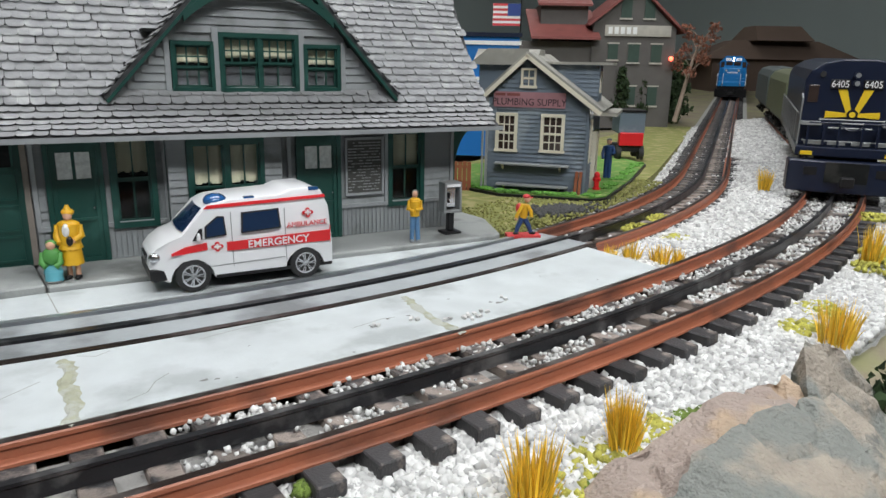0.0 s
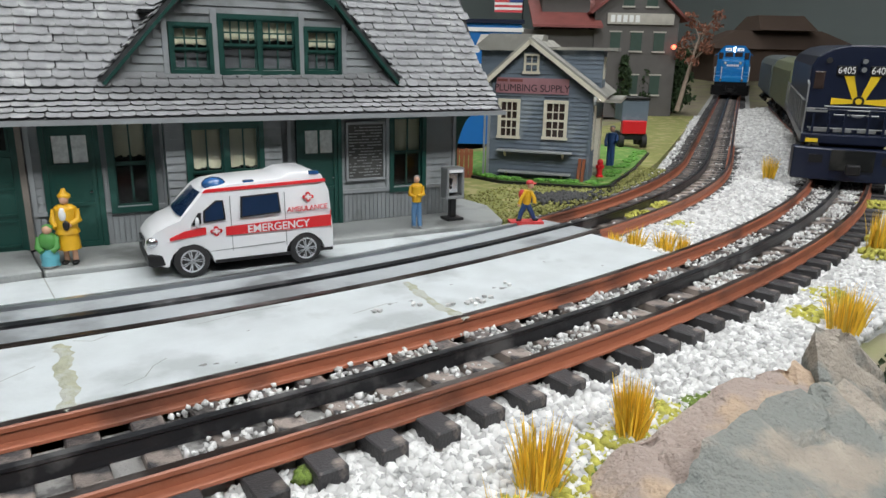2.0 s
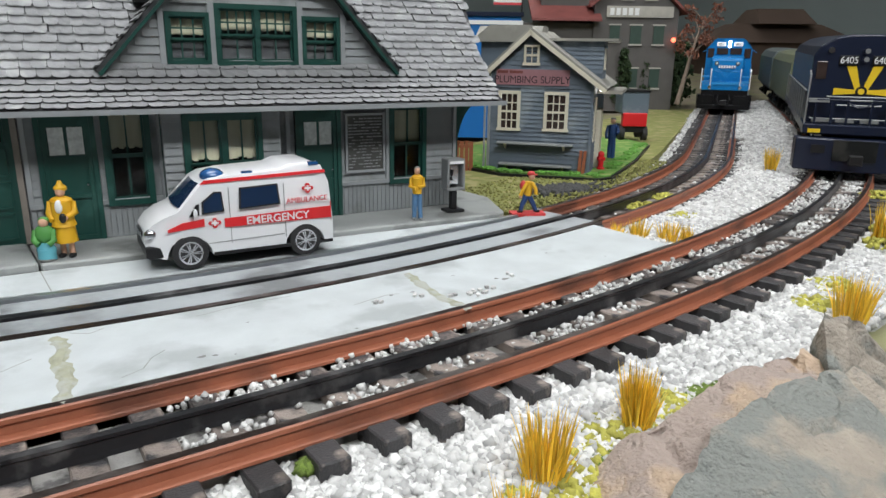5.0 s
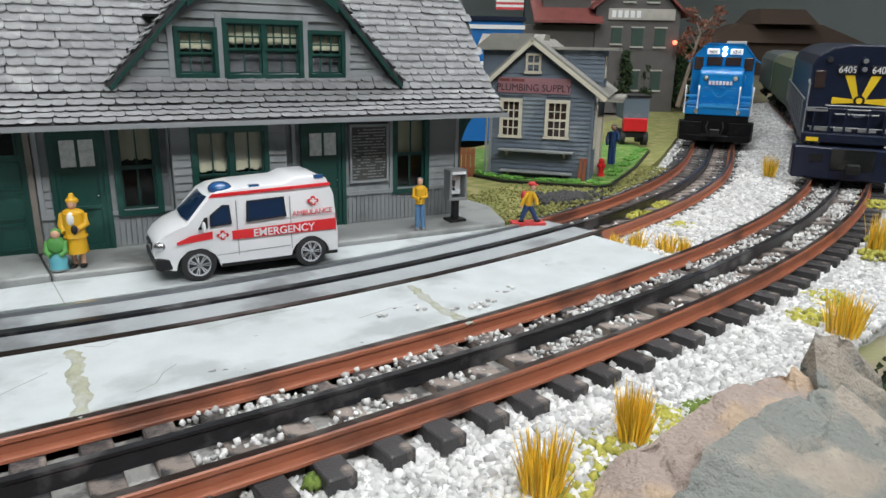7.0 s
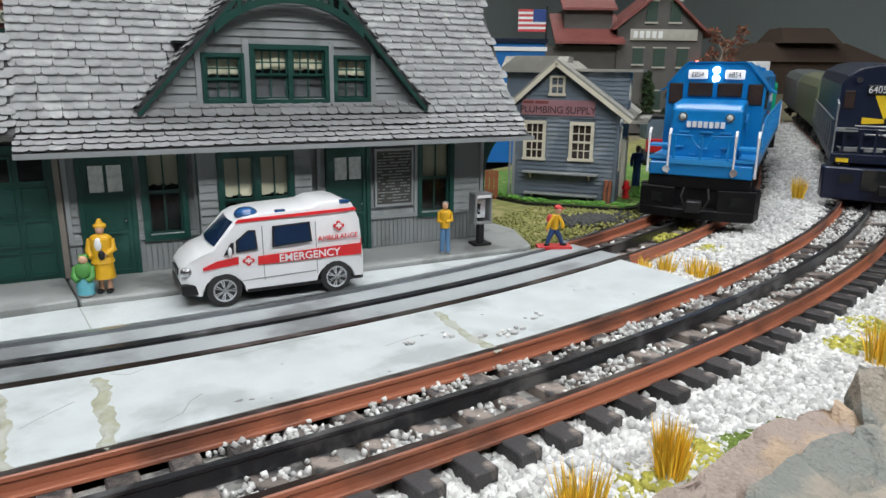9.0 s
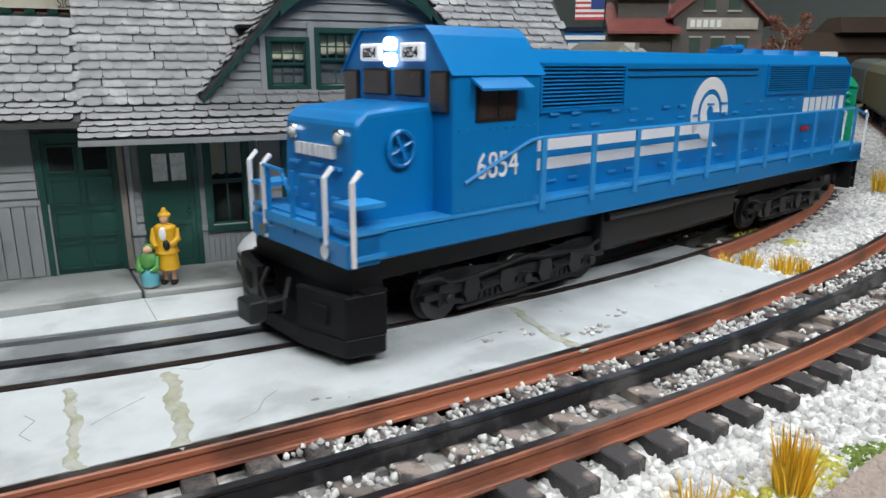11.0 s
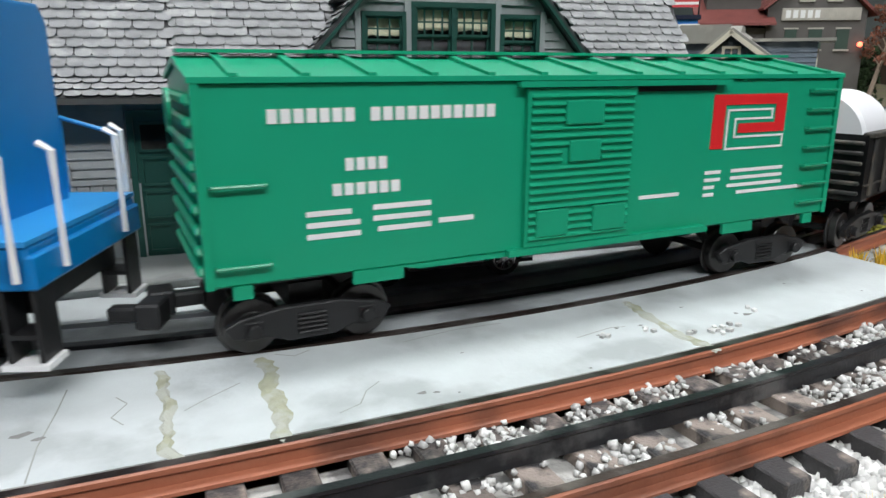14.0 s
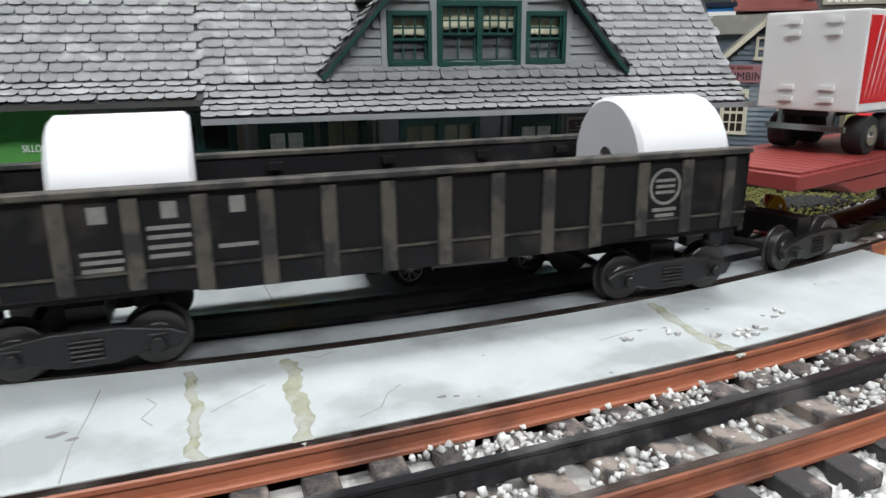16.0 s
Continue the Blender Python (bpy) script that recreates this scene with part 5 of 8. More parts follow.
def gondola():
    c = root("gondola", None, "worn black open gondola car with ribbed sides, rolling", "gondola")
    h, w = 97.0, 23.5
    side = [(-h, 42), (h, 42), (h, 20.4), (62, 20.4), (46, 18.4), (-46, 18.4), (-62, 20.4), (-h, 20.4)]
    for sy in (-1, 1):
        bm = bmesh.new()
        prism(bm, side, "y", *sorted((sy * (w - 1.4), sy * w)))
        s = part("side", bm, GONDOLA, c)
        for k in range(14):
            x = -90.35 + k * 13.9
            zb = 20.4 if abs(x) > 62 else (18.5 if abs(x) < 46 else 18.5 + (abs(x) - 46) * 0.12)
            bm = bmesh.new()
            box(bm, x - 1.8, x + 1.8, *sorted((sy * w, sy * (w + 0.8))), zb, 40.5)
            bevelled(bm, 0.3, 1)
            part("rib", bm, GONEDGE, s, "rib with worn paint")
        bm = bmesh.new()
        box(bm, -h, h, *sorted((sy * (w - 2.2), sy * (w + 1.6))), 41.2, 42.8)
        bevelled(bm, 0.3, 1)
        part("top_rail", bm, GONEDGE, s)
        bm = bmesh.new()
        box(bm, -h, h, *sorted((sy * w, sy * (w + 0.5))), 24.2, 24.8)
        part("weld_line", bm, GONEDGE, s)
        for x in (-55, -28, 5, 35, 62):
            bm = bmesh.new()
            box(bm, x - 2, x + 2, *sorted((sy * (w - 3.6), sy * (w - 1.4))), 37.5, 39.5)
            part("tie_hook", bm, GONDOLA, s)
    for sgn in (-1, 1):
        bm = bmesh.new()
        box(bm, *sorted((sgn * (h - 1.4), sgn * h)), -w, w, 19, 42)
        e = part("end", bm, GONDOLA, c)
        for k in range(6):
            bm = bmesh.new()
            box(bm, *sorted((sgn * h, sgn * (h + 1.5))), -w + 1, w - 1, 21 + k * 3.5, 22.4 + k * 3.5)
            bevelled(bm, 0.4, 1)
            part("end_rib", bm, GONEDGE, e)
    bm = bmesh.new()
    box(bm, -h + 1.4, h - 1.4, -w + 1.4, w - 1.4, 18.6, 19.6)
    part("floor_plate", bm, GONDOLA, c)
    y = -w - 0.05
    for x0, x1, z0, z1 in ((-70.6, -67.0, 35.4, 39), (-56.4, -53.2, 35.6, 39.2), (-42.4, -39.2, 35.8, 39.4)):
        bars("letter_bar", [(x0, x1, z0, z1, y)], GONPRINT, c)
    for x0, x1, z in ((-73, -65, 28.6), (-73, -64.6, 26.8), (-73, -65, 25.0), (-59.6, -50.8, 33.2), (-59.6, -50.8, 31.2), (-59.6, -51, 29.0), (-59.6, -51.4, 27.0), (-45.4, -37, 28), (66, 73.6, 26.8), (67, 73, 25.2)):
        bars("data_bar", [(x0, x1, z, z + 0.9, y)], GONPRINT, c)
    bm = bmesh.new()
    for r0, r1 in ((4.2, 5.0),):
        n = 24
        for i in range(n):
            a, b = 2 * math.pi * i / n, 2 * math.pi * (i + 1) / n
            prism(bm, [(69.8 + 1.0 * r0 * math.cos(a), 33.5 + r0 * math.sin(a)), (69.8 + 1.0 * r1 * math.cos(a), 33.5 + r1 * math.sin(a)), (69.8 + 1.0 * r1 * math.cos(b), 33.5 + r1 * math.sin(b)), (69.8 + 1.0 * r0 * math.cos(b), 33.5 + r0 * math.sin(b))], "y", y - 0.15, y + 0.05)
    for z in (31.6, 33.2, 34.8):
        box(bm, 66.8, 72.8, y - 0.15, y + 0.05, z, z + 0.8)
    part("oval_emblem", bm, GONPRINT, c)
    for x in (-75, 77):
        truck(c, x, (-14.5, 14.5))
    coupler(c, -h + 2, -1), coupler(c, h - 2, 1)
    return c


def paper_roll():
    r = root("paper_roll", None, "glossy white plastic roll lying in the black gondola", "roll", "rolls in the gondola")
    bm = bmesh.new()
    n, ro, ri, L = 48, 18.2, 3.8, 30.0
    rings = []
    for x, rad in ((-L / 2, ri), (-L / 2, ro - 1.2), (-L / 2 + 1.2, ro), (L / 2 - 1.2, ro), (L / 2, ro - 1.2), (L / 2, ri)):
        rings.append([bm.verts.new((x, rad * math.cos(2 * math.pi * i / n), 18.2 + rad * math.sin(2 * math.pi * i / n))) for i in range(n)])
    rings.append(rings[0])
    for a, b in zip(rings, rings[1:]):
        for i in range(n):
            bm.faces.new((a[i], a[(i + 1) % n], b[(i + 1) % n], b[i]))
    part("roll_body", bm, PAPER, r, smooth=True)
    # solid dark plug, its colour standing for the shade inside the hole
    bm = bmesh.new()
    disc(bm, (0, 0, 18.2), ri - 0.05, "x", 28, 24)
    part("core", bm, STAIN, r, "dark plug painted as the roll's shaded hole")
    return r


def flatcar():
    c = root("flatcar", None, "oxide-red flatcar carrying a road trailer, rolling", "flatcar")
    bm = bmesh.new()
    box(bm, -95, 95, -22, 22, 27, 32)
    prism(bm, [(-70, 27), (70, 27), (52, 21), (-52, 21)], "y", -21, 21)
    bevelled(bm, 0.5, 1)
    part("deck", bm, FLATRED, c)
    for k in range(32):
        bm = bmesh.new()
        box(bm, -94 + k * 5.9, -94 + k * 5.9 + 5.5, -21.5, 21.5, 32, 32.8)
        part("plank", bm, FLATRED, c)
    for x in (-74, 74):
        truck(c, x, (-14, 14))
    coupler(c, -93, -1), coupler(c, 93, 1)
    return c


def road_trailer():
    t = root("road_trailer", None, "white road trailer with red striped panel on the flatcar", "trailer")
    bm = bmesh.new()
    box(bm, -60, 78, -17.5, 17.5, 15, 48)
    bevelled(bm, 0.7, 2)
    part("box_body", bm, TRAILER, t)
    bm = bmesh.new()
    box(bm, -59, 60, -17.75, -17.5, 18, 46)
    p = part("side_panel", bm, RED, t, "red side panel with pale stripes")
    for k in range(6):
        bm = bmesh.new()
        v = [bm.verts.new(q) for q in ((-57 + k * 3.2, -17.85, 19), (-56.2 + k * 3.2, -17.85, 21), (-50 + k * 4.2, -17.85, 48), (-51 + k * 4.2, -17.85, 48))]
        bm.faces.new(v)
        part("stripe", bm, PRINTWHITE, p)
    for sy in (-1, 1):
        for zz in (18, 22, 40, 44):
            bm = bmesh.new()
            box(bm, -61, -60, sy * 7 - 2.5, sy * 7 + 2.5, zz, zz + 1.6)
            part("hinge", bm, TRAILER, t)
    bm = bmesh.new()
    for y in (-9, 9):
        box(bm, -59, -57.5, y - 0.8, y + 0.8, 9, 17)
    box(bm, -59.5, -57.5, -14, 14, 8, 10)
    part("rear_bumper", bm, CHROME, t)
    bm = bmesh.new()
    box(bm, -58, 70, -8, 8, 13, 17)
    part("chassis", bm, TRIMBLACK, t)
    for x in (-46, -28):
        for sy in (-1, 1):
            bm = bmesh.new()
            disc(bm, (x, sy * 13.5, 6.6), 6.6, "y", 7, 28)
            bevelled(bm, 0.8, 2, 50)
            w = part("wheel", bm, RUBBER, t, smooth=True)
            bm = bmesh.new()
            disc(bm, (x, sy * 17.2, 6.6), 3.6, "y", 0.8, 20)
            disc(bm, (x, sy * 17.8, 6.6), 1.3, "y", 1.0, 12)
            part("rim", bm, CHROME, w)
    return t


def handrail(parent, pts, material, posts=(), r=0.55, foot=0.0):
    bm = bmesh.new()
    rod(bm, pts, r)
    part("handrail", bm, material, parent)
    for x, y, z0, z1 in posts:
        bm = bmesh.new()
        box(bm, x - 1.1, x + 1.1, y - 0.35, y + 0.35, z0, z1)
        part("stanchion", bm, material, parent)


def blue_locomotive():
    c = root("diesel_locomotive", None, "bright blue diesel locomotive with lit headlight and white stripes, rolling", "locomotive")
    F, R = -167.5, 167.5
    # frame and walkway
    bm = bmesh.new()
    box(bm, F + 4, R - 4, -26, 26, 25.0, 32.6)
    bevelled(bm, 0.6, 1)
    part("frame", bm, CONBLUE, c)
    bm = bmesh.new()
    box(bm, F + 4, R - 4, -26.3, 26.3, 32.6, 33.6)
    part("walkway", bm, PALEBLUE, c)
    # long hood with louvres, rounded top edges
    bm = bmesh.new()
    prism(bm, [(-19, 31), (19, 31), (19, 74), (16, 78), (-16, 78), (-19, 74)], "x", F + 70, R - 16.5)
    bevelled(bm, 0.6, 2)
    hood = part("long_hood", bm, CONBLUE, c)
    for x0, x1, z0, z1 in ((59.5, 100.5, 61.8, 73), (105.5, 149.5, 61.8, 73), (F + 78, F + 120, 60, 73)):
        bm = bmesh.new()
        for a, b, d, e in ((x0 - 1, x1 + 1, z0 - 1, z0), (x0 - 1, x1 + 1, z1, z1 + 1), (x0 - 1, x0, z0, z1), (x1, x1 + 1, z0, z1)):
            box(bm, a, b, -19.9, -18.8, d, e)
        lou = part("louvre_panel", bm, CONBLUE, hood)
        bm = bmesh.new()
        box(bm, x0, x1, -19.15, -18.9, z0, z1)
        part("louvre_backing", bm, NAVY, lou)
        n = 11
        for k in range(n):
            bm = bmesh.new()
            z = z0 + (z1 - z0) * k / n
            prism(bm, [(-19.0, z + 0.1), (-19.8, z + 0.2), (-19.0, z + 0.8)], "x", x0, x1)
            part("slat", bm, CONBLUE, lou)
    # latches and door lines
    for k in range(22):
        x = F + 82 + k * 10.6
        if x > R - 24:
            break
        for z in (37, 54, 58):
            if (k + int(z)) % 3 and not (z > 50 and 90 < x < 152):
                bm = bmesh.new()
                box(bm, x, x + 4.6, -19.7, -18.8, z, z + 0.8)
                part("latch", bm, PALEBLUE, hood)
    bm = bmesh.new()
    box(bm, F + 84, R - 118, -19.35, -18.8, 71.6, 72.2)
    box(bm, F + 84, R - 118, -19.35, -18.8, 69.2, 69.6)
    part("hood_seam", bm, NAVY, hood)
    # roof fans, horn
    for x in (R - 42, R - 72, R - 104):
        bm = bmesh.new()
        disc(bm, (x, 0, 79.3), 12.5, "z", 2.6, 32, 11.8)
        part("roof_fan", bm, CONBLUE, hood, smooth=True)
    bm = bmesh.new()
    for dy, dl in ((-2, 10), (0, 13), (2, 9)):
        disc(bm, (R - 128 + dl / 2, dy - 8, 80.5), 1.0, "x", dl, 10, 1.9)
    box(bm, R - 128, R - 125, -12, -5, 78, 80)
    part("horn", bm, CONBLUE, hood)
    # cab
    bm = bmesh.new()
    prism(bm, [(-26, 31), (26, 31), (26, 71), (18, 80.5), (15, 83), (-15, 83), (-18, 80.5), (-26, 71)], "x", F + 36, F + 70)
    bevelled(bm, 0.7, 2)
    cab = part("cab", bm, CONBLUE, c)
    bm = bmesh.new()
    prism(bm, [(-26.6, 70.6), (-18.3, 81), (-15.2, 83.6), (15.2, 83.6), (18.3, 81), (26.6, 70.6), (26, 70.8), (15, 82.9), (-15, 82.9), (-26, 70.8)], "x", F + 35.2, F + 71.5)
    part("cab_roof", bm, CONBLUE, cab)
    for y0, y1, z0, z1 in ((-13.8, -1.6, 65.0, 71.8), (1.6, 13.8, 65.0, 71.8), (-24.2, -17.4, 61.0, 71.4), (17.4, 24.2, 61.0, 71.4)):
        bm = bmesh.new()
        box(bm, F + 35.2, F + 36.2, y0 - 0.4, y1 + 0.4, z0 - 0.4, z1 + 0.4)
        bevelled(bm, 0.45, 2)
        fr = part("window_gasket", bm, TRIMBLACK, cab)
        bm = bmesh.new()
        box(bm, F + 34.9, F + 35.4, y0, y1, z0, z1)
        bevelled(bm, 0.6, 2)
        part("window_pane", bm, DARKGLASS, fr)
    for sy in (-1, 1):
        bm = bmesh.new()
        box(bm, F + 44, F + 60, *sorted((sy * 25.8, sy * 26.4)), 58, 68)
        bevelled(bm, 0.25, 1)
        gk = part("side_window", bm, TRIMBLACK, cab)
        for x0, x1 in ((F + 45, F + 51.4), (F + 52.4, F + 59)):
            bm = bmesh.new()
            box(bm, x0, x1, *sorted((sy * 26.3, sy * 26.6)), 59, 67.2)
            part("window_pane", bm, DARKGLASS, gk)
        bm = bmesh.new()
        prism(bm, [(sy * 26, 70.4), (sy * 31, 67.4), (sy * 31, 66.8), (sy * 26, 69.4)], "x", F + 42, F + 62)
        part("awning", bm, CONBLUE, cab)
    # ribbed panel below the cab, with rows of rivets along its edges
    for z in (34.5, 56.2):
        for k in range(11):
            bm = bmesh.new()
            ball(bm, (F + 38 + k * 3, -26.1, z), 0.4, 6, 4)
            part("rivet", bm, CONBLUE, cab)
    for y0, y1 in ((-14.8, -4.6), (4.6, 14.8)):
        bm = bmesh.new()
        box(bm, F + 34.6, F + 36.2, y0, y1, 74.2, 79.2)
        bevelled(bm, 0.5, 1)
        nb = part("number_board", bm, NUMGLOW, cab, "lit white number board")
        lettering("digits", "6854", 3.0, pose((F + 34.4) * MM, (y0 + y1) / 2 * MM, 75.2 * MM, 0, 0, -90), TRIMBLACK, nb, squash=0.8)
    for z in (74.6, 79.0):
        bm = bmesh.new()
        disc(bm, (F + 35, 0, z), 1.9, "x", 2.0, 20)
        part("headlight", bm, LAMPWHITE, cab, "lit white headlight", smooth=True)
    # low nose
    bm = bmesh.new()
    prism(bm, [(F + 9, 31), (F + 37, 31), (F + 37, 63.4), (F + 14, 61.8), (F + 10.4, 58.6)], "y", -18, 18)
    bevelled(bm, 1.8, 3)
    nose = part("nose", bm, CONBLUE, c)
    for y in (-11.8, 11.8):
        bm = bmesh.new()
        disc(bm, (F + 9.8, y, 55), 2.3, "x", 1.6, 18)
        lamp = part("marker_lamp", bm, CHROME, nose)
        bm = bmesh.new()
        ball(bm, (F + 9.0, y, 55), (0.8, 1.5, 1.5), 12, 8)
        part("lens", bm, FROST, lamp)
    for k in range(7):
        bm = bmesh.new()
        x = -9.6 + k * 2.85
        box(bm, F + 8.6, F + 10.2, x, x + 2.0, 49.4, 52.6)
        part("road_name_bar", bm, PRINTWHITE, nose)
    bm = bmesh.new()
    pts = [(F + 2.0, -6 + 12 * i / 12, 39.5 + 6 * ((i - 6) / 6) ** 2) for i in range(13)]
    rod(bm, pts, 0.5)
    part("chain", bm, CONBLUE, nose)
    # brake wheel on the nose's side, door seams and hinges on its face
    bm = bmesh.new()
    ring = [(F + 24 + 4.2 * math.cos(q), -19.2, 52 + 4.6 * math.sin(q)) for q in [2 * math.pi * i / 18 for i in range(19)]]
    rod(bm, ring, 0.6)
    for q in range(4):
        rod(bm, [(F + 24, -19.2, 52), (F + 24 + 4.2 * math.cos(q * 1.57 + 0.4), -19.2, 52 + 4.6 * math.sin(q * 1.57 + 0.4))], 0.4)
    disc(bm, (F + 24, -18.6, 52), 1.0, "y", 2.0, 10)
    part("brake_wheel", bm, CONBLUE, nose)
    for y, z, w in ((-13, 46.6, 5), (-4, 46.8, 6), (8, 46.6, 5), (-12, 38.6, 3.4), (-2, 38.2, 4), (10, 38.6, 4), (4, 34.6, 3), (-9, 34.4, 3), (0, 41.5, 2.2)):
        bm = bmesh.new()
        box(bm, F + 8.3, F + 9.6, y, y + w, z, z + 0.8)
        part("latch", bm, PALEBLUE, nose)
    for y in (-13.8, -0.4, 13.2):
        bm = bmesh.new()
        box(bm, F + 1.4, F + 2.4, y, y + 1.2, 29, 46)
        part("stanchion", bm, CONBLUE, c)
    # front platform, steps, white grabs
    bm = bmesh.new()
    box(bm, F + 2, F + 12, -26, 26, 24, 31)
    bevelled(bm, 0.5, 1)
    part("front_platform", bm, CONBLUE, c)
    bm = bmesh.new()
    box(bm, F + 1.2, F + 3.4, -15.5, 15.5, 30.5, 33.2)
    part("platform_lip", bm, PALEBLUE, c)
    for sy in (-1, 1):
        for k in range(3):
            bm = bmesh.new()
            box(bm, F + 3, F + 13, *sorted((sy * 18, sy * 27)), 26 + k * 6.5, 27.2 + k * 6.5)
            part("step", bm, PALEBLUE, c)
        for x, y in ((F + 1.8, sy * 16.5), (F + 3, sy * 27.2)):
            bm = bmesh.new()
            rod(bm, [(x, y, 25), (x, y, 46), (x + 2.5, y, 48.5)], 0.75)
            part("grab_iron", bm, PRINTWHITE, c, "white grab iron")
        for x, y in ((R - 6, sy * 27), (R - 2.5, sy * 15)):
            bm = bmesh.new()
            rod(bm, [(x - 2.5, y, 50.5), (x, y, 49), (x, y, 26)], 0.75)
            part("grab_iron", bm, PRINTWHITE, c, "white grab iron")
        xs = [F + 72 + i * 24.2 for i in range(11)]
        handrail(c, [(F + 40, sy * 26.6, 42), (F + 66, sy * 26.6, 52)] + [(x, sy * 26.6, 52.5) for x in xs] + [(R - 9, sy * 26.6, 49)], PALEBLUE, [(x, sy * 26.6, 30.5, 52.5) for x in xs])
        bm = bmesh.new()
        disc(bm, (F + 1.8, sy * 17, 27.4), 1.9, "x", 2.0, 18)
        part("ditch_light", bm, CHROME, c, "round ditch light")
    handrail(c, [(F + 1.8, -16, 46), (F + 1.8, -5, 45.5)], CONBLUE), handrail(c, [(F + 1.8, 5, 45.5), (F + 1.8, 16, 46)], CONBLUE)
    # side markings: swoosh ring, speed stripes, plain name bars
    y = -19.25
    bm = bmesh.new()
    cx, cz = R - 155, 55.0
    for r0, r1, a0, a1 in ((9.2, 14.0, -5, 215), (2.6, 7.2, 0, 235)):
        n = 30
        for i in range(n):
            a, b = math.radians(a0 + (a1 - a0) * i / n), math.radians(a0 + (a1 - a0) * (i + 1) / n)
            prism(bm, [(cx + r0 * math.cos(a), cz + r0 * math.sin(a)), (cx + r1 * math.cos(a), cz + r1 * math.sin(a)), (cx + r1 * math.cos(b), cz + r1 * math.sin(b)), (cx + r0 * math.cos(b), cz + r0 * math.sin(b))], "y", y, y + 0.4)
    part("ring_emblem", bm, PRINTWHITE, hood, "white ring emblem")
    for z0, z1 in ((47.2, 51.3), (41.2, 44.9)):
        bm = bmesh.new()
        box(bm, F + 76, cx + 2, y, y + 0.4, z0, z1)
        part("speed_stripe", bm, PRINTWHITE, hood)
    bm = bmesh.new()
    prism(bm, [(cx - 7, 47.4), (cx + 2, 47.4), (cx + 1, 45), (cx + 8, 41.2), (cx - 2, 41.2)], "y", y, y + 0.4)
    part("stripe_link", bm, PRINTWHITE, hood)
    for k in range(7):
        bm = bmesh.new()
        x = 99.5 + k * 7.1
        box(bm, x, x + (5.2 if k != 5 else 2.2), y, y + 0.4, 52, 58.6)
        part("road_name_bar", bm, PRINTWHITE, hood)
    bm = bmesh.new()
    box(bm, 100, 108, -19.6, -19.0, 43, 45)
    part("small_red_plate", bm, RED, hood)
    lettering("cab_number", "6854", 7.5, at(F + 53, -26.2, 42.5), PRINTWHITE, cab, squash=0.8)
    # rear face and platform
    bm = bmesh.new()
    box(bm, R - 18, R - 3, -26, 26, 24, 30.8)
    bevelled(bm, 0.5, 1)
    part("rear_platform", bm, CONBLUE, c)
    for y0, y1 in ((-15, -6), (6, 15)):
        bm = bmesh.new()
        box(bm, R - 18.4, R - 17.2, y0, y1, 68, 73)
        part("number_board", bm, PRINTWHITE, hood)
    for sy in (-1, 1):
        bm = bmesh.new()
        box(bm, R - 11, R - 10, *sorted((sy * 18, sy * 25)), 9, 24)
        box(bm, R - 5, R - 4, *sorted((sy * 18, sy * 25)), 9, 24)
        box(bm, R - 10, R - 5, *sorted((sy * 18, sy * 25)), 14, 15)
        part("rear_step", bm, TRUCK, c)
        bm = bmesh.new()
        box(bm, R - 12, R - 3, *sorted((sy * 18, sy * 26)), 8, 9.2)
        part("step_tread", bm, PRINTWHITE, c, "white edged step")
    # pilot, tank, trucks
    bm = bmesh.new()
    prism(bm, [(F + 10, -31), (F - 1, -29), (F - 5, -12), (F - 5, 12), (F - 1, 29), (F + 10, 31)], "z", 2.2, 7.6)
    bevelled(bm, 0.6, 1)
    pilot = part("pilot", bm, PILOTBLACK, c)
    bm = bmesh.new()
    box(bm, F + 3, F + 12, -26, 26, 17.8, 24)
    box(bm, F + 4, F + 9, -17, 17, 7, 18)
    part("pilot_beam", bm, PILOTBLACK, pilot)
    for sy in (-1, 1):
        bm = bmesh.new()
        prism(bm, [(F + 10, sy * 31), (F - 1, sy * 29), (F - 4.6, sy * 11), (F - 2.6, sy * 10.6), (F + 1.4, sy * 27.6), (F + 10, sy * 29)], "z", 7.4, 18.4)
        bevelled(bm, 0.3, 1)
        part("plow_plate", bm, PILOTBLACK, pilot)
        # thin near-black plate painted as the shaded hole in the plow
        bm = bmesh.new()
        box(bm, -0.4, 0.4, -2.8, 2.8, -2.4, 2.4, pose(F - 2.9, sy * 20, 12.6, 0, 0, -sy * 11))
        part("plow_slot", bm, SHADEBLACK, pilot)
        for k in range(3):
            bm = bmesh.new()
            box(bm, F + 4, F + 11, *sorted((sy * 24, sy * 30)), 8 + k * 5, 8.8 + k * 5)
            part("pilot_step", bm, PILOTBLACK, pilot)
        bm = bmesh.new()
        rod(bm, [(F - 3.6, sy * 6, 19), (F - 5.6, sy * 7, 14), (F - 5, sy * 5, 9)], 0.6)
        part("air_hose", bm, RUBBER, pilot)
    bm = bmesh.new()
    box(bm, F + 12, R - 8, -18, 18, 17, 24)
    part("underframe", bm, TRIMBLACK, c)
    bm = bmesh.new()
    prism(bm, [(-22, 24), (-22, 11), (-18, 8), (18, 8), (22, 11), (22, 24)], "x", -58, 36)
    bevelled(bm, 0.8, 2)
    tank = part("fuel_tank", bm, TRIMBLACK, c)
    bm = bmesh.new()
    disc(bm, (-12, -22.5, 22.5), 2.0, "x", 90, 14)
    part("air_pipe", bm, TRIMBLACK, tank)
    for x in (-95, 95):
        truck(c, x, (-33, 0, 33), r=7.4)
    coupler(c, F - 2, -1), coupler(c, R - 2, 1)
    return c


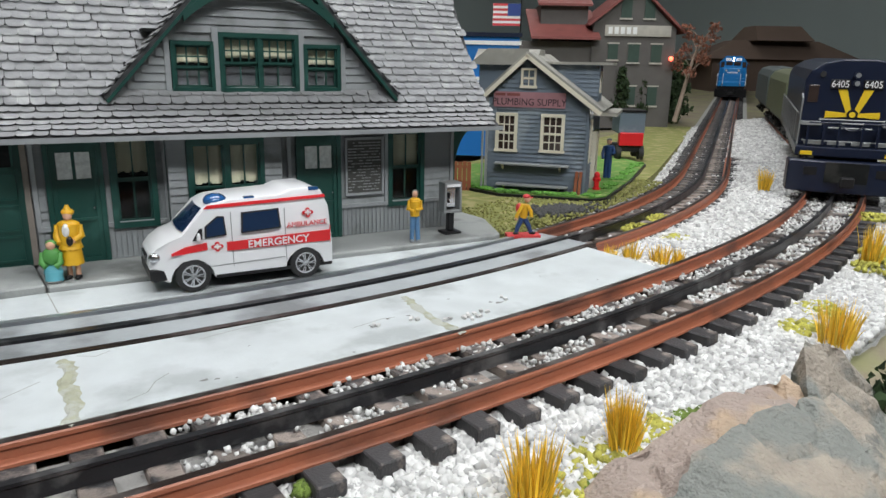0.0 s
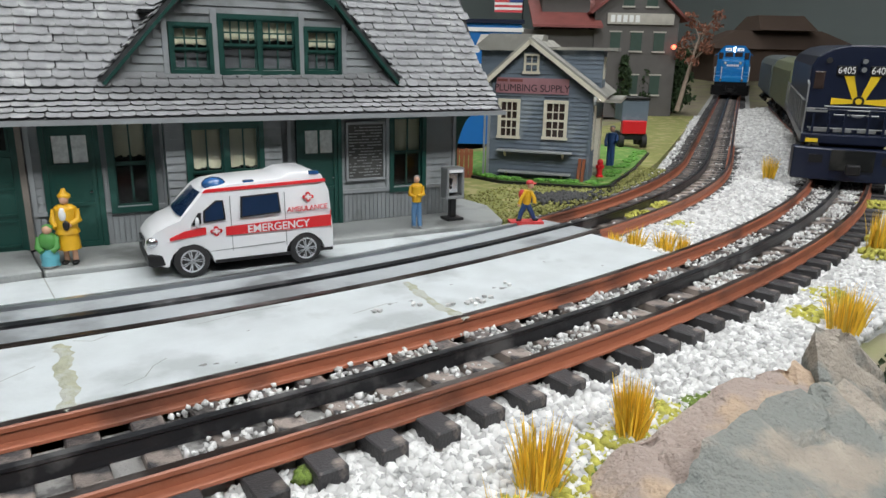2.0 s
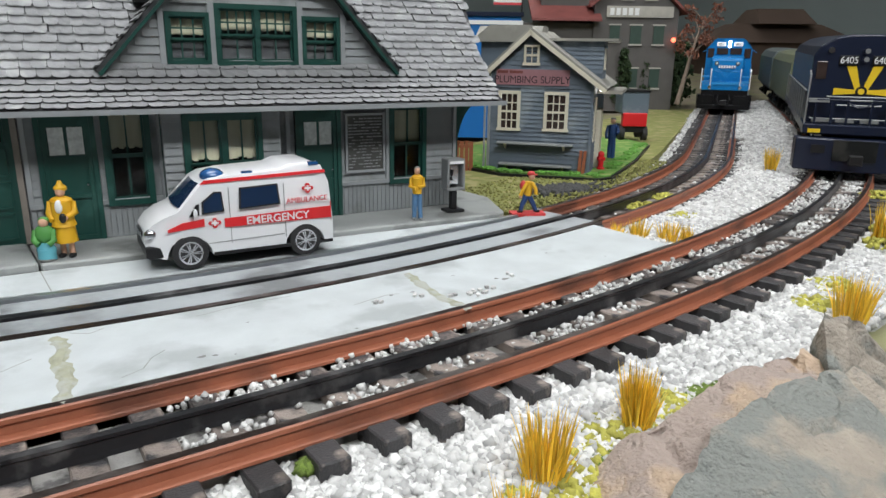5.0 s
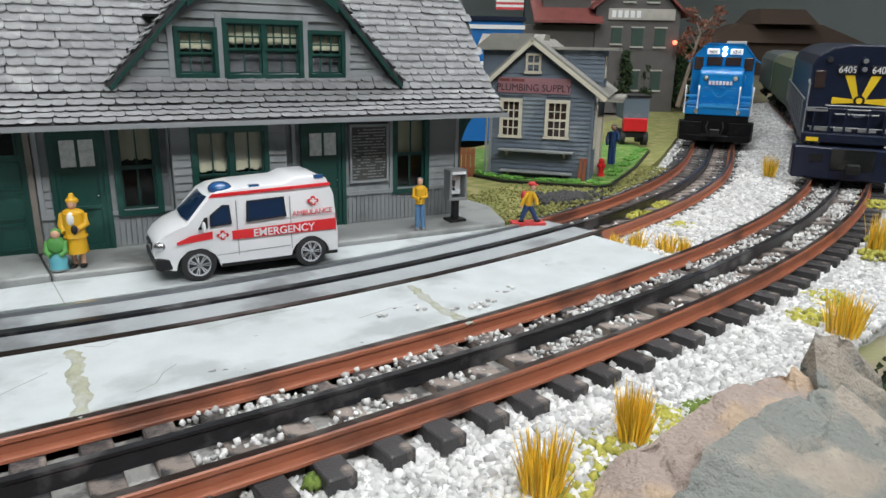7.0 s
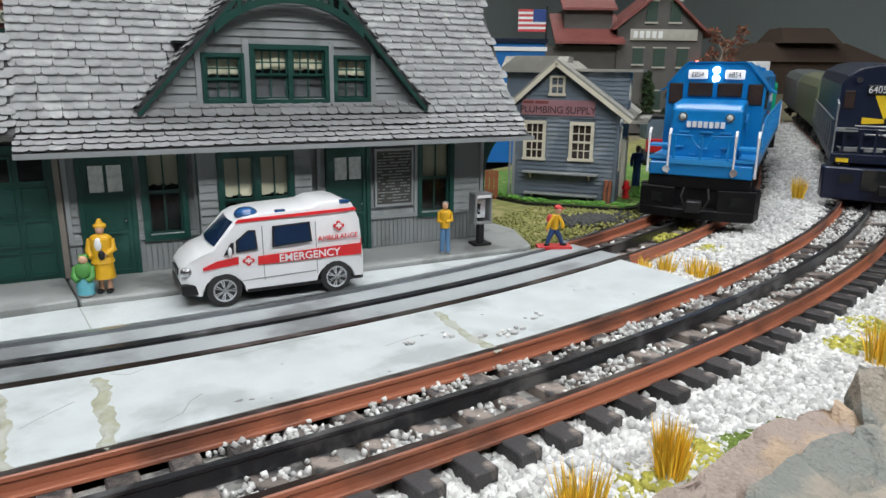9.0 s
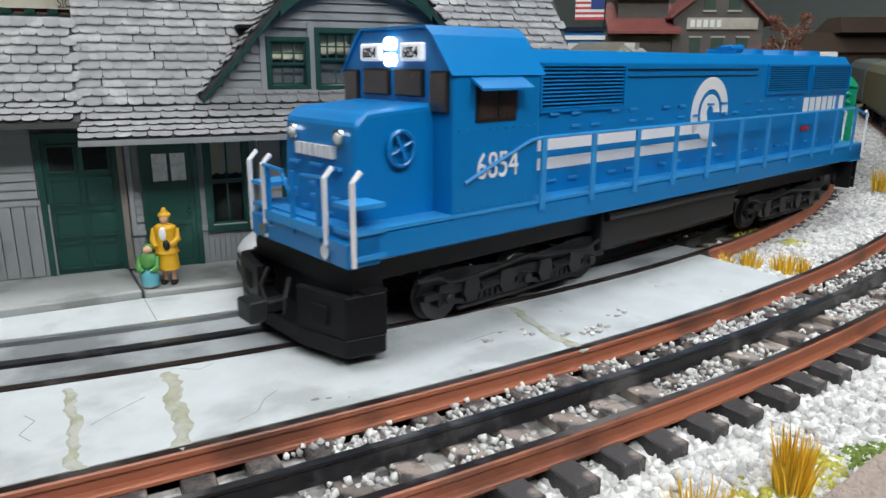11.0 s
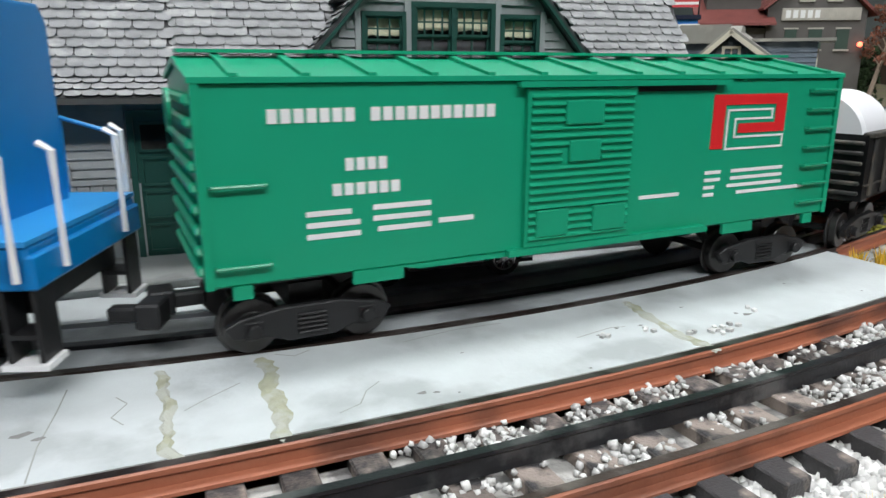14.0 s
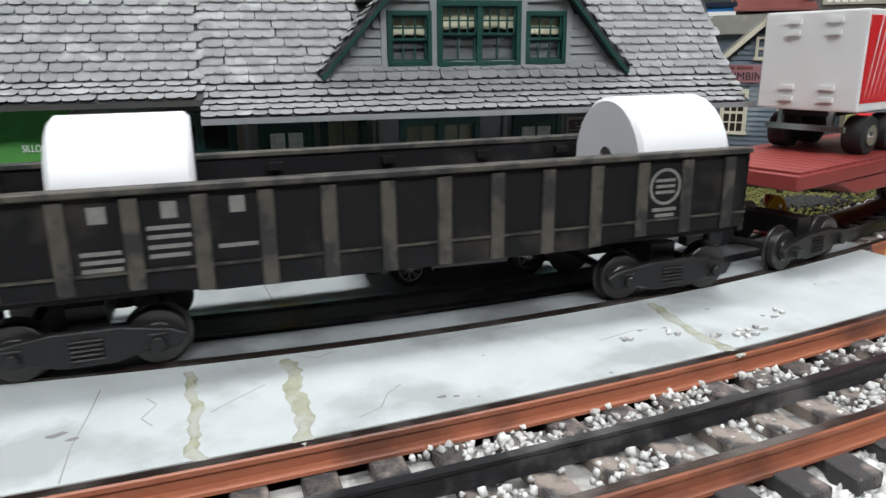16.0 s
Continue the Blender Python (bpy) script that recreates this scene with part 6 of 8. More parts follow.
def navy_locomotive():
    c = root("diesel_locomotive", None, "dark navy diesel locomotive with yellow chevron, standing on its track", "locomotive")
    bm = bmesh.new()
    prism(bm, [(-29, 30), (29, 30), (29, 71), (26, 77), (18, 82), (9, 84), (-9, 84), (-18, 82), (-26, 77), (-29, 71)], "x", 14, 250)
    bevelled(bm, 1.2, 2)
    body = part("body", bm, NAVY, c)
    bm = bmesh.new()
    box(bm, 3, 300, -30, 30, 24, 30)
    bevelled(bm, 0.6, 1)
    part("frame", bm, NAVY, c)
    for y0, y1 in ((-14.6, -3.6), (3.6, 14.6)):
        bm = bmesh.new()
        box(bm, 12.6, 14.4, y0, y1, 65.5, 71.5)
        bevelled(bm, 0.5, 1)
        nb = part("number_board", bm, TRIMBLACK, body)
        lettering("digits", "6405", 4.2, pose(12.4 * MM, (y0 + y1) / 2 * MM, 66.8 * MM, 0, 0, -90), PRINTWHITE, nb, squash=0.85)
    for z in (69.2, 74.2):
        bm = bmesh.new()
        disc(bm, (13.2, 0, z), 2.3, "x", 2.4, 20)
        hl = part("headlight", bm, NAVY, body)
        bm = bmesh.new()
        disc(bm, (12.0, 0, z), 1.5, "x", 0.4, 16)
        part("lens", bm, PHONEGREY, hl)
    # yellow chevron
    for sy in (-1, 1):
        bm = bmesh.new()
        v = [(sy * 0.6, 51.5), (sy * 3.6, 51), (sy * 10.0, 65.4), (sy * 4.6, 65.4)]
        prism(bm, v, "x", 13.5, 14.2)
        part("chevron_arm", bm, YELLOW, body, "yellow chevron arm")
        bm = bmesh.new()
        prism(bm, [(sy * 2, 50.8), (sy * 15.2, 51.8), (sy * 15.2, 47.6), (sy * 2, 48.6)], "x", 13.45, 14.2)
        part("chevron_bar", bm, YELLOW, body)
    bm = bmesh.new()
    disc(bm, (13.5, 0, 50), 3.2, "x", 1.0, 24)
    em = part("round_emblem", bm, TRIMBLACK, body)
    bm = bmesh.new()
    disc(bm, (13.0, 0, 50), 1.8, "x", 0.6, 20)
    part("emblem_face", bm, YELLOW, em)
    for y0, y1 in ((-26.5, -20.5), (20.5, 26.5)):
        bm = bmesh.new()
        box(bm, 13.2, 14.4, y0, y1, 57, 68)
        bevelled(bm, 0.6, 2)
        part("window_pane", bm, DARKGLASS, body)
    for z, w in ((44.5, 7), (46.6, 18), (41.5, 12), (33.0, 26)):
        bm = bmesh.new()
        rod(bm, [(14, -w, z), (11, -w, z), (11, w, z), (14, w, z)], 0.55)
        part("grab_iron", bm, PHONEGREY, body)
    # four wide grey step plates across the front
    for k in range(4):
        bm = bmesh.new()
        box(bm, 6.4, 8.4, -25 + k * 13.5, -15 + k * 13.5, 31.2, 33.4)
        part("step_light", bm, PHONEGREY, c)
    for sy in (-1, 1):
        bm = bmesh.new()
        rod(bm, [(5, sy * 29.5, 24), (5, sy * 29.5, 60), (14, sy * 29.5, 62)], 0.7)
        part("grab_iron", bm, PHONEGREY, c)
        xs = [30 + 24 * i for i in range(11)]
        handrail(c, [(12, sy * 30.5, 50)] + [(x, sy * 30.5, 50) for x in xs], PHONEGREY, [(x, sy * 30.5, 30, 50) for x in xs])
    # end railing, walkway edge and steps before the face
    for y in (-24, -15, -6.5, 6.5, 15, 24):
        bm = bmesh.new()
        box(bm, 4.4, 5.4, y - 0.7, y + 0.7, 24, 45)
        part("stanchion", bm, NAVY, c)
    bm = bmesh.new()
    rod(bm, [(4.6, -24, 45), (4.6, -6.5, 45)], 0.6)
    rod(bm, [(4.6, 6.5, 45), (4.6, 24, 45)], 0.6)
    rod(bm, [(4.2, -6.5 + 13 * i / 8, 44 - 3.4 * (1 - ((i - 4) / 4) ** 2)) for i in range(9)], 0.45)
    part("handrail", bm, NAVY, c)
    for y0, y1 in ((-28.5, -17), (17, 28.5)):
        bm = bmesh.new()
        box(bm, 4.2, 12, y0, y1, 43.4, 45.4)
        part("walkway_edge", bm, PHONEGREY, c)
        for k in range(3):
            bm = bmesh.new()
            box(bm, 2, 9, y0 + 1, y1 - 1, 8 + k * 5.6, 9 + k * 5.6)
            part("step", bm, TRIMBLACK, c)
    for y in (-19.5, 19.5):
        bm = bmesh.new()
        disc(bm, (13.4, y, 74.6), 1.8, "x", 1.8, 16)
        part("class_lamp", bm, CHROME, body)
    for y0, y1 in ((-27, -20), (20, 27)):
        bm = bmesh.new()
        box(bm, 2.2, 3.6, y0, y1, 24.8, 27.2)
        part("yellow_marker", bm, YELLOW, c)
    bm = bmesh.new()
    prism(bm, [(10, -34), (-1, -33), (-4, -12), (-4, 12), (-1, 33), (10, 34)], "z", 2, 22)
    bevelled(bm, 0.8, 1)
    pilot = part("pilot", bm, NAVY, c)
    # near-black block painted as a shaded recess; it stands slightly proud
    bm = bmesh.new()
    box(bm, -5, 0, -12, 12, 9, 21.5)
    part("pilot_recess", bm, SHADEBLACK, pilot)
    for y in (-20, 20):
        bm = bmesh.new()
        box(bm, -3.4, -1.6, y - 4, y + 4, 13, 18)
        part("pilot_step", bm, TRIMBLACK, pilot)
    coupler(c, -1, -1)
    bm = bmesh.new()
    box(bm, 12, 290, -18, 18, 16, 24)
    part("underframe", bm, TRIMBLACK, c)
    for x in (58, 250):
        truck(c, x, (-30, 0, 30), r=7.4)
    return c


def coach(material, label):
    c = root("coach", None, label, "coach", "cars behind the navy locomotive")
    bm = bmesh.new()
    prism(bm, [(-25, 20), (25, 20), (25, 58), (20, 66), (10, 69.5), (-10, 69.5), (-20, 66), (-25, 58)], "x", -105, 105)
    bevelled(bm, 0.8, 1)
    body = part("body", bm, material, c)
    for k in range(9):
        bm = bmesh.new()
        box(bm, -92 + k * 21, -80 + k * 21, -25.5, -24.8, 44, 53)
        part("window_pane", bm, DARKGLASS, body)
    bm = bmesh.new()
    box(bm, -106, -104.5, -6, 6, 22, 54)
    part("end_door", bm, TRIMBLACK, body)
    bm = bmesh.new()
    box(bm, -100, 100, -20, 20, 15, 20)
    part("underframe", bm, TRIMBLACK, c)
    for x in (-78, 78):
        truck(c, x, (-15, 15))
    return c


DARKGLASS = shade("dark_cab_glass", (0.045, 0.03, 0.026), 0.12, vary=0.6, size=8, bump=0.0, coat=0.6)


# ---- ambulance ----
def ambulance():
    a = root("toy_ambulance", at(91.3 + 1.6, 232.4 + 13.0, 0.05, -6.8), "white die-cast toy ambulance van with red stripes and blue beacons", "ambulance")
    W = 13.2

    def narrow(z):
        """How far the flanks lean in towards the roof."""
        return 1 - 0.009 * max(0, z - 20) - 0.02 * max(0, z - 31.2)

    def arch(cx, r, n=9):
        return [(cx + r * math.cos(math.pi * i / n), 4.4 + r * math.sin(math.pi * i / n)) for i in range(n + 1)]
    ox = -19.45
    out = [(-13.0, 8.2), (-13.6, 10.4), (-13.0, 14.0), (-10.8, 16.6), (-7.0, 18.9), (-2.8, 20.6), (5.0, 29.4), (8, 31.0), (14, 31.9), (31, 32.8), (34.5, 34.4), (42.5, 34.6), (46.2, 33.2), (48.4, 27.2), (49.4, 13.2), (49.4, 4.6)]
    out += arch(38.9, 7.0) + arch(0, 7.0) + [(-8, 4.4), (-12.6, 5.4)]
    bm = bmesh.new()
    prism(bm, [(x + ox, z) for x, z in out], "y", -W, W)
    for v in bm.verts:
        v.co.y *= narrow(v.co.z)
        if v.co.x < ox - 2:
            v.co.y *= 0.96
        if v.co.x < ox - 9:
            v.co.y *= 0.90
        if v.co.x < ox - 12:
            v.co.y *= 0.86
    bevelled(bm, 0.7, 2, 30)
    body = part("body", bm, WHITE, a, smooth=True)

    def lean(z):
        return -W * narrow(z) - 0.06

    def low(z):
        return z if z < 12 else 12 + (z - 12) * 0.87

    def decal(name, poly, material, parent, t=0.12, label=""):
        poly = [(min(x, 48.6), low(z)) for x, z in poly]
        bm = bmesh.new()
        fr, bk = [bm.verts.new((x + ox, lean(z) - t, z)) for x, z in poly], [bm.verts.new((x + ox, lean(z) + 0.3, z)) for x, z in poly]
        bm.faces.new(fr), bm.faces.new(bk[::-1])
        for i in range(len(poly)):
            bm.faces.new((fr[i], fr[(i + 1) % len(poly)], bk[(i + 1) % len(poly)], bk[i]))
        return part(name, bm, material, parent, label)
    decal("red_band", [(11.5, 14.2), (49.5, 14.0), (49.2, 19), (11.5, 17.8)], RED, body)
    decal("red_band", [(-6.5, 14.2), (5, 15.4), (5, 18.4), (-2, 17.4), (-6.5, 15.2)], RED, body)
    decal("roof_stripe", [(4.6, 32.0), (47.4, 33.4), (47.0, 34.6), (6.0, 33.4)], RED, body)
    decal("tail_lamp", [(48.6, 12.5), (49.8, 12.5), (49.6, 21), (48.4, 21)], RED, body)
    w = decal("front_side_window", [(4.4, 20.2), (11.6, 20.8), (11.2, 28.6), (8.8, 28.8), (4.6, 25)], TRIMBLACK, body)
    decal("pane", [(5.0, 20.8), (11.0, 21.4), (10.7, 28.0), (9.0, 28.2), (5.2, 24.8)], BLUEGLASS, w, 0.2)
    decal("quarter_window", [(0.4, 19.6), (3.6, 20.0), (3.8, 24.4), (2.8, 24.2)], TRIMBLACK, body)
    w = decal("rear_side_window", [(16.5, 21.0), (30.5, 21.8), (30.0, 30.2), (17.0, 29.6)], TRIMBLACK, body)
    decal("pane", [(17.1, 21.6), (29.9, 22.4), (29.4, 29.6), (17.6, 29.0)], BLUEGLASS, w, 0.2)
    lettering("emergency_letters", "EMERGENCY", 2.8, pose((29.5 + ox) * MM, (lean(16) - 0.2) * MM, 14.3 * MM, 0, -0.5, 0), PRINTWHITE, body, squash=0.98, bold=0.05)
    lettering("ambulance_letters", "AMBULANCE", 1.9, pose((40.0 + ox) * MM, (lean(22) - 0.12) * MM, 20.4 * MM, 0, -1, 0), RED, body, squash=0.95)
    for cx, cz, s in ((40.5, 27.3, 1.0), (8.3, 16.4, 1.0)):
        for dx, dz in ((0, 1.25), (0, -1.25), (1.25, 0), (-1.25, 0)):
            decal("cross_leaf", [(cx + dx + 0.85 * math.cos(q * math.pi / 3), cz + dz + 0.85 * math.sin(q * math.pi / 3)) for q in range(6)], RED, body)
        decal("cross_core", [(cx - 0.35, cz - 1.2), (cx + 0.35, cz - 1.2), (cx + 0.35, cz + 1.2), (cx - 0.35, cz + 1.2)], PRINTWHITE, body, 0.2)
        decal("cross_core", [(cx - 1.2, cz - 0.35), (cx + 1.2, cz - 0.35), (cx + 1.2, cz + 0.35), (cx - 1.2, cz + 0.35)], PRINTWHITE, body, 0.22)
    for x in (13.4, 32.0):
        decal("door_gap", [(x, 8), (x + 0.18, 8), (x + 0.18, 30), (x, 30)], PHONEGREY, body, 0.03)
    decal("door_gap", [(6, 8.6), (31.5, 9.2), (31.5, 9.4), (6, 8.8)], PHONEGREY, body, 0.03)
    # windscreen
    bm = bmesh.new()
    cols = [(-1, 0.7), (-0.6, 0.25), (0, 0.0), (0.6, 0.25), (1, 0.7)]
    low_edge = [bm.verts.new((-2.9 + back + ox, k * W * 0.78, 21.5)) for k, back in cols]
    top_edge = [bm.verts.new((4.1 + back + ox, k * W * 0.62, 29.2)) for k, back in cols]
    low_back = [bm.verts.new((-1.6 + back + ox, k * W * 0.78, 20.6)) for k, back in cols]
    top_back = [bm.verts.new((5.4 + back + ox, k * W * 0.62, 28.4)) for k, back in cols]
    for k in range(4):
        bm.faces.new((low_edge[k], low_edge[k + 1], top_edge[k + 1], top_edge[k]))
        bm.faces.new((low_back[k], top_back[k], top_back[k + 1], low_back[k + 1]))
        bm.faces.new((low_edge[k], low_back[k], low_back[k + 1], low_edge[k + 1]))
        bm.faces.new((top_edge[k], top_edge[k + 1], top_back[k + 1], top_back[k]))
    for k in (0, 4):
        bm.faces.new((low_edge[k], top_edge[k], top_back[k], low_back[k]))
    part("windscreen", bm, BLUEGLASS, body)
    # black bumper and lamps
    bm = bmesh.new()
    prism(bm, [(-13.4 + ox, 5.4), (-13.5 + ox, 8.6), (-12.4 + ox, 9.2), (-8.4 + ox, 8.6), (-7.4 + ox, 5), (-12 + ox, 4.6)], "y", -W * 0.9, W * 0.9)
    bevelled(bm, 0.6, 2)
    part("front_bumper", bm, TRIMBLACK, a)
    bm = bmesh.new()
    ball(bm, (-11.6 + ox, -W * 0.83, 13.4), (1.9, 1.3, 1.8), 12, 8)
    part("headlight", bm, CHROME, a)
    bm = bmesh.new()
    box(bm, -13.6 + ox, -12.6 + ox, -5.4, 5.4, 10.6, 13.4)
    part("grille", bm, TRIMBLACK, a)
    for k in range(3):
        bm = bmesh.new()
        box(bm, -13.9 + ox, -13.5 + ox, -5.0, 5.0, 11 + k * 0.9, 11.4 + k * 0.9)
        part("grille_bar", bm, CHROME, a)
    bm = bmesh.new()
    box(bm, 7.4 + ox, 49 + ox, -W - 0.15, W + 0.15, 4.2, 5.4)
    part("sill", bm, TRIMBLACK, a)
    bm = bmesh.new()
    ball(bm, (2.2 + ox, -W - 1.2, 19.8), (0.7, 1.0, 1.9), 10, 6)
    part("wing_mirror", bm, WHITE, a)
    for x, z in ((6.4, 30.8), (18.5, 32.0), (41.5, 33.9)):
        bm = bmesh.new()
        if x == 6.4:
            ball(bm, (x + ox + 3.4, -W * 0.44, z + 0.4), (4.0, 4.2, 2.6), 18, 12)
        else:
            box(bm, x + ox, x + 3.6 + ox, -W * 0.86, -W * 0.7, z - 0.6, z + 0.7)
            bevelled(bm, 0.3, 2)
        part("beacon", bm, BEACON, a, "blue beacon", smooth=True)
    for x in (0, 38.9):
        for sy in (-1, 1):
            bm = bmesh.new()
            disc(bm, (x + ox, sy * (W - 1.8), 5.75), 5.75, "y", 4.4, 36)
            bevelled(bm, 0.7, 2, 50)
            w = part("wheel", bm, RUBBER, a, "black tyre", smooth=True)
            bm = bmesh.new()
            yy = sy * (W + 0.5)
            n = 30
            for i in range(n):
                p, q = 2 * math.pi * i / n, 2 * math.pi * (i + 1) / n
                prism(bm, [(x + ox + r * math.cos(t), 5.75 + r * math.sin(t)) for r, t in ((3.3, p), (3.9, p), (3.9, q), (3.3, q))], "y", *sorted((yy, yy - sy * 0.7)))
            rim = part("rim", bm, CHROME, w)
            for i in range(7):
                bm = bmesh.new()
                t = 2 * math.pi * i / 7
                for d in (-0.13, 0.13):
                    p0, p1 = (x + ox + 0.8 * math.cos(t + d), 5.75 + 0.8 * math.sin(t + d)), (x + ox + 3.4 * math.cos(t + d), 5.75 + 3.4 * math.sin(t + d))
                    e = (-math.sin(t) * 0.22, math.cos(t) * 0.22)
                    prism(bm, [(p0[0] - e[0], p0[1] - e[1]), (p1[0] - e[0], p1[1] - e[1]), (p1[0] + e[0], p1[1] + e[1]), (p0[0] + e[0], p0[1] + e[1])], "y", *sorted((yy + sy * 0.1, yy - sy * 0.5)))
                part("spoke", bm, CHROME, w)
            bm = bmesh.new()
            disc(bm, (x + ox, yy, 5.75), 1.0, "y", 0.7, 12)
            part("hub_cap", bm, CHROME, w)
    for ob in a.children_recursive:
        if not ob.name.startswith(("wheel", "rim", "spoke", "hub_cap")):
            ob.data.transform(Matrix.Diagonal((1, 1, 0.95, 1)))
    return a


# ---- painted figures, each one mesh ----
def figure(name, m, blobs, label, category="figurine"):
    """One mesh out of shapes (material, kind, numbers)."""
    mats, bm = [], bmesh.new()
    for material, kind, *n in blobs:
        k0 = len(bm.faces)
        if kind == "ball":
            ball(bm, n[:3], tuple(n[3:6]), 14, 10)
        elif kind == "limb":
            rod(bm, n[0], n[1], 10)
        elif kind == "cone":
            disc(bm, n[:3], n[3], "z", n[4], 16, n[5])
        elif kind == "box":
            box(bm, *n)
        if material not in mats:
            mats.append(material)
        bm.faces.ensure_lookup_table()
        for f in bm.faces[k0:]:
            f.material_index = mats.index(material)
    bmesh.ops.recalc_face_normals(bm, faces=bm.faces)
    me = bpy.data.meshes.new(name)
    bm.to_mesh(me)
    bm.free()
    me.transform(Matrix.Scale(MM, 4))
    for p in me.polygons:
        p.use_smooth = True
    me.set_sharp_from_angle(angle=radians(50))
    for q in mats:
        me.materials.append(q)
    ob = new(name, me)
    ob.matrix_world = m
    return tagged(ob, label, category)


def figures():
    figure("woman_figurine", at(40.5, 266.0, 2.0, -28), [
        (SKIN, "limb", [(-1.3, 0, 1), (-1.3, 0, 7)], 0.9), (SKIN, "limb", [(1.5, 0, 1), (1.5, 0, 7)], 0.9),
        (TRIMBLACK, "ball", -1.5, -0.8, 0.8, 1.1, 2.0, 0.8), (TRIMBLACK, "ball", 1.7, -0.8, 0.8, 1.1, 2.0, 0.8),
        (COATYELLOW, "cone", 0, 0, 8.4, 3.7, 6.0, 3.1), (COATYELLOW, "cone", 0, 0, 15.2, 3.3, 8.2, 3.3), (COATYELLOW, "ball", 0, 0, 19.2, 3.7, 2.3, 1.7),
        (COATYELLOW, "limb", [(-3.4, 0, 19), (-4.1, -0.6, 15), (-2.6, -2.4, 13)], [1.1, 1.2, 1.0]), (COATYELLOW, "limb", [(3.4, 0, 19), (4.1, -0.6, 15.5), (2.2, -2.6, 14.2)], [1.1, 1.2, 1.0]),
        (PRINTWHITE, "ball", 0, -2.75, 17.6, 1.3, 1.0, 2.4), (COATYELLOW, "cone", 0, 0, 11.8, 3.9, 1.6, 3.3), (TRIMBLACK, "ball", 1.2, -3.9, 14.2, 1.1, 0.9, 1.7), (SKIN, "ball", 1.8, -2.9, 14.0, 0.8, 0.8, 0.7),
        (SKIN, "ball", 0, -0.2, 22.3, 1.5, 1.6, 1.8), (COATYELLOW, "ball", 0, 0.4, 23.4, 2.1, 2.0, 1.3), (COATYELLOW, "cone", 0, 0.2, 24.8, 1.5, 2.2, 0.6)],
        "painted figurine in yellow coat and hat, carrying a parcel")
    figure("child_figurine", at(34.2, 265.0, 2.0, -25), [
        (TEAL, "ball", 0, 0, 3.6, 3.0, 2.4, 2.8), (TEAL, "cone", 0, 0, 2.2, 2.9, 3.6, 2.6), (STAIN, "ball", 0, -0.6, 0.6, 2.8, 2.6, 0.7), (LEAFGREEN, "ball", 0, 0, 9.0, 3.1, 2.3, 3.2),
        (LEAFGREEN, "limb", [(-2.5, 0, 10.4), (-3.0, -1.2, 7), (-1.5, -2, 5.8)], 1.0), (LEAFGREEN, "limb", [(2.5, 0, 10.4), (3.0, -1.2, 7), (1.5, -2, 5.8)], 1.0),
        (SKIN, "ball", 0.2, -0.4, 12.9, 1.5, 1.5, 1.5), (LEAFGREEN, "ball", 0.2, 0.3, 13.6, 1.7, 1.6, 1.1)],
        "painted child figurine in a green jacket and teal trousers, seated")
    figure("man_figurine", at(169.9, 247.4, 2.0, -35), [
        (JEANS, "limb", [(-1.2, -0.3, 0.8), (-1.1, 0, 6), (-0.8, 0, 11)], [0.9, 1.1, 1.3]), (JEANS, "limb", [(1.5, -0.6, 0.8), (1.1, 0, 6), (0.8, 0, 11)], [0.9, 1.1, 1.3]),
        (PHONEGREY, "ball", -1.3, -0.9, 0.6, 0.9, 1.7, 0.6), (PHONEGREY, "ball", 1.7, -1.2, 0.6, 0.9, 1.7, 0.6),
        (COATYELLOW, "cone", 0, 0, 14.6, 1.9, 6.6, 2.4), (COATYELLOW, "ball", 0, 0, 17.8, 2.6, 1.7, 1.6),
        (COATYELLOW, "limb", [(-2.3, 0, 18), (-2.9, -0.6, 14.4), (-0.4, -2.0, 13.6)], 0.85), (COATYELLOW, "limb", [(2.3, 0, 18), (2.9, -0.6, 14.6), (0.4, -2.2, 14.2)], 0.85),
        (SKIN, "ball", 0, -0.2, 20.7, 1.2, 1.3, 1.5), (STAIN, "ball", 0, 0.5, 21.4, 1.4, 1.2, 1.2)],
        "painted man figurine in yellow shirt and blue jeans")
    figure("boy_figurine", at(223.0, 237.0, -0.6, -30), [
        (CAPRED, "box", -7.5, 8, -3.4, 3.6, 0, 1.4),
        (COVERALL, "limb", [(-3.0, 0, 1.6), (-2.2, 0, 5), (-0.2, 0, 9.4)], [0.9, 1.1, 1.4]), (COVERALL, "limb", [(4.2, 0, 1.8), (2.6, -0.3, 5.4), (0.4, 0, 9.4)], [0.9, 1.1, 1.4]),
        (TRIMBLACK, "ball", -3.2, -0.6, 1.8, 1.4, 0.9, 0.7), (TRIMBLACK, "ball", 4.6, -0.4, 1.9, 1.5, 0.9, 0.7),
        (COATYELLOW, "limb", [(0.1, 0, 9), (0.3, 0, 12), (0.6, 0, 15.4)], [1.7, 2.0, 2.1]), (CAPRED, "ball", -2.0, 0.8, 13.4, 1.5, 1.7, 2.4),
        (COATYELLOW, "limb", [(-0.8, -1.6, 15), (-2.6, -2.4, 12.4), (-3.6, -2, 9.6)], 0.85), (SKIN, "ball", -3.7, -2, 9.0, 0.8, 0.8, 0.9), (COATYELLOW, "limb", [(1.6, -1.4, 15), (3.0, -2.4, 12.6), (3.4, -2.6, 10)], 0.85),
        (SKIN, "ball", 1.6, -0.3, 17.8, 1.5, 1.4, 1.6), (CAPRED, "ball", 1.3, 0, 19.0, 1.8, 1.7, 1.2), (CAPRED, "ball", 3.0, -0.3, 18.6, 1.3, 1.1, 0.35)],
        "painted boy figurine in red cap striding on a red base")
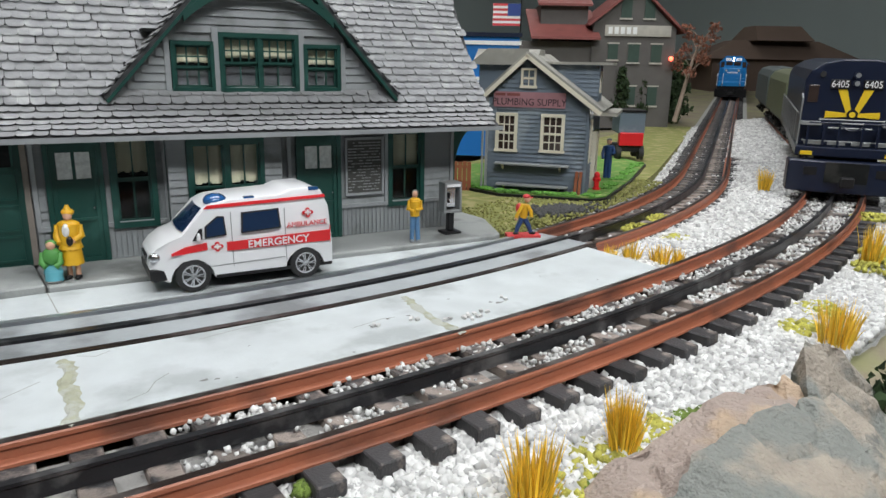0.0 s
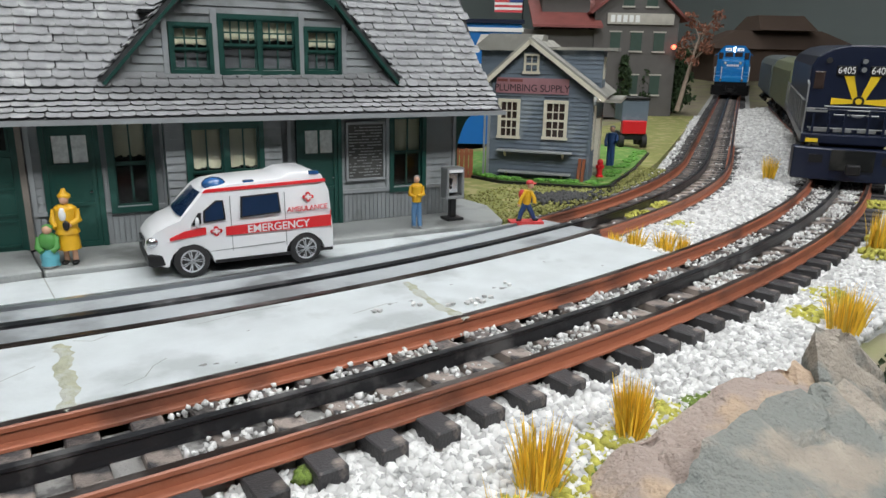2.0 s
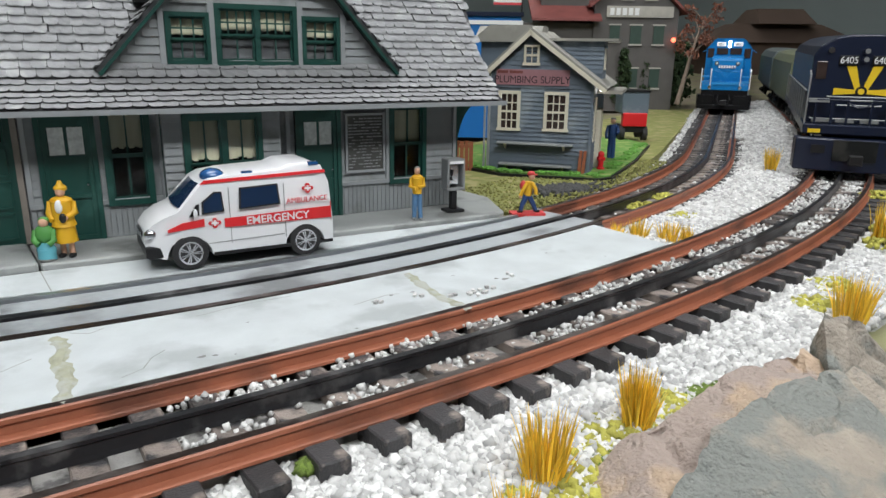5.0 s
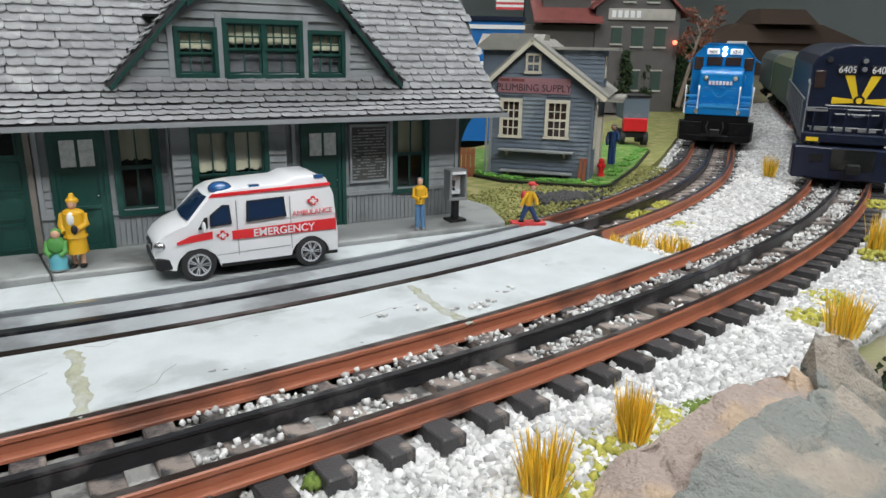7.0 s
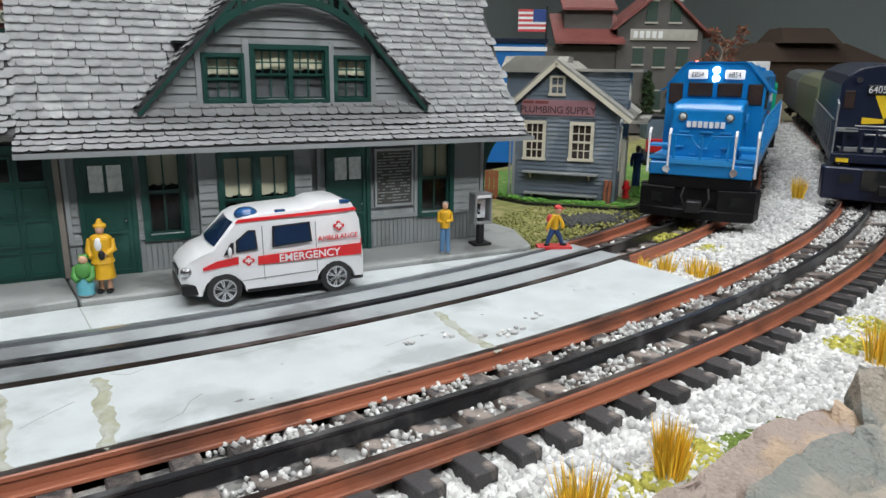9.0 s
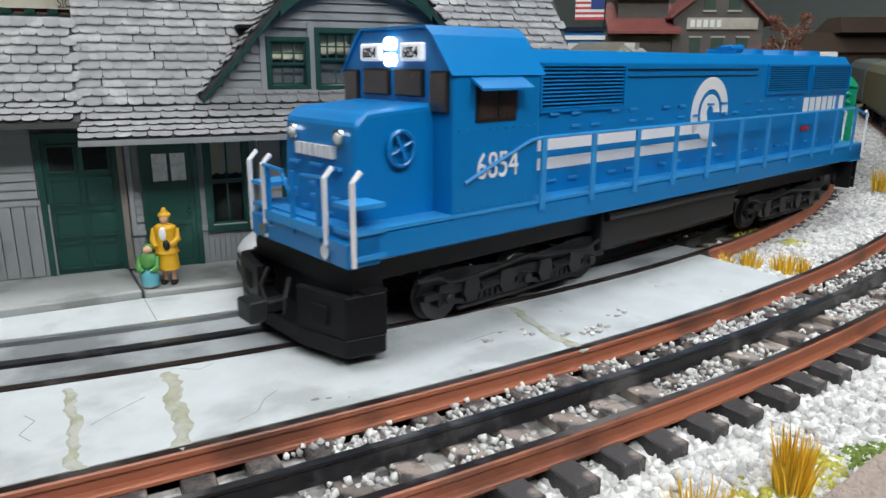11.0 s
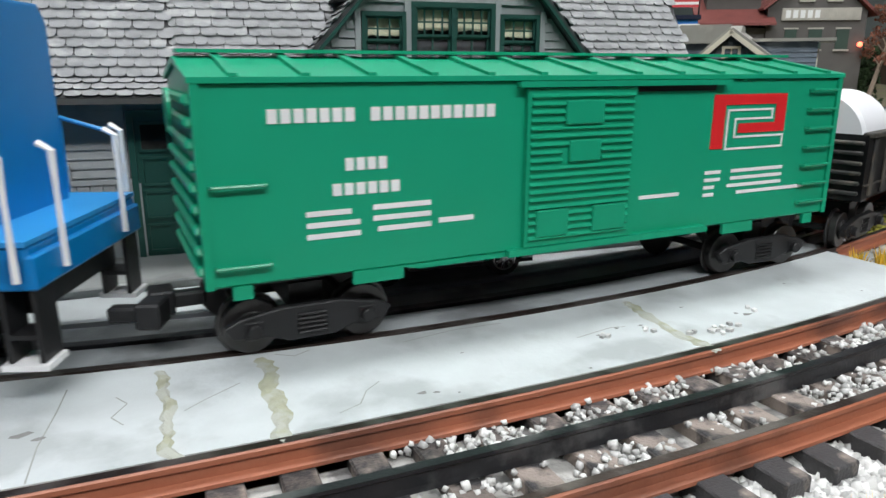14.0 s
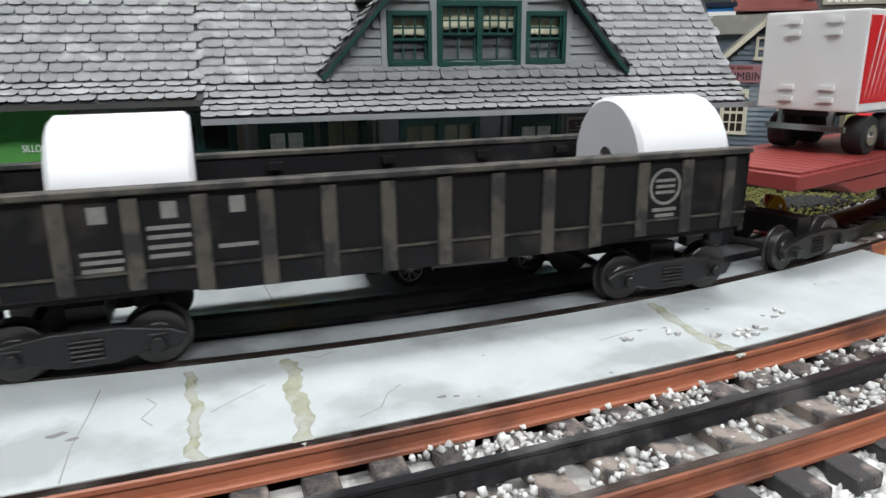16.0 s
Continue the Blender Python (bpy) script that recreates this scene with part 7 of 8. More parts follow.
    figure("worker_figurine", at(388, 331, 0.6, -60), [
        (COVERALL, "limb", [(-1.3, 0, 0.8), (-1.2, 0, 7), (-0.8, 0, 14)], [1.3, 1.5, 1.8]), (COVERALL, "limb", [(1.4, 0, 0.8), (1.2, 0, 7), (0.8, 0, 14)], [1.3, 1.5, 1.8]),
        (COVERALL, "cone", 0, 0, 18.6, 2.6, 9.6, 3.0), (COVERALL, "limb", [(-3, 0, 22.6), (-3.8, -1.5, 17.5), (-3, -3, 14.5)], 1.1), (COVERALL, "limb", [(3, 0, 22.6), (4.2, -2, 19), (3.6, -4, 18)], 1.1),
        (SKIN, "ball", 0, -0.3, 26.0, 1.7, 1.7, 2.0), (STAIN, "ball", 0, 0.3, 27.3, 1.9, 1.8, 1.2)],
        "painted worker figurine in navy coveralls beside the shop")


def pay_phone():
    p = root("pay_phone", at(192.5, 252.5, 2.0, -8), "grey metal pay phone hood on a black post", "pay phone")
    bm = bmesh.new()
    box(bm, -4.2, 4.2, -3.6, 3.6, 0, 1.2)
    bevelled(bm, 0.5, 2)
    part("base_plate", bm, TRIMBLACK, p)
    bm = bmesh.new()
    box(bm, -1.5, 1.5, -1.3, 1.3, 1.2, 11)
    bevelled(bm, 0.3, 1)
    part("post", bm, TRIMBLACK, p)
    bm = bmesh.new()
    for a, b, c, d, e, f in ((-4.3, 4.3, 2.2, 3.4, 10, 23.5), (-4.3, -3.3, -3, 2.2, 10, 23.5), (3.3, 4.3, -3, 2.2, 10, 23.5), (-4.3, 4.3, -3, 3.4, 22.3, 23.6), (-4.3, 4.3, -3, 2.2, 10, 11)):
        box(bm, a, b, c, d, e, f)
    bevelled(bm, 0.3, 1)
    hood = part("hood", bm, PHONEGREY, p)
    bm = bmesh.new()
    box(bm, -2.6, 2.6, -0.6, 2.2, 12, 21)
    bevelled(bm, 0.4, 1)
    ph = part("telephone", bm, CHROME, hood)
    bm = bmesh.new()
    rod(bm, [(-1.4, -1.2, 14.4), (-1.6, -1.5, 16.5), (-1.4, -1.2, 18.8)], [0.7, 0.45, 0.7], 8)
    part("handset", bm, TRIMBLACK, ph)
    bm = bmesh.new()
    box(bm, -3.4, 3.4, -3.2, -3.0, 21.6, 22.8)
    part("sign_bar", bm, PRINTWHITE, hood)


# ---- plumbing supply house on its raised lot ----
def shop_house():
    lot = root("house_lot", None, "raised lawn plot with a dark edging round the supply house", "lot", kind="structure")
    pts = [(320, 281), (331, 280), (400, 318), (478, 368), (500, 420), (330, 440), (278, 372), (283, 326)]
    bm = bmesh.new()
    prism(bm, pts, "z", -8, 0.5)
    part("edging", bm, TRIMBLACK, lot)
    bm = bmesh.new()
    cx, cy = 360, 350
    prism(bm, [(cx + (x - cx) * 0.975, cy + (y - cy) * 0.965) for x, y in pts], "z", -7, 1.3)
    part("lawn", bm, LAWN, lot)
    h = root("supply_house", at(286, 343, 1.2, -53.0), "small slate-blue clapboard supply house with cream trim", "building")
    D = 78.0
    gable = [(1.0, 0), (62.5, 0), (62.5, 52), (25, 79), (1.0, 57)]
    bm = bmesh.new()
    prism(bm, gable, "y", 0.8, 2.4)
    front = part("front_wall", bm, HOUSE, h)
    bm = bmesh.new()
    prism(bm, gable, "y", D - 2, D)
    box(bm, 1.0, 2.6, 2.4, D - 2, 0, 57)
    part("rear_wall", bm, HOUSE, h)
    bm = bmesh.new()
    box(bm, 60.9, 62.5, 2.4, D - 2, 0, 52)
    side = part("side_wall", bm, HOUSE, h)

    def width(z):
        lo = 1.0 if z < 57 else 1.0 + (z - 57) / 22 * 24
        hi = 62.5 if z < 52 else 62.5 - (z - 52) / 27 * 37.5
        return lo, hi
    z = 0.0
    wins = [(6.7, 20.2, 25.0, 47.5), (34.5, 48.9, 25.5, 47.5)]
    while z < 76:
        lo, hi = width(z + 2.6)
        segs, xs = [], lo
        for a, b, c, d in wins:
            if c - 1 < z + 1.3 < d + 1:
                segs.append((xs, a))
                xs = b
        segs.append((xs, hi))
        for a, b in segs:
            if b - a > 0.6:
                bm = bmesh.new()
                prism(bm, [(0.8, z), (-0.25, z + 0.1), (0.45, z + 2.65), (0.8, z + 2.65)], "x", a, b)
                part("clapboard", bm, HOUSE, front)
        if z < 50:
            bm = bmesh.new()
            prism(bm, [(62.5, z), (63.5, z + 0.1), (62.8, z + 2.65), (62.5, z + 2.65)], "y", 0.8, D)
            part("clapboard", bm, HOUSE, side)
        z += 2.6
    bm = bmesh.new()
    box(bm, 0.2, 1.8, -0.6, 1.0, 0, 57)
    part("corner_board", bm, GREYTRIM, h)
    bm = bmesh.new()
    box(bm, 61.6, 63.2, -0.6, 1.0, 0, 52)
    part("corner_board", bm, HOUSE, h)
    for i, (x0, x1, z0, z1) in enumerate(wins + [(21.2, 30.4, 63.5, 74.0)]):
        w = root("shop_window")
        w.parent = h
        f = 1.9 if i < 2 else 1.3
        bm = bmesh.new()
        for a, b, c, d in ((x0, x0 + f, z0, z1), (x1 - f, x1, z0, z1), (x0 + f, x1 - f, z1 - f, z1), (x0 - 0.6, x1 + 0.6, z0 - 1.2, z0 + 0.4)):
            box(bm, a, b, -1.3, 0.9, c, d)
        part("window_frame", bm, CREAM, w)
        bm = bmesh.new()
        cols, rows_ = (3, 4) if i < 2 else (2, 2)
        for k in range(1, cols):
            xx = x0 + f + (x1 - x0 - 2 * f) * k / cols
            box(bm, xx - 0.3, xx + 0.3, -0.5, 0.3, z0, z1 - f)
        for k in range(1, rows_):
            zz = z0 + (z1 - f - z0) * k / rows_
            t = 0.65 if k == rows_ // 2 else 0.3
            box(bm, x0 + f, x1 - f, -0.6, 0.2, zz - t, zz + t)
        part("sash", bm, CREAM, w)
        bm = bmesh.new()
        box(bm, x0 + f, x1 - f, 0.35, 0.7, z0, z1 - f)
        part("pane", bm, DARKGLASS, w)
    # sign painted on boards
    bm = bmesh.new()
    box(bm, 5, 48.6, -0.75, -0.2, 51.0, 60)
    sign = part("sign_panel", bm, SIGNRED, h, "faded red painted sign reading PLUMBING SUPPLY")
    lettering("sign_letters", "PLUMBING SUPPLY", 4.2, at(26.6, -0.8, 52.2), SIGNINK, sign, squash=0.92)
    for x0, x1 in ((5.8, 12), (13, 21)):
        bm = bmesh.new()
        box(bm, x0, x1, -0.9, -0.6, 57.6, 59.2)
        part("faded_word_bar", bm, MILLRED, sign)
    # shelf and bench on brackets
    for z, x0, x1 in ((16.4, 7.5, 53), (3.6, 9, 53)):
        bm = bmesh.new()
        box(bm, x0, x1, -6.5, -0.2, z, z + 0.9)
        sh = part("wall_shelf", bm, GREYTRIM, h)
        for x in (x0 + 4, x1 - 6):
            bm = bmesh.new()
            prism(bm, [(-0.2, z), (-5, z), (-0.2, z - 3.6)], "x", x, x + 1)
            part("shelf_bracket", bm, CREAM, sh)
    for x in (56.4, 58.8):
        bm = bmesh.new()
        box(bm, x, x + 1.8, -1.8, -0.8, 0, 17, pose(0, 0, 0, 0, 3, 0))
        part("leaning_board", bm, FENCEWOOD, h)
    # roof with cream rake boards
    for (xa, za), (xb, zb) in (((-4.4, 55.2), (25, 82.4)), ((25, 82.4), (70.6, 49.6))):
        n = Vector((-(zb - za), xb - xa)).normalized()
        bm = bmesh.new()
        prism(bm, [(xa, za), (xb, zb), (xb + n.x * 1.2, zb + n.y * 1.2), (xa + n.x * 1.2, za + n.y * 1.2)], "y", -4.6, D + 3)
        part("roof_slope", bm, TARROOF, h)
        bm = bmesh.new()
        prism(bm, [(xa - n.x * 2.4, za - n.y * 2.4), (xb - n.x * 2.4, zb - n.y * 2.4), (xb, zb), (xa, za)], "y", -4.8, -3.4)
        part("rake_board", bm, CREAM, h)
    # shed dormers behind the ridge
    bm = bmesh.new()
    box(bm, -8, 24, 12, 40, 50, 78.5)
    bevelled(bm, 0.3, 1)
    up = part("upper_storey", bm, HOUSE, h)
    bm = bmesh.new()
    prism(bm, [(-14, 75.8), (20, 75.8), (24, 85.4), (-2, 85.4)], "y", 8, 9.4)
    prism(bm, [(8, 75.6), (24, 85.4), (42, 85.4), (44, 75.6)], "x", -12, 28)
    part("upper_roof", bm, TARROOF, up)
    bm = bmesh.new()
    box(bm, 24, 66, 16, 40, 55, 76.5)
    rear = part("side_dormer", bm, HOUSE, h)
    for k in range(7):
        bm = bmesh.new()
        prism(bm, [(16, 58 + k * 2.6), (15.2, 58.1 + k * 2.6), (15.8, 60.6 + k * 2.6), (16, 60.6 + k * 2.6)], "x", 24, 66)
        part("clapboard", bm, HOUSE, rear)
    bm = bmesh.new()
    box(bm, 20, 74, 12, 44, 76.5, 78.1)
    part("dormer_roof", bm, TARROOF, rear)
    bm = bmesh.new()
    box(bm, 66, 66.6, 20, 30, 60, 73)
    part("dormer_window", bm, CREAM, rear)
    # lean-to with lamp on the long side
    bm = bmesh.new()
    box(bm, 62.5, 66, 26, 44, 0, 36)
    d = part("side_door", bm, CREAM, h)
    bm = bmesh.new()
    box(bm, 63, 63.8, 8, 20, 18, 44)
    part("side_window", bm, CREAM, h)
    bm = bmesh.new()
    box(bm, 62, 78, 22, D, 46, 48)
    part("porch_roof", bm, TARROOF, h)
    bm = bmesh.new()
    ball(bm, (66, 18, 49), 1.4, 10, 8)
    part("wall_lamp", bm, LAMPWARM, h, "small lit wall lamp")
    bm = bmesh.new()
    rod(bm, [(-1.2, -1.6, 0), (-1.2, -1.6, 52)], 0.7)
    part("drain_pipe", bm, GREYTRIM, h)


SIGNINK = shade("dark_sign_ink", (0.035, 0.02, 0.025), 0.8, vary=0.3, size=4, bump=0.0)
FLAGRED = shade("flag_red", (0.55, 0.06, 0.07), 0.8, vary=0.1, size=6, bump=0.0)
FLAGBLUE = shade("flag_blue", (0.03, 0.06, 0.22), 0.8, vary=0.1, size=6, bump=0.0)


def hydrant():
    h = root("fire_hydrant", at(345, 302, 1.2), "red painted model fire hydrant on the lawn", "hydrant")
    bm = bmesh.new()
    disc(bm, (0, 0, 0.6), 2.4, "z", 1.2, 16)
    disc(bm, (0, 0, 5), 1.7, "z", 8, 16)
    ball(bm, (0, 0, 9.2), (1.9, 1.9, 2.2), 14, 8)
    part("barrel", bm, RED, h, smooth=True)
    for rz in (0, 90):
        bm = bmesh.new()
        disc(bm, (0, 0, 6.6), 1.0, "x" if rz else "y", 5.4, 12)
        part("nozzle", bm, RED, h)


def picket_fence():
    f = root("board_fence", at(283, 349, 0, -37), "red-brown board fence beside the supply house", "fence")
    for k in range(7):
        bm = bmesh.new()
        box(bm, -22 + k * 2.9, -19.5 + k * 2.9, -0.5, 0.5, -6, 17 + (k % 2) * 0.4)
        part("picket", bm, FENCEWOOD, f)
    for z in (3, 13):
        bm = bmesh.new()
        box(bm, -22, -2, 0.5, 1.4, z, z + 1.6)
        part("rail", bm, FENCEWOOD, f)


def blue_shop():
    s = root("blue_shop", at(445, 492, 0, -36), "bright blue flat-roofed shop with white trim", "building")
    bm = bmesh.new()
    box(bm, -120, 0, 0, 90, -5, 104)
    part("wall", bm, SHOPBLUE, s)
    for z0, z1, o in ((94.5, 98, 1.2), (63, 66.5, 1.0)):
        bm = bmesh.new()
        box(bm, -121, 1.5, -o, 0.2, z0, z1)
        part("trim_band", bm, TRAILER, s)
    bm = bmesh.new()
    box(bm, -122, 2, -2, 92, 101.5, 105)
    part("parapet", bm, NAVY, s)
    for x in (-62, -44, -26):
        w = root("shop_window")
        w.parent = s
        bm = bmesh.new()
        box(bm, x, x + 15, -0.8, 0.2, 40, 62)
        part("pane", bm, DARKGLASS, w)
        bm = bmesh.new()
        for k in range(4):
            box(bm, x + k * 4.6, x + k * 4.6 + 1.2, -1.4, -0.4, 40, 62)
        for k in range(4):
            box(bm, x, x + 15, -1.3, -0.5, 40 + k * 7, 41.3 + k * 7)
        part("lattice", bm, TRAILER, w)
    f = root("flag", at(446, 493, 105, -36), "striped red and white flag with blue canton on a pole", "flag")
    bm = bmesh.new()
    rod(bm, [(0, 0, 0), (0, 0, 28)], 0.7)
    part("flag_pole", bm, TRIMBLACK, f)
    for k in range(9):
        bm = bmesh.new()
        box(bm, -25 + (0 if k < 5 else 0), -0.6, -0.3, 0.3, 6 + k * 2.1, 8.1 + k * 2.1)
        part("stripe", bm, FLAGRED if k % 2 == 0 else TRAILER, f)
    bm = bmesh.new()
    box(bm, -12, -0.6, -0.5, 0.5, 14.4, 24.9)
    part("canton", bm, FLAGBLUE, f)


def feed_mill():
    m = root("feed_mill", at(832, 612, 6, -35.5), "dim grey feed mill with green shutters and red tin roofs", "building")
    k = 0.777
    bm = bmesh.new()
    prism(bm, [(-112, -10), (0, -10), (0, 122), (-56, 172), (-112, 130)], "y", 0, 120)
    part("wall", bm, BRICKGREY, m)
    for (xa, za), (xb, zb) in (((-118, 124), (-56, 174)), ((-56, 174), (9, 116))):
        n = Vector((-(zb - za), xb - xa)).normalized()
        bm = bmesh.new()
        prism(bm, [(xa, za), (xb, zb), (xb + n.x * 3, zb + n.y * 3), (xa + n.x * 3, za + n.y * 3)], "y", -8, 124)
        part("roof_slope", bm, MILLRED, m)
    for px, py, pw, ph in ((1082, 8, 18, 33), (1122, 8, 18, 33), (1099, 84, 19, 30), (1139, 84, 18, 30), (1064, 84, 17, 26), (1138, 155, 17, 32), (1100, 155, 17, 32)):
        x, z = (px - 1180) * k, (215 - py - ph) * k
        w = root("mill_window")
        w.parent = m
        bm = bmesh.new()
        box(bm, x, x + pw * k, -1.6, 0.4, z, z + ph * k)
        part("shutter", bm, SHUTTER, w)
        bm = bmesh.new()
        box(bm, x - 1.5, x + pw * k + 1.5, -2.4, 0.2, z - 2.2, z)
        part("sill", bm, PLANK, w)
        bm = bmesh.new()
        box(bm, x - 1.5, x + pw * k + 1.5, -2.0, 0.2, z + ph * k, z + ph * k + 1.8)
        part("lintel", bm, PLANK, w)
    bm = bmesh.new()
    box(bm, -96, -8, -3, 0, 112, 126)
    sign = part("sign_board", bm, PLANK, m, "weathered pale sign board with dark unreadable letters")
    for i in range(10):
        if i != 5:
            bm = bmesh.new()
            box(bm, -92 + i * 8.2, -86.6 + i * 8.2, -3.6, -2.9, 114.5, 123.5)
            part("letter_bar", bm, TRAILER if i < 5 else PLANK, sign)
    # lower block with a long red roof
    bm = bmesh.new()
    box(bm, -230, -112, 4, 110, -10, 104)
    part("annex_wall", bm, BRICKGREY, m)
    bm = bmesh.new()
    prism(bm, [(-14, 106), (62, 146), (62, 149), (-14, 109)], "x", -196, -104)
    part("annex_roof", bm, MILLRED, m)
    bm = bmesh.new()
    prism(bm, [(10, 150), (66, 176), (66, 179), (10, 153)], "x", -185, -112)
    part("upper_roof", bm, MILLRED, m)
    bm = bmesh.new()
    box(bm, -180, -116, 20, 100, 104, 152)
    part("monitor_wall", bm, BRICKGREY, m)
    bm = bmesh.new()
    ball(bm, (-6, -6, 84), 3.0, 12, 8)
    part("warning_lamp", bm, LAMPRED, m, "small lit red lamp")


def delivery_truck():
    t = root("delivery_truck", at(486, 392, 0.8, -38), "small black and red model truck parked by the shop", "truck")
    bm = bmesh.new()
    box(bm, -11, 11, 0, 30, 22, 40)
    bevelled(bm, 1.2, 2)
    part("cargo_body", bm, HOUSE, t)
    bm = bmesh.new()
    box(bm, -10, 10, -2, 6, 12, 23)
    bevelled(bm, 0.8, 2)
    part("red_tail", bm, RED, t)
    bm = bmesh.new()
    box(bm, -9, 9, 0, 30, 7, 12)
    part("chassis", bm, TRIMBLACK, t)
    bm = bmesh.new()
    box(bm, -11.5, 11.5, -1, 31, 40, 41.5)
    part("roof_panel", bm, TRIMBLACK, t)
    for x in (-9.5, 9.5):
        for y in (4, 26):
            bm = bmesh.new()
            disc(bm, (x, y, 6), 6, "x", 4, 24)
            part("wheel", bm, RUBBER, t, smooth=True)


def far_barn():
    b = root("hill_barn", at(1960, 1090, 0, -36), "dim brown hip-roofed barn far down the layout", "building")
    bm = bmesh.new()
    box(bm, -190, 190, 0, 160, 0, 112)
    part("wall", bm, HILL, b)
    for w, d, z0, z1, t in ((225, 100, 108, 160, 120), (80, 60, 158, 200, 64)):
        bm = bmesh.new()
        lo = [bm.verts.new(q) for q in ((-w, -20, z0), (w, -20, z0), (w, 180, z0), (-w, 180, z0))]
        hi = [bm.verts.new(q) for q in ((-t, 40, z1), (t, 40, z1), (t, 120, z1), (-t, 120, z1))]
        bm.faces.new(lo[::-1]), bm.faces.new(hi)
        for i in range(4):
            bm.faces.new((lo[i], lo[(i + 1) % 4], hi[(i + 1) % 4], hi[i]))
        part("roof", bm, HILL, b)
    bm = bmesh.new()
    prism(bm, [(-620, 0), (-600, 112), (-300, 118), (-150, 100), (300, 100), (420, 112), (640, 96), (900, 104), (920, 0)], "y", 170, 200)
    r = part("ridge_board", bm, HILL)
    r.matrix_world = at(1960, 1090, 0, -36)
    tagged(r, "painted brown ridge board along the back of the layout", "backdrop", kind="structure")


# ---- plants, rocks, ground cover ----
def leaf_cloud(bm, centres, n, size, rng):
    for c, r in centres:
        for _ in range(n):
            d = Vector((rng.gauss(0, 1), rng.gauss(0, 1), rng.gauss(0, 1))).normalized() * rng.uniform(0.4, 1.0)
            p = Vector(c) + Vector((d.x * r[0], d.y * r[1], d.z * r[2]))
            m = Matrix.Translation(p) @ Euler((rng.uniform(0, 6), rng.uniform(0, 6), rng.uniform(0, 6))).to_matrix().to_4x4()
            s = size * rng.uniform(0.6, 1.3)
            vs = [bm.verts.new(m @ Vector(q)) for q in ((-s, 0, 0), (0, -s * 0.6, s * 0.2), (s, 0, 0), (0, s * 0.6, s * 0.2))]
            bm.faces.new(vs)


def trees():
    rng = random.Random(42)
    t = root("autumn_tree", at(830, 588, 8), "bare forked tree with sparse russet leaves", "tree")
    bm = bmesh.new()
    rod(bm, [(-14, 2, 0), (-4, 0, 40), (8, -2, 84), (20, -4, 112)], [3.4, 2.6, 1.8, 0.8])
    part("trunk", bm, BARK, t)
    tips = []
    for k in range(12):
        z = 50 + k * 5
        f = z / 112
        a = rng.uniform(0, 6.28)
        base = (-14 + 34 * f, 2 - 6 * f, z)
        tip = (base[0] + 22 * math.cos(a), base[1] + 16 * math.sin(a), z + rng.uniform(14, 26))
        bm = bmesh.new()
        rod(bm, [base, ((base[0] + tip[0]) / 2, (base[1] + tip[1]) / 2, (z + tip[2]) / 2 + 3), tip], [1.0, 0.7, 0.3], 5)
        part("limb", bm, BARK, t)
        tips.append((tip, (10, 9, 8)))
    bm = bmesh.new()
    leaf_cloud(bm, tips, 70, 2.2, rng)
    part("crown", bm, AUTUMN, t)
    for x, y, s in ((775, 650, 1.0), (800, 640, 0.8), (870, 640, 0.9), (905, 650, 1.1), (845, 560 + 60, 0.7), (940, 690, 1.2)):
        b = root("evergreen_shrub", at(x, y, rise(x) - 6), "dark evergreen shrub behind the turf bank", "shrub", "evergreen shrubs")
        bm = bmesh.new()
        rod(bm, [(0, 0, 0), (0, 0, 60 * s)], [2.2 * s, 0.6])
        part("trunk", bm, BARK, b)
        bm = bmesh.new()
        leaf_cloud(bm, [((rng.uniform(-5, 5), rng.uniform(-5, 5), z * s), (20 * s * (1 - z / 100), 20 * s * (1 - z / 100), 9)) for z in (14, 28, 42, 56, 70)], 160, 3.2, rng)
        part("crown", bm, CONIFER, b)


def grass_tuft(x, y, z, h, r, n, seed, material=None, label="golden dry grass tuft in the ballast"):
    rng = random.Random(seed)
    t = bmesh.new()
    for _ in range(n):
        a, d = rng.uniform(0, 6.28), r * math.sqrt(rng.random())
        bx, by = d * math.cos(a) * 0.55, d * math.sin(a) * 0.55
        hh = h * rng.uniform(0.55, 1.1)
        lx, ly = bx * rng.uniform(0.6, 2.6) + rng.uniform(-1, 1), by * rng.uniform(0.6, 2.6) + rng.uniform(-1, 1)
        w = rng.uniform(0.16, 0.34)
        q = rng.uniform(0, 3.14)
        e = Vector((math.cos(q) * w, math.sin(q) * w, 0))
        p0, p1, p2 = Vector((bx, by, -1)), Vector(((bx + lx) / 2, (by + ly) / 2, hh * 0.6)), Vector((lx, ly, hh))
        v = [t.verts.new(k) for k in (p0 - e, p0 + e, p1 + e * 0.8, p1 - e * 0.8)]
        tip = t.verts.new(p2)
        t.faces.new(v), t.faces.new((v[3], v[2], tip))
    ob = part("grass_tuft", t, material or STRAW)
    ob.matrix_world = at(x, y, z)
    tagged(ob, label, "grass", "grass tufts")


def foam(name, spots, material, label, size, n, seed):
    rng = random.Random(seed)
    pts = []
    for x, y, z, r in spots:
        for _ in range(n):
            a, d = rng.uniform(0, 6.28), r * math.sqrt(rng.random())
            pts.append((x + d * math.cos(a) * 1.3, y + d * math.sin(a), z + 0.4 + rng.uniform(0, 0.28 * r) * (1 - d / r)))
    ob = stones(name, pts, label, size * 0.7, size * 1.3, seed, material)
    ob["category"] = "ground cover"


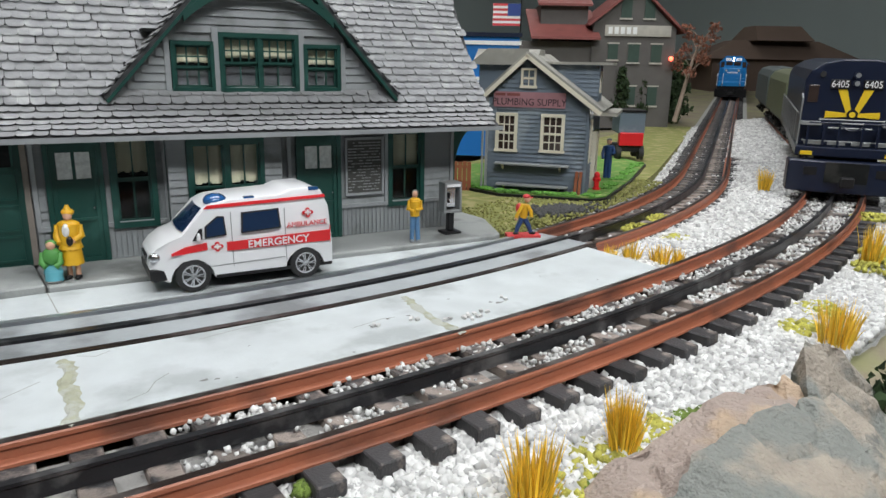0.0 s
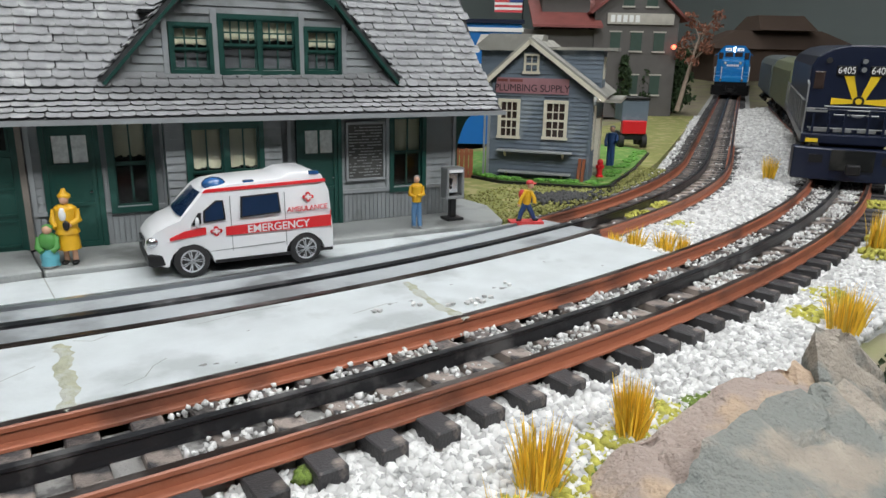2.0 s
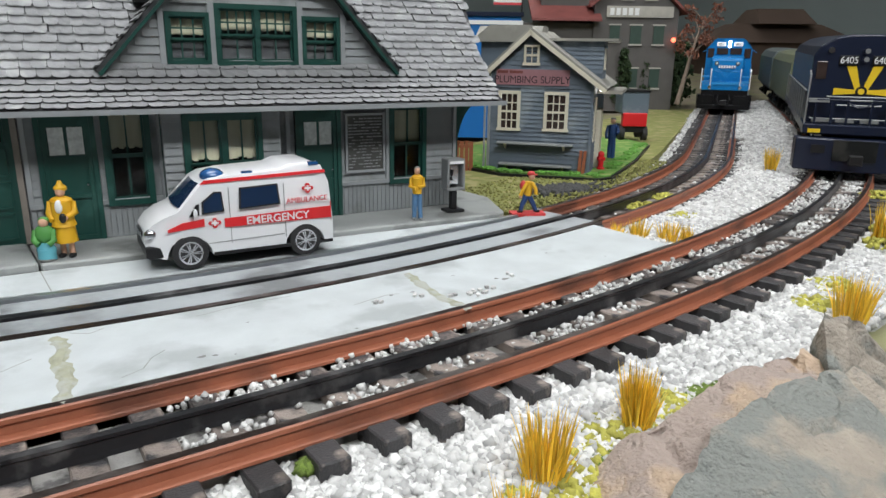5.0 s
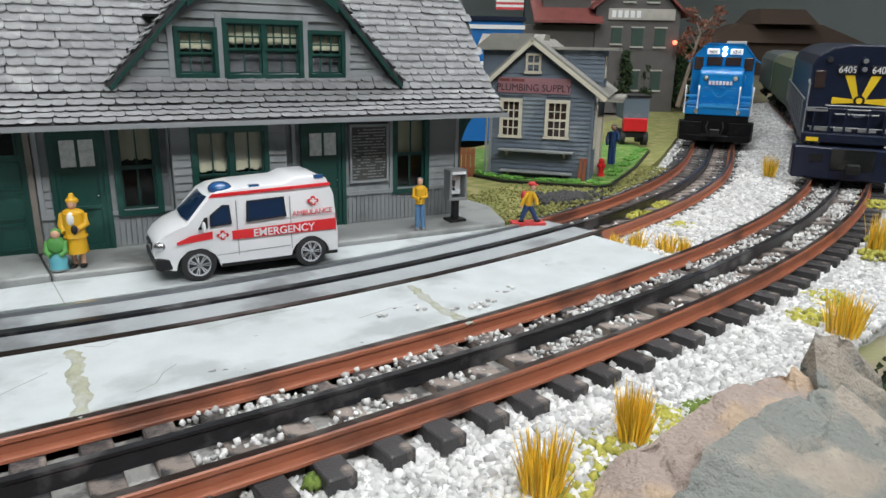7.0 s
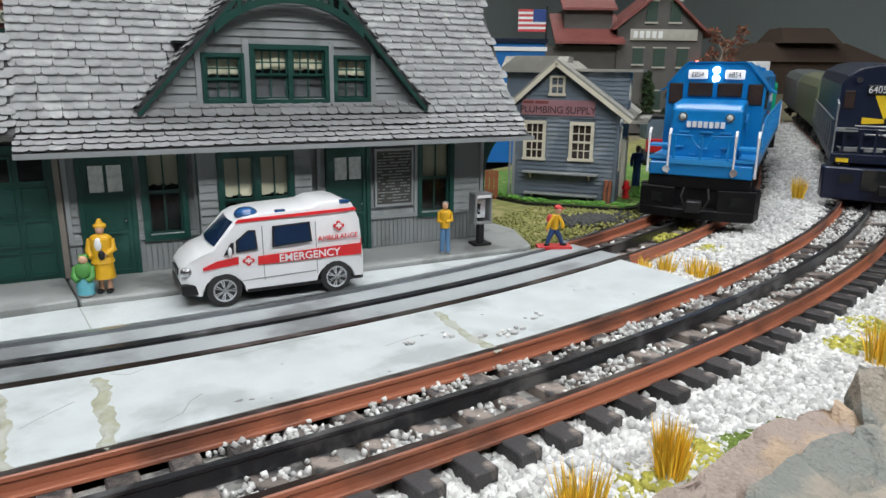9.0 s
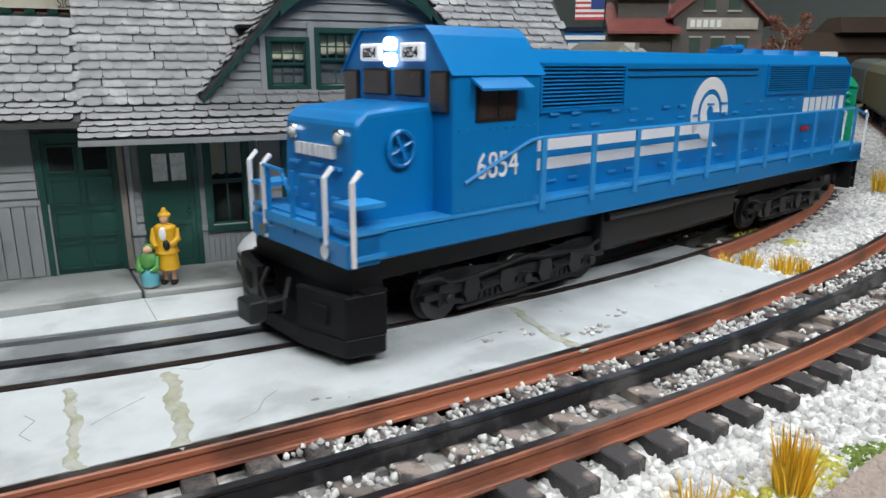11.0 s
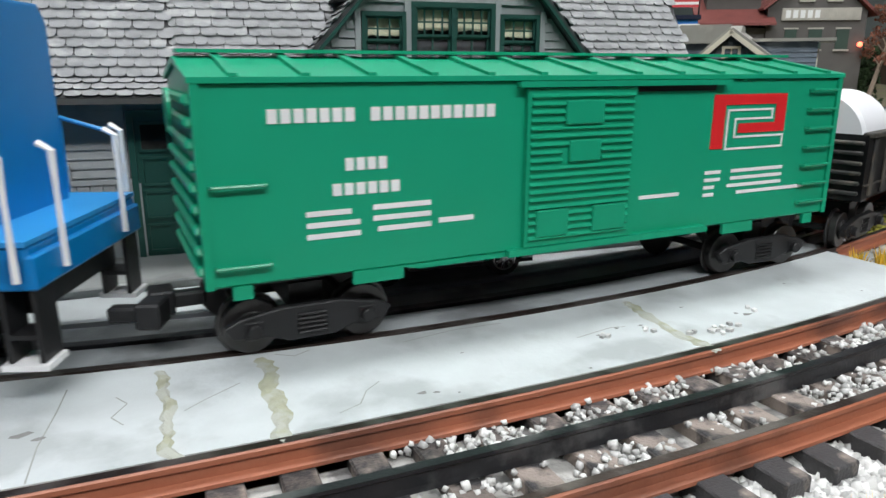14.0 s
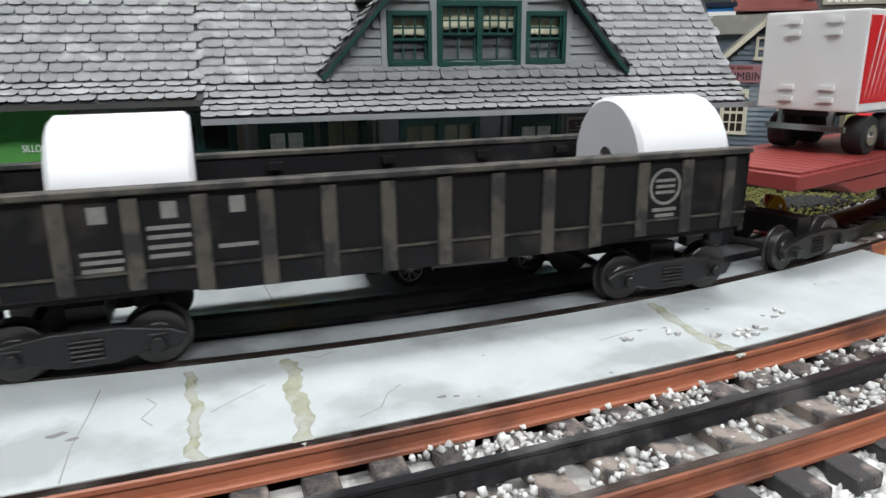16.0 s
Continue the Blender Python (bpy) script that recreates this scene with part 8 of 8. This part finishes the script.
def rock(name, m, size, seed, material, label, cuts=10, taper=0.0):
    """A plaster boulder: a lump cut flat by random planes, then worn."""
    rng = random.Random(seed)
    planes = []
    for _ in range(cuts):
        n = Vector((rng.gauss(0, 1), rng.gauss(0, 1), rng.gauss(0.2, 0.8))).normalized()
        planes.append((n, rng.uniform(0.68, 0.9)))
    bm = bmesh.new()
    bmesh.ops.create_icosphere(bm, subdivisions=5, radius=1)
    for v in bm.verts:
        p = v.co.copy()
        for n, d in planes:
            k = p.dot(n) - d
            if k > 0:
                p -= n * k * 0.9
        q = v.co * 1.6 + Vector((seed, seed * 0.7, 0))
        crease = abs(noise.noise(q * 1.5))
        p *= 1.0 + 0.10 * noise.noise(q * 0.9) - 0.10 * max(0, 0.12 - crease) / 0.12 * 0.6 + 0.05 * noise.noise(q * 3.5) + 0.028 * noise.noise(q * 9) + 0.012 * noise.noise(q * 21)
        slim = 1 - taper * max(0.0, v.co.z + 0.4) / 1.4
        v.co = Vector((p.x * size[0] * slim, p.y * size[1] * slim, p.z * size[2]))
    ob = part(name, bm, material, smooth=True)
    ob.matrix_world = m
    return tagged(ob, label, "rock", "rocks at the layout's edge")


def crag(name, m, tops, seed, material, label):
    """A faceted plaster rock: a hull over a few crests and a wide foot, broken up by chips and pits."""
    bm = bmesh.new()
    for x, y, z in tops:
        bm.verts.new((x, y, z))
        bm.verts.new((x * 1.12, y * 1.05 - 1, z - 45))
    bmesh.ops.convex_hull(bm, input=bm.verts)
    bmesh.ops.delete(bm, geom=[v for v in bm.verts if not v.link_faces], context="VERTS")
    bmesh.ops.triangulate(bm, faces=bm.faces)
    for _ in range(4):
        bmesh.ops.subdivide_edges(bm, edges=bm.edges, cuts=1, use_grid_fill=True)
    bm.normal_update()
    off = Vector((seed * 31, seed * 17, seed))
    for v in bm.verts:
        q = v.co + off
        ledge = abs(noise.noise(q * 0.05))
        push = 2.4 * noise.noise(q * 0.045) - 1.8 * max(0, 0.1 - ledge) / 0.1 + 1.0 * noise.noise(q * 0.14) + 0.45 * noise.noise(q * 0.42)
        v.co += v.normal * push
    ob = part(name, bm, material, smooth=True)
    ob.matrix_world = m
    return tagged(ob, label, "rock", "rocks at the layout's edge")


def red_shop():
    """The red-brown building behind the station's wing, with its sign band."""
    m = root("red_shop", STATION, "red-brown building with cream sign band and green cornice", "building")
    bm = bmesh.new()
    box(bm, -130, 30, 330, 398, -9, 128)
    part("wall", bm, MILLRED, m)
    bm = bmesh.new()
    box(bm, -130, 30, 328.6, 330, 93.4, 98.2)
    band = part("sign_band", bm, CREAM, m, "cream sign band with dark letters")
    lettering("letters", "SIONS", 3.2, at(16.5, 328.4, 94.2), SHUTTER, band, squash=0.8)
    bm = bmesh.new()
    box(bm, -130, 30, 327.4, 330, 84, 91.4)
    cor = part("cornice", bm, GREEN, m)
    for k in range(20):
        bm = bmesh.new()
        box(bm, -128 + k * 8, -124.4 + k * 8, 327.0, 330, 91.4, 93.2)
        part("dentil", bm, GREEN, cor)
    for x in (-100, -60, -22, 12):
        w = root("shop_window")
        w.parent = m
        bm = bmesh.new()
        for a, b, c, d in ((x - 7.2, x - 6, 102, 120), (x + 6, x + 7.2, 102, 120), (x - 7.2, x + 7.2, 120, 121.4), (x - 7.2, x + 7.2, 100.8, 102)):
            box(bm, a, b, 328.8, 330.2, c, d)
        part("window_frame", bm, FENCEWOOD, w)
        bm = bmesh.new()
        box(bm, x - 6, x + 6, 329.6, 330.1, 102, 120)
        part("pane", bm, DARKGLASS, w)
        for k in range(1, 4):
            bm = bmesh.new()
            box(bm, x - 6 + k * 3 - 0.25, x - 6 + k * 3 + 0.25, 329.2, 329.8, 102, 120)
            part("glazing_bar", bm, FENCEWOOD, w)
        for z in (106.5, 111, 115.5):
            bm = bmesh.new()
            box(bm, x - 6, x + 6, 329.3, 329.7, z - 0.25, z + 0.25)
            part("glazing_bar", bm, FENCEWOOD, w)
    bm = bmesh.new()
    box(bm, -132, 30, 327, 400, 128, 131)
    part("roof", bm, TARROOF, m)


def plants_and_rocks():
    crag("rock", at(135, 75, 0), [(-36, 14, -12), (-16, 12, -3), (14, 10, 3), (34, 7, 4), (-34, -2, -8), (-8, -4, 0), (22, -4, 2), (36, -6, -2)], 3.1, ROCKTAN, "tan plaster rock ridge along the ballast's edge")
    crag("rock", at(130, 62, 0), [(-34, 8, -9), (-12, 11, 2), (12, 12, 5.5), (36, 7, 3.5), (-30, -14, -16), (0, -17, -5), (36, -15, -9)], 7.7, ROCK, "grey-green washed plaster boulder before the tan ridge")
    crag("rock", at(178, 73, 0), [(-2, 9, 12), (6, 6, 11), (16, -2, -3), (16, -12, -14), (-18, -4, -6), (-7, 10, -4)], 5.3, ROCK, "pointed grey plaster slab standing by the ballast")
    rock("rock", at(236, 79, -46, 5, 0, -10), (42, 17, 27), 9.2, ROCK, "dark shaded plaster rock at the layout's edge")
    rock("rock", at(66, 58, -32, 0, 0, 5), (46, 26, 22), 1.4, ROCKTAN, "low tan plaster rock at the layout's edge")
    for i, (x, y, z, h, r, n) in enumerate(((234, 99, -11, 17, 8, 150), (242, 100, -11, 13, 6, 80), (126, 95, -10, 15, 5, 260), (96, 93, -11, 15, 7, 220), (82, 86, -12, 11, 6, 70), (338, 134, -6, 18, 7, 120), (462, 256, -3, 16, 6, 130), (244, 190, -6, 11, 5, 90), (250, 180, -6, 11, 6, 110), (240, 198, -6, 8, 4, 50), (257, 176, -6, 9, 4, 60))):
        grass_tuft(x, y, z, h, r, n, 50 + i)
    yl = [(104, 92, -10.5, 9), (120, 96, -10, 8), (96, 90, -11, 9), (140, 99, -9.6, 6), (128, 94, -10, 7), (86, 90, -11, 8), (338, 128, -7, 12), (362, 138, -6, 10), (300, 230, -5, 9), (330, 240, -5, 8), (296, 204, -5, 8), (440, 178, -5, 10), (262, 190, -7, 6), (238, 112, -9, 7), (262, 118, -9, 8)]
    foam("yellow_foam", yl, YELLOWMOSS, "yellow-green foam ground cover scattered on ballast", 1.5, 110, 61)
    gr = [(152, 95, -9.5, 4.5), (158, 93, -9.6, 4), (168, 93, -9.5, 4), (110, 90, -10.5, 4), (58, 119, -7.4, 1.6), (62, 117, -7.6, 1.4), (76, 92, -11, 4), (68, 90, -11, 4), (132, 97, -10, 3)]
    foam("green_foam", gr, FOLIAGE, "dark green foam foliage in the ballast", 1.3, 120, 62)
    rng = random.Random(63)
    edge = [(320, 281), (283, 326), (280, 366)]
    spots = []
    for (x0, y0), (x1, y1) in zip(edge, edge[1:]):
        for _ in range(26):
            f = rng.random()
            spots.append((x0 + (x1 - x0) * f + rng.uniform(2, 7), y0 + (y1 - y0) * f + rng.uniform(2, 6), 1.3, rng.uniform(1.2, 2.6)))
    for _ in range(34):
        f = rng.random()
        spots.append((331 + 140 * f + rng.uniform(-4, 2), 280 + 85 * f + rng.uniform(4, 9), 1.3, rng.uniform(1.2, 2.6)))
    foam("lawn_weeds", spots, LAWNWEED, "bright green foam weeds along the plot's edge", 1.1, 26, 64)
    # leafy dark plant at the very edge
    p = root("leafy_plant", at(214, 76, -22), "dark green plastic foliage behind the rocks", "plant")
    bm = bmesh.new()
    leaf_cloud(bm, [((0, 0, 4), (12, 8, 12)), ((26, 8, 0), (18, 8, 10))], 90, 3.2, rng)
    part("leaves", bm, CONIFER, p)
    # turf apron between the track and the plot, with cinders
    bm = bmesh.new()
    pts = [(206, 300), (215, 262), (209, 240)]
    for s in range(100, 900, 25):
        q = beside(FAR, s, 21 if s < 150 else 34)
        pts.append((q.x, q.y))
    pts += [(820, 640), (560, 520), (300, 440)]
    prism(bm, pts, "z", -9, -1.2)
    tagged(part("turf", bm, TURF), "olive scatter turf beside the track", "ground", kind="structure")
    cin = [(rng.gauss(284, 9), rng.gauss(274, 5), -1.0 + rng.uniform(0, 0.9)) for _ in range(700)]
    stones("cinder_heap", cin, "small patch of black coal cinders on the turf", 0.9, 1.9, 66, CINDER)["category"] = "ground cover"
    bits = []
    for _ in range(2600):
        x = rng.uniform(212, 420)
        y0 = side_y(FAR, 22, x)
        bits.append((x, y0 + rng.random() ** 1.3 * 60, -1.2 + rng.uniform(0, 0.4)))
    stones("turf_scatter", bits, "loose olive foam scatter on the turf", 0.6, 1.2, 67, OLIVEFOAM)["category"] = "ground cover"


LAWNWEED = shade("fresh_green_foam", (0.12, 0.30, 0.05), 0.95, vary=0.4, size=2, grain=0.4, bump=1.0, piece=0.35)

AMBULANCE = ambulance()
figures()
pay_phone()
shop_house()
hydrant()
picket_fence()
blue_shop()
red_shop()
feed_mill()
delivery_truck()
far_barn()
trees()
plants_and_rocks()

NAVY_LOCO = navy_locomotive()
OLIVE_COACH = coach(OLIVE, "olive green coach standing behind the navy locomotive")
GREY_COACH = coach(COACHGREY, "dark grey coach standing at the tail of the train")
LOCO, BOX, GON, FLAT = blue_locomotive(), boxcar(), gondola(), flatcar()
ROLL = paper_roll()
ROLL_REAR = copy_thing(ROLL, Matrix.Identity(4))
TRAILER_VAN = road_trailer()


def on_track(track, s, half):
    """The pose of a car whose trucks stand at s - half and s + half."""
    a, b = beside(track, s - half, 0), beside(track, s + half, 0)
    d = b - a
    c = (a + b) / 2
    return pose(c.x * MM, c.y * MM, (c.z + 0.45) * MM, 0, -math.degrees(math.atan2(d.z, math.hypot(d.x, d.y))), math.degrees(math.atan2(d.y, d.x)))


NAVY_LOCO.matrix_world = on_track(NEAR, 376 + 154, 96) @ at(-154, 2, 0)
OLIVE_COACH.matrix_world = on_track(NEAR, 388 + 300 + 122, 78)
GREY_COACH.matrix_world = on_track(NEAR, 388 + 300 + 122 + 226, 78)


def front_at(t):
    """Where the moving train's front stands on the far track, in mm."""
    return 85 - 132.0 * (t - 10)


def motions():
    times = [i * 0.5 for i in range(33)]
    for thing, back, half, shift in ((LOCO, 166, 115, None), (BOX, 446, 75, None), (GON, 658, 74, None), (FLAT, 868, 74, None), (ROLL, 658, 74, at(-64, 1, 19.6)), (ROLL_REAR, 658, 74, at(80.4, 0, 19.6)), (TRAILER_VAN, 868, 74, at(5.5, 0, 33.0))):
        walk(thing, [(t, on_track(FAR, front_at(t) + back, half) @ (shift or Matrix.Identity(4))) for t in times])


motions()
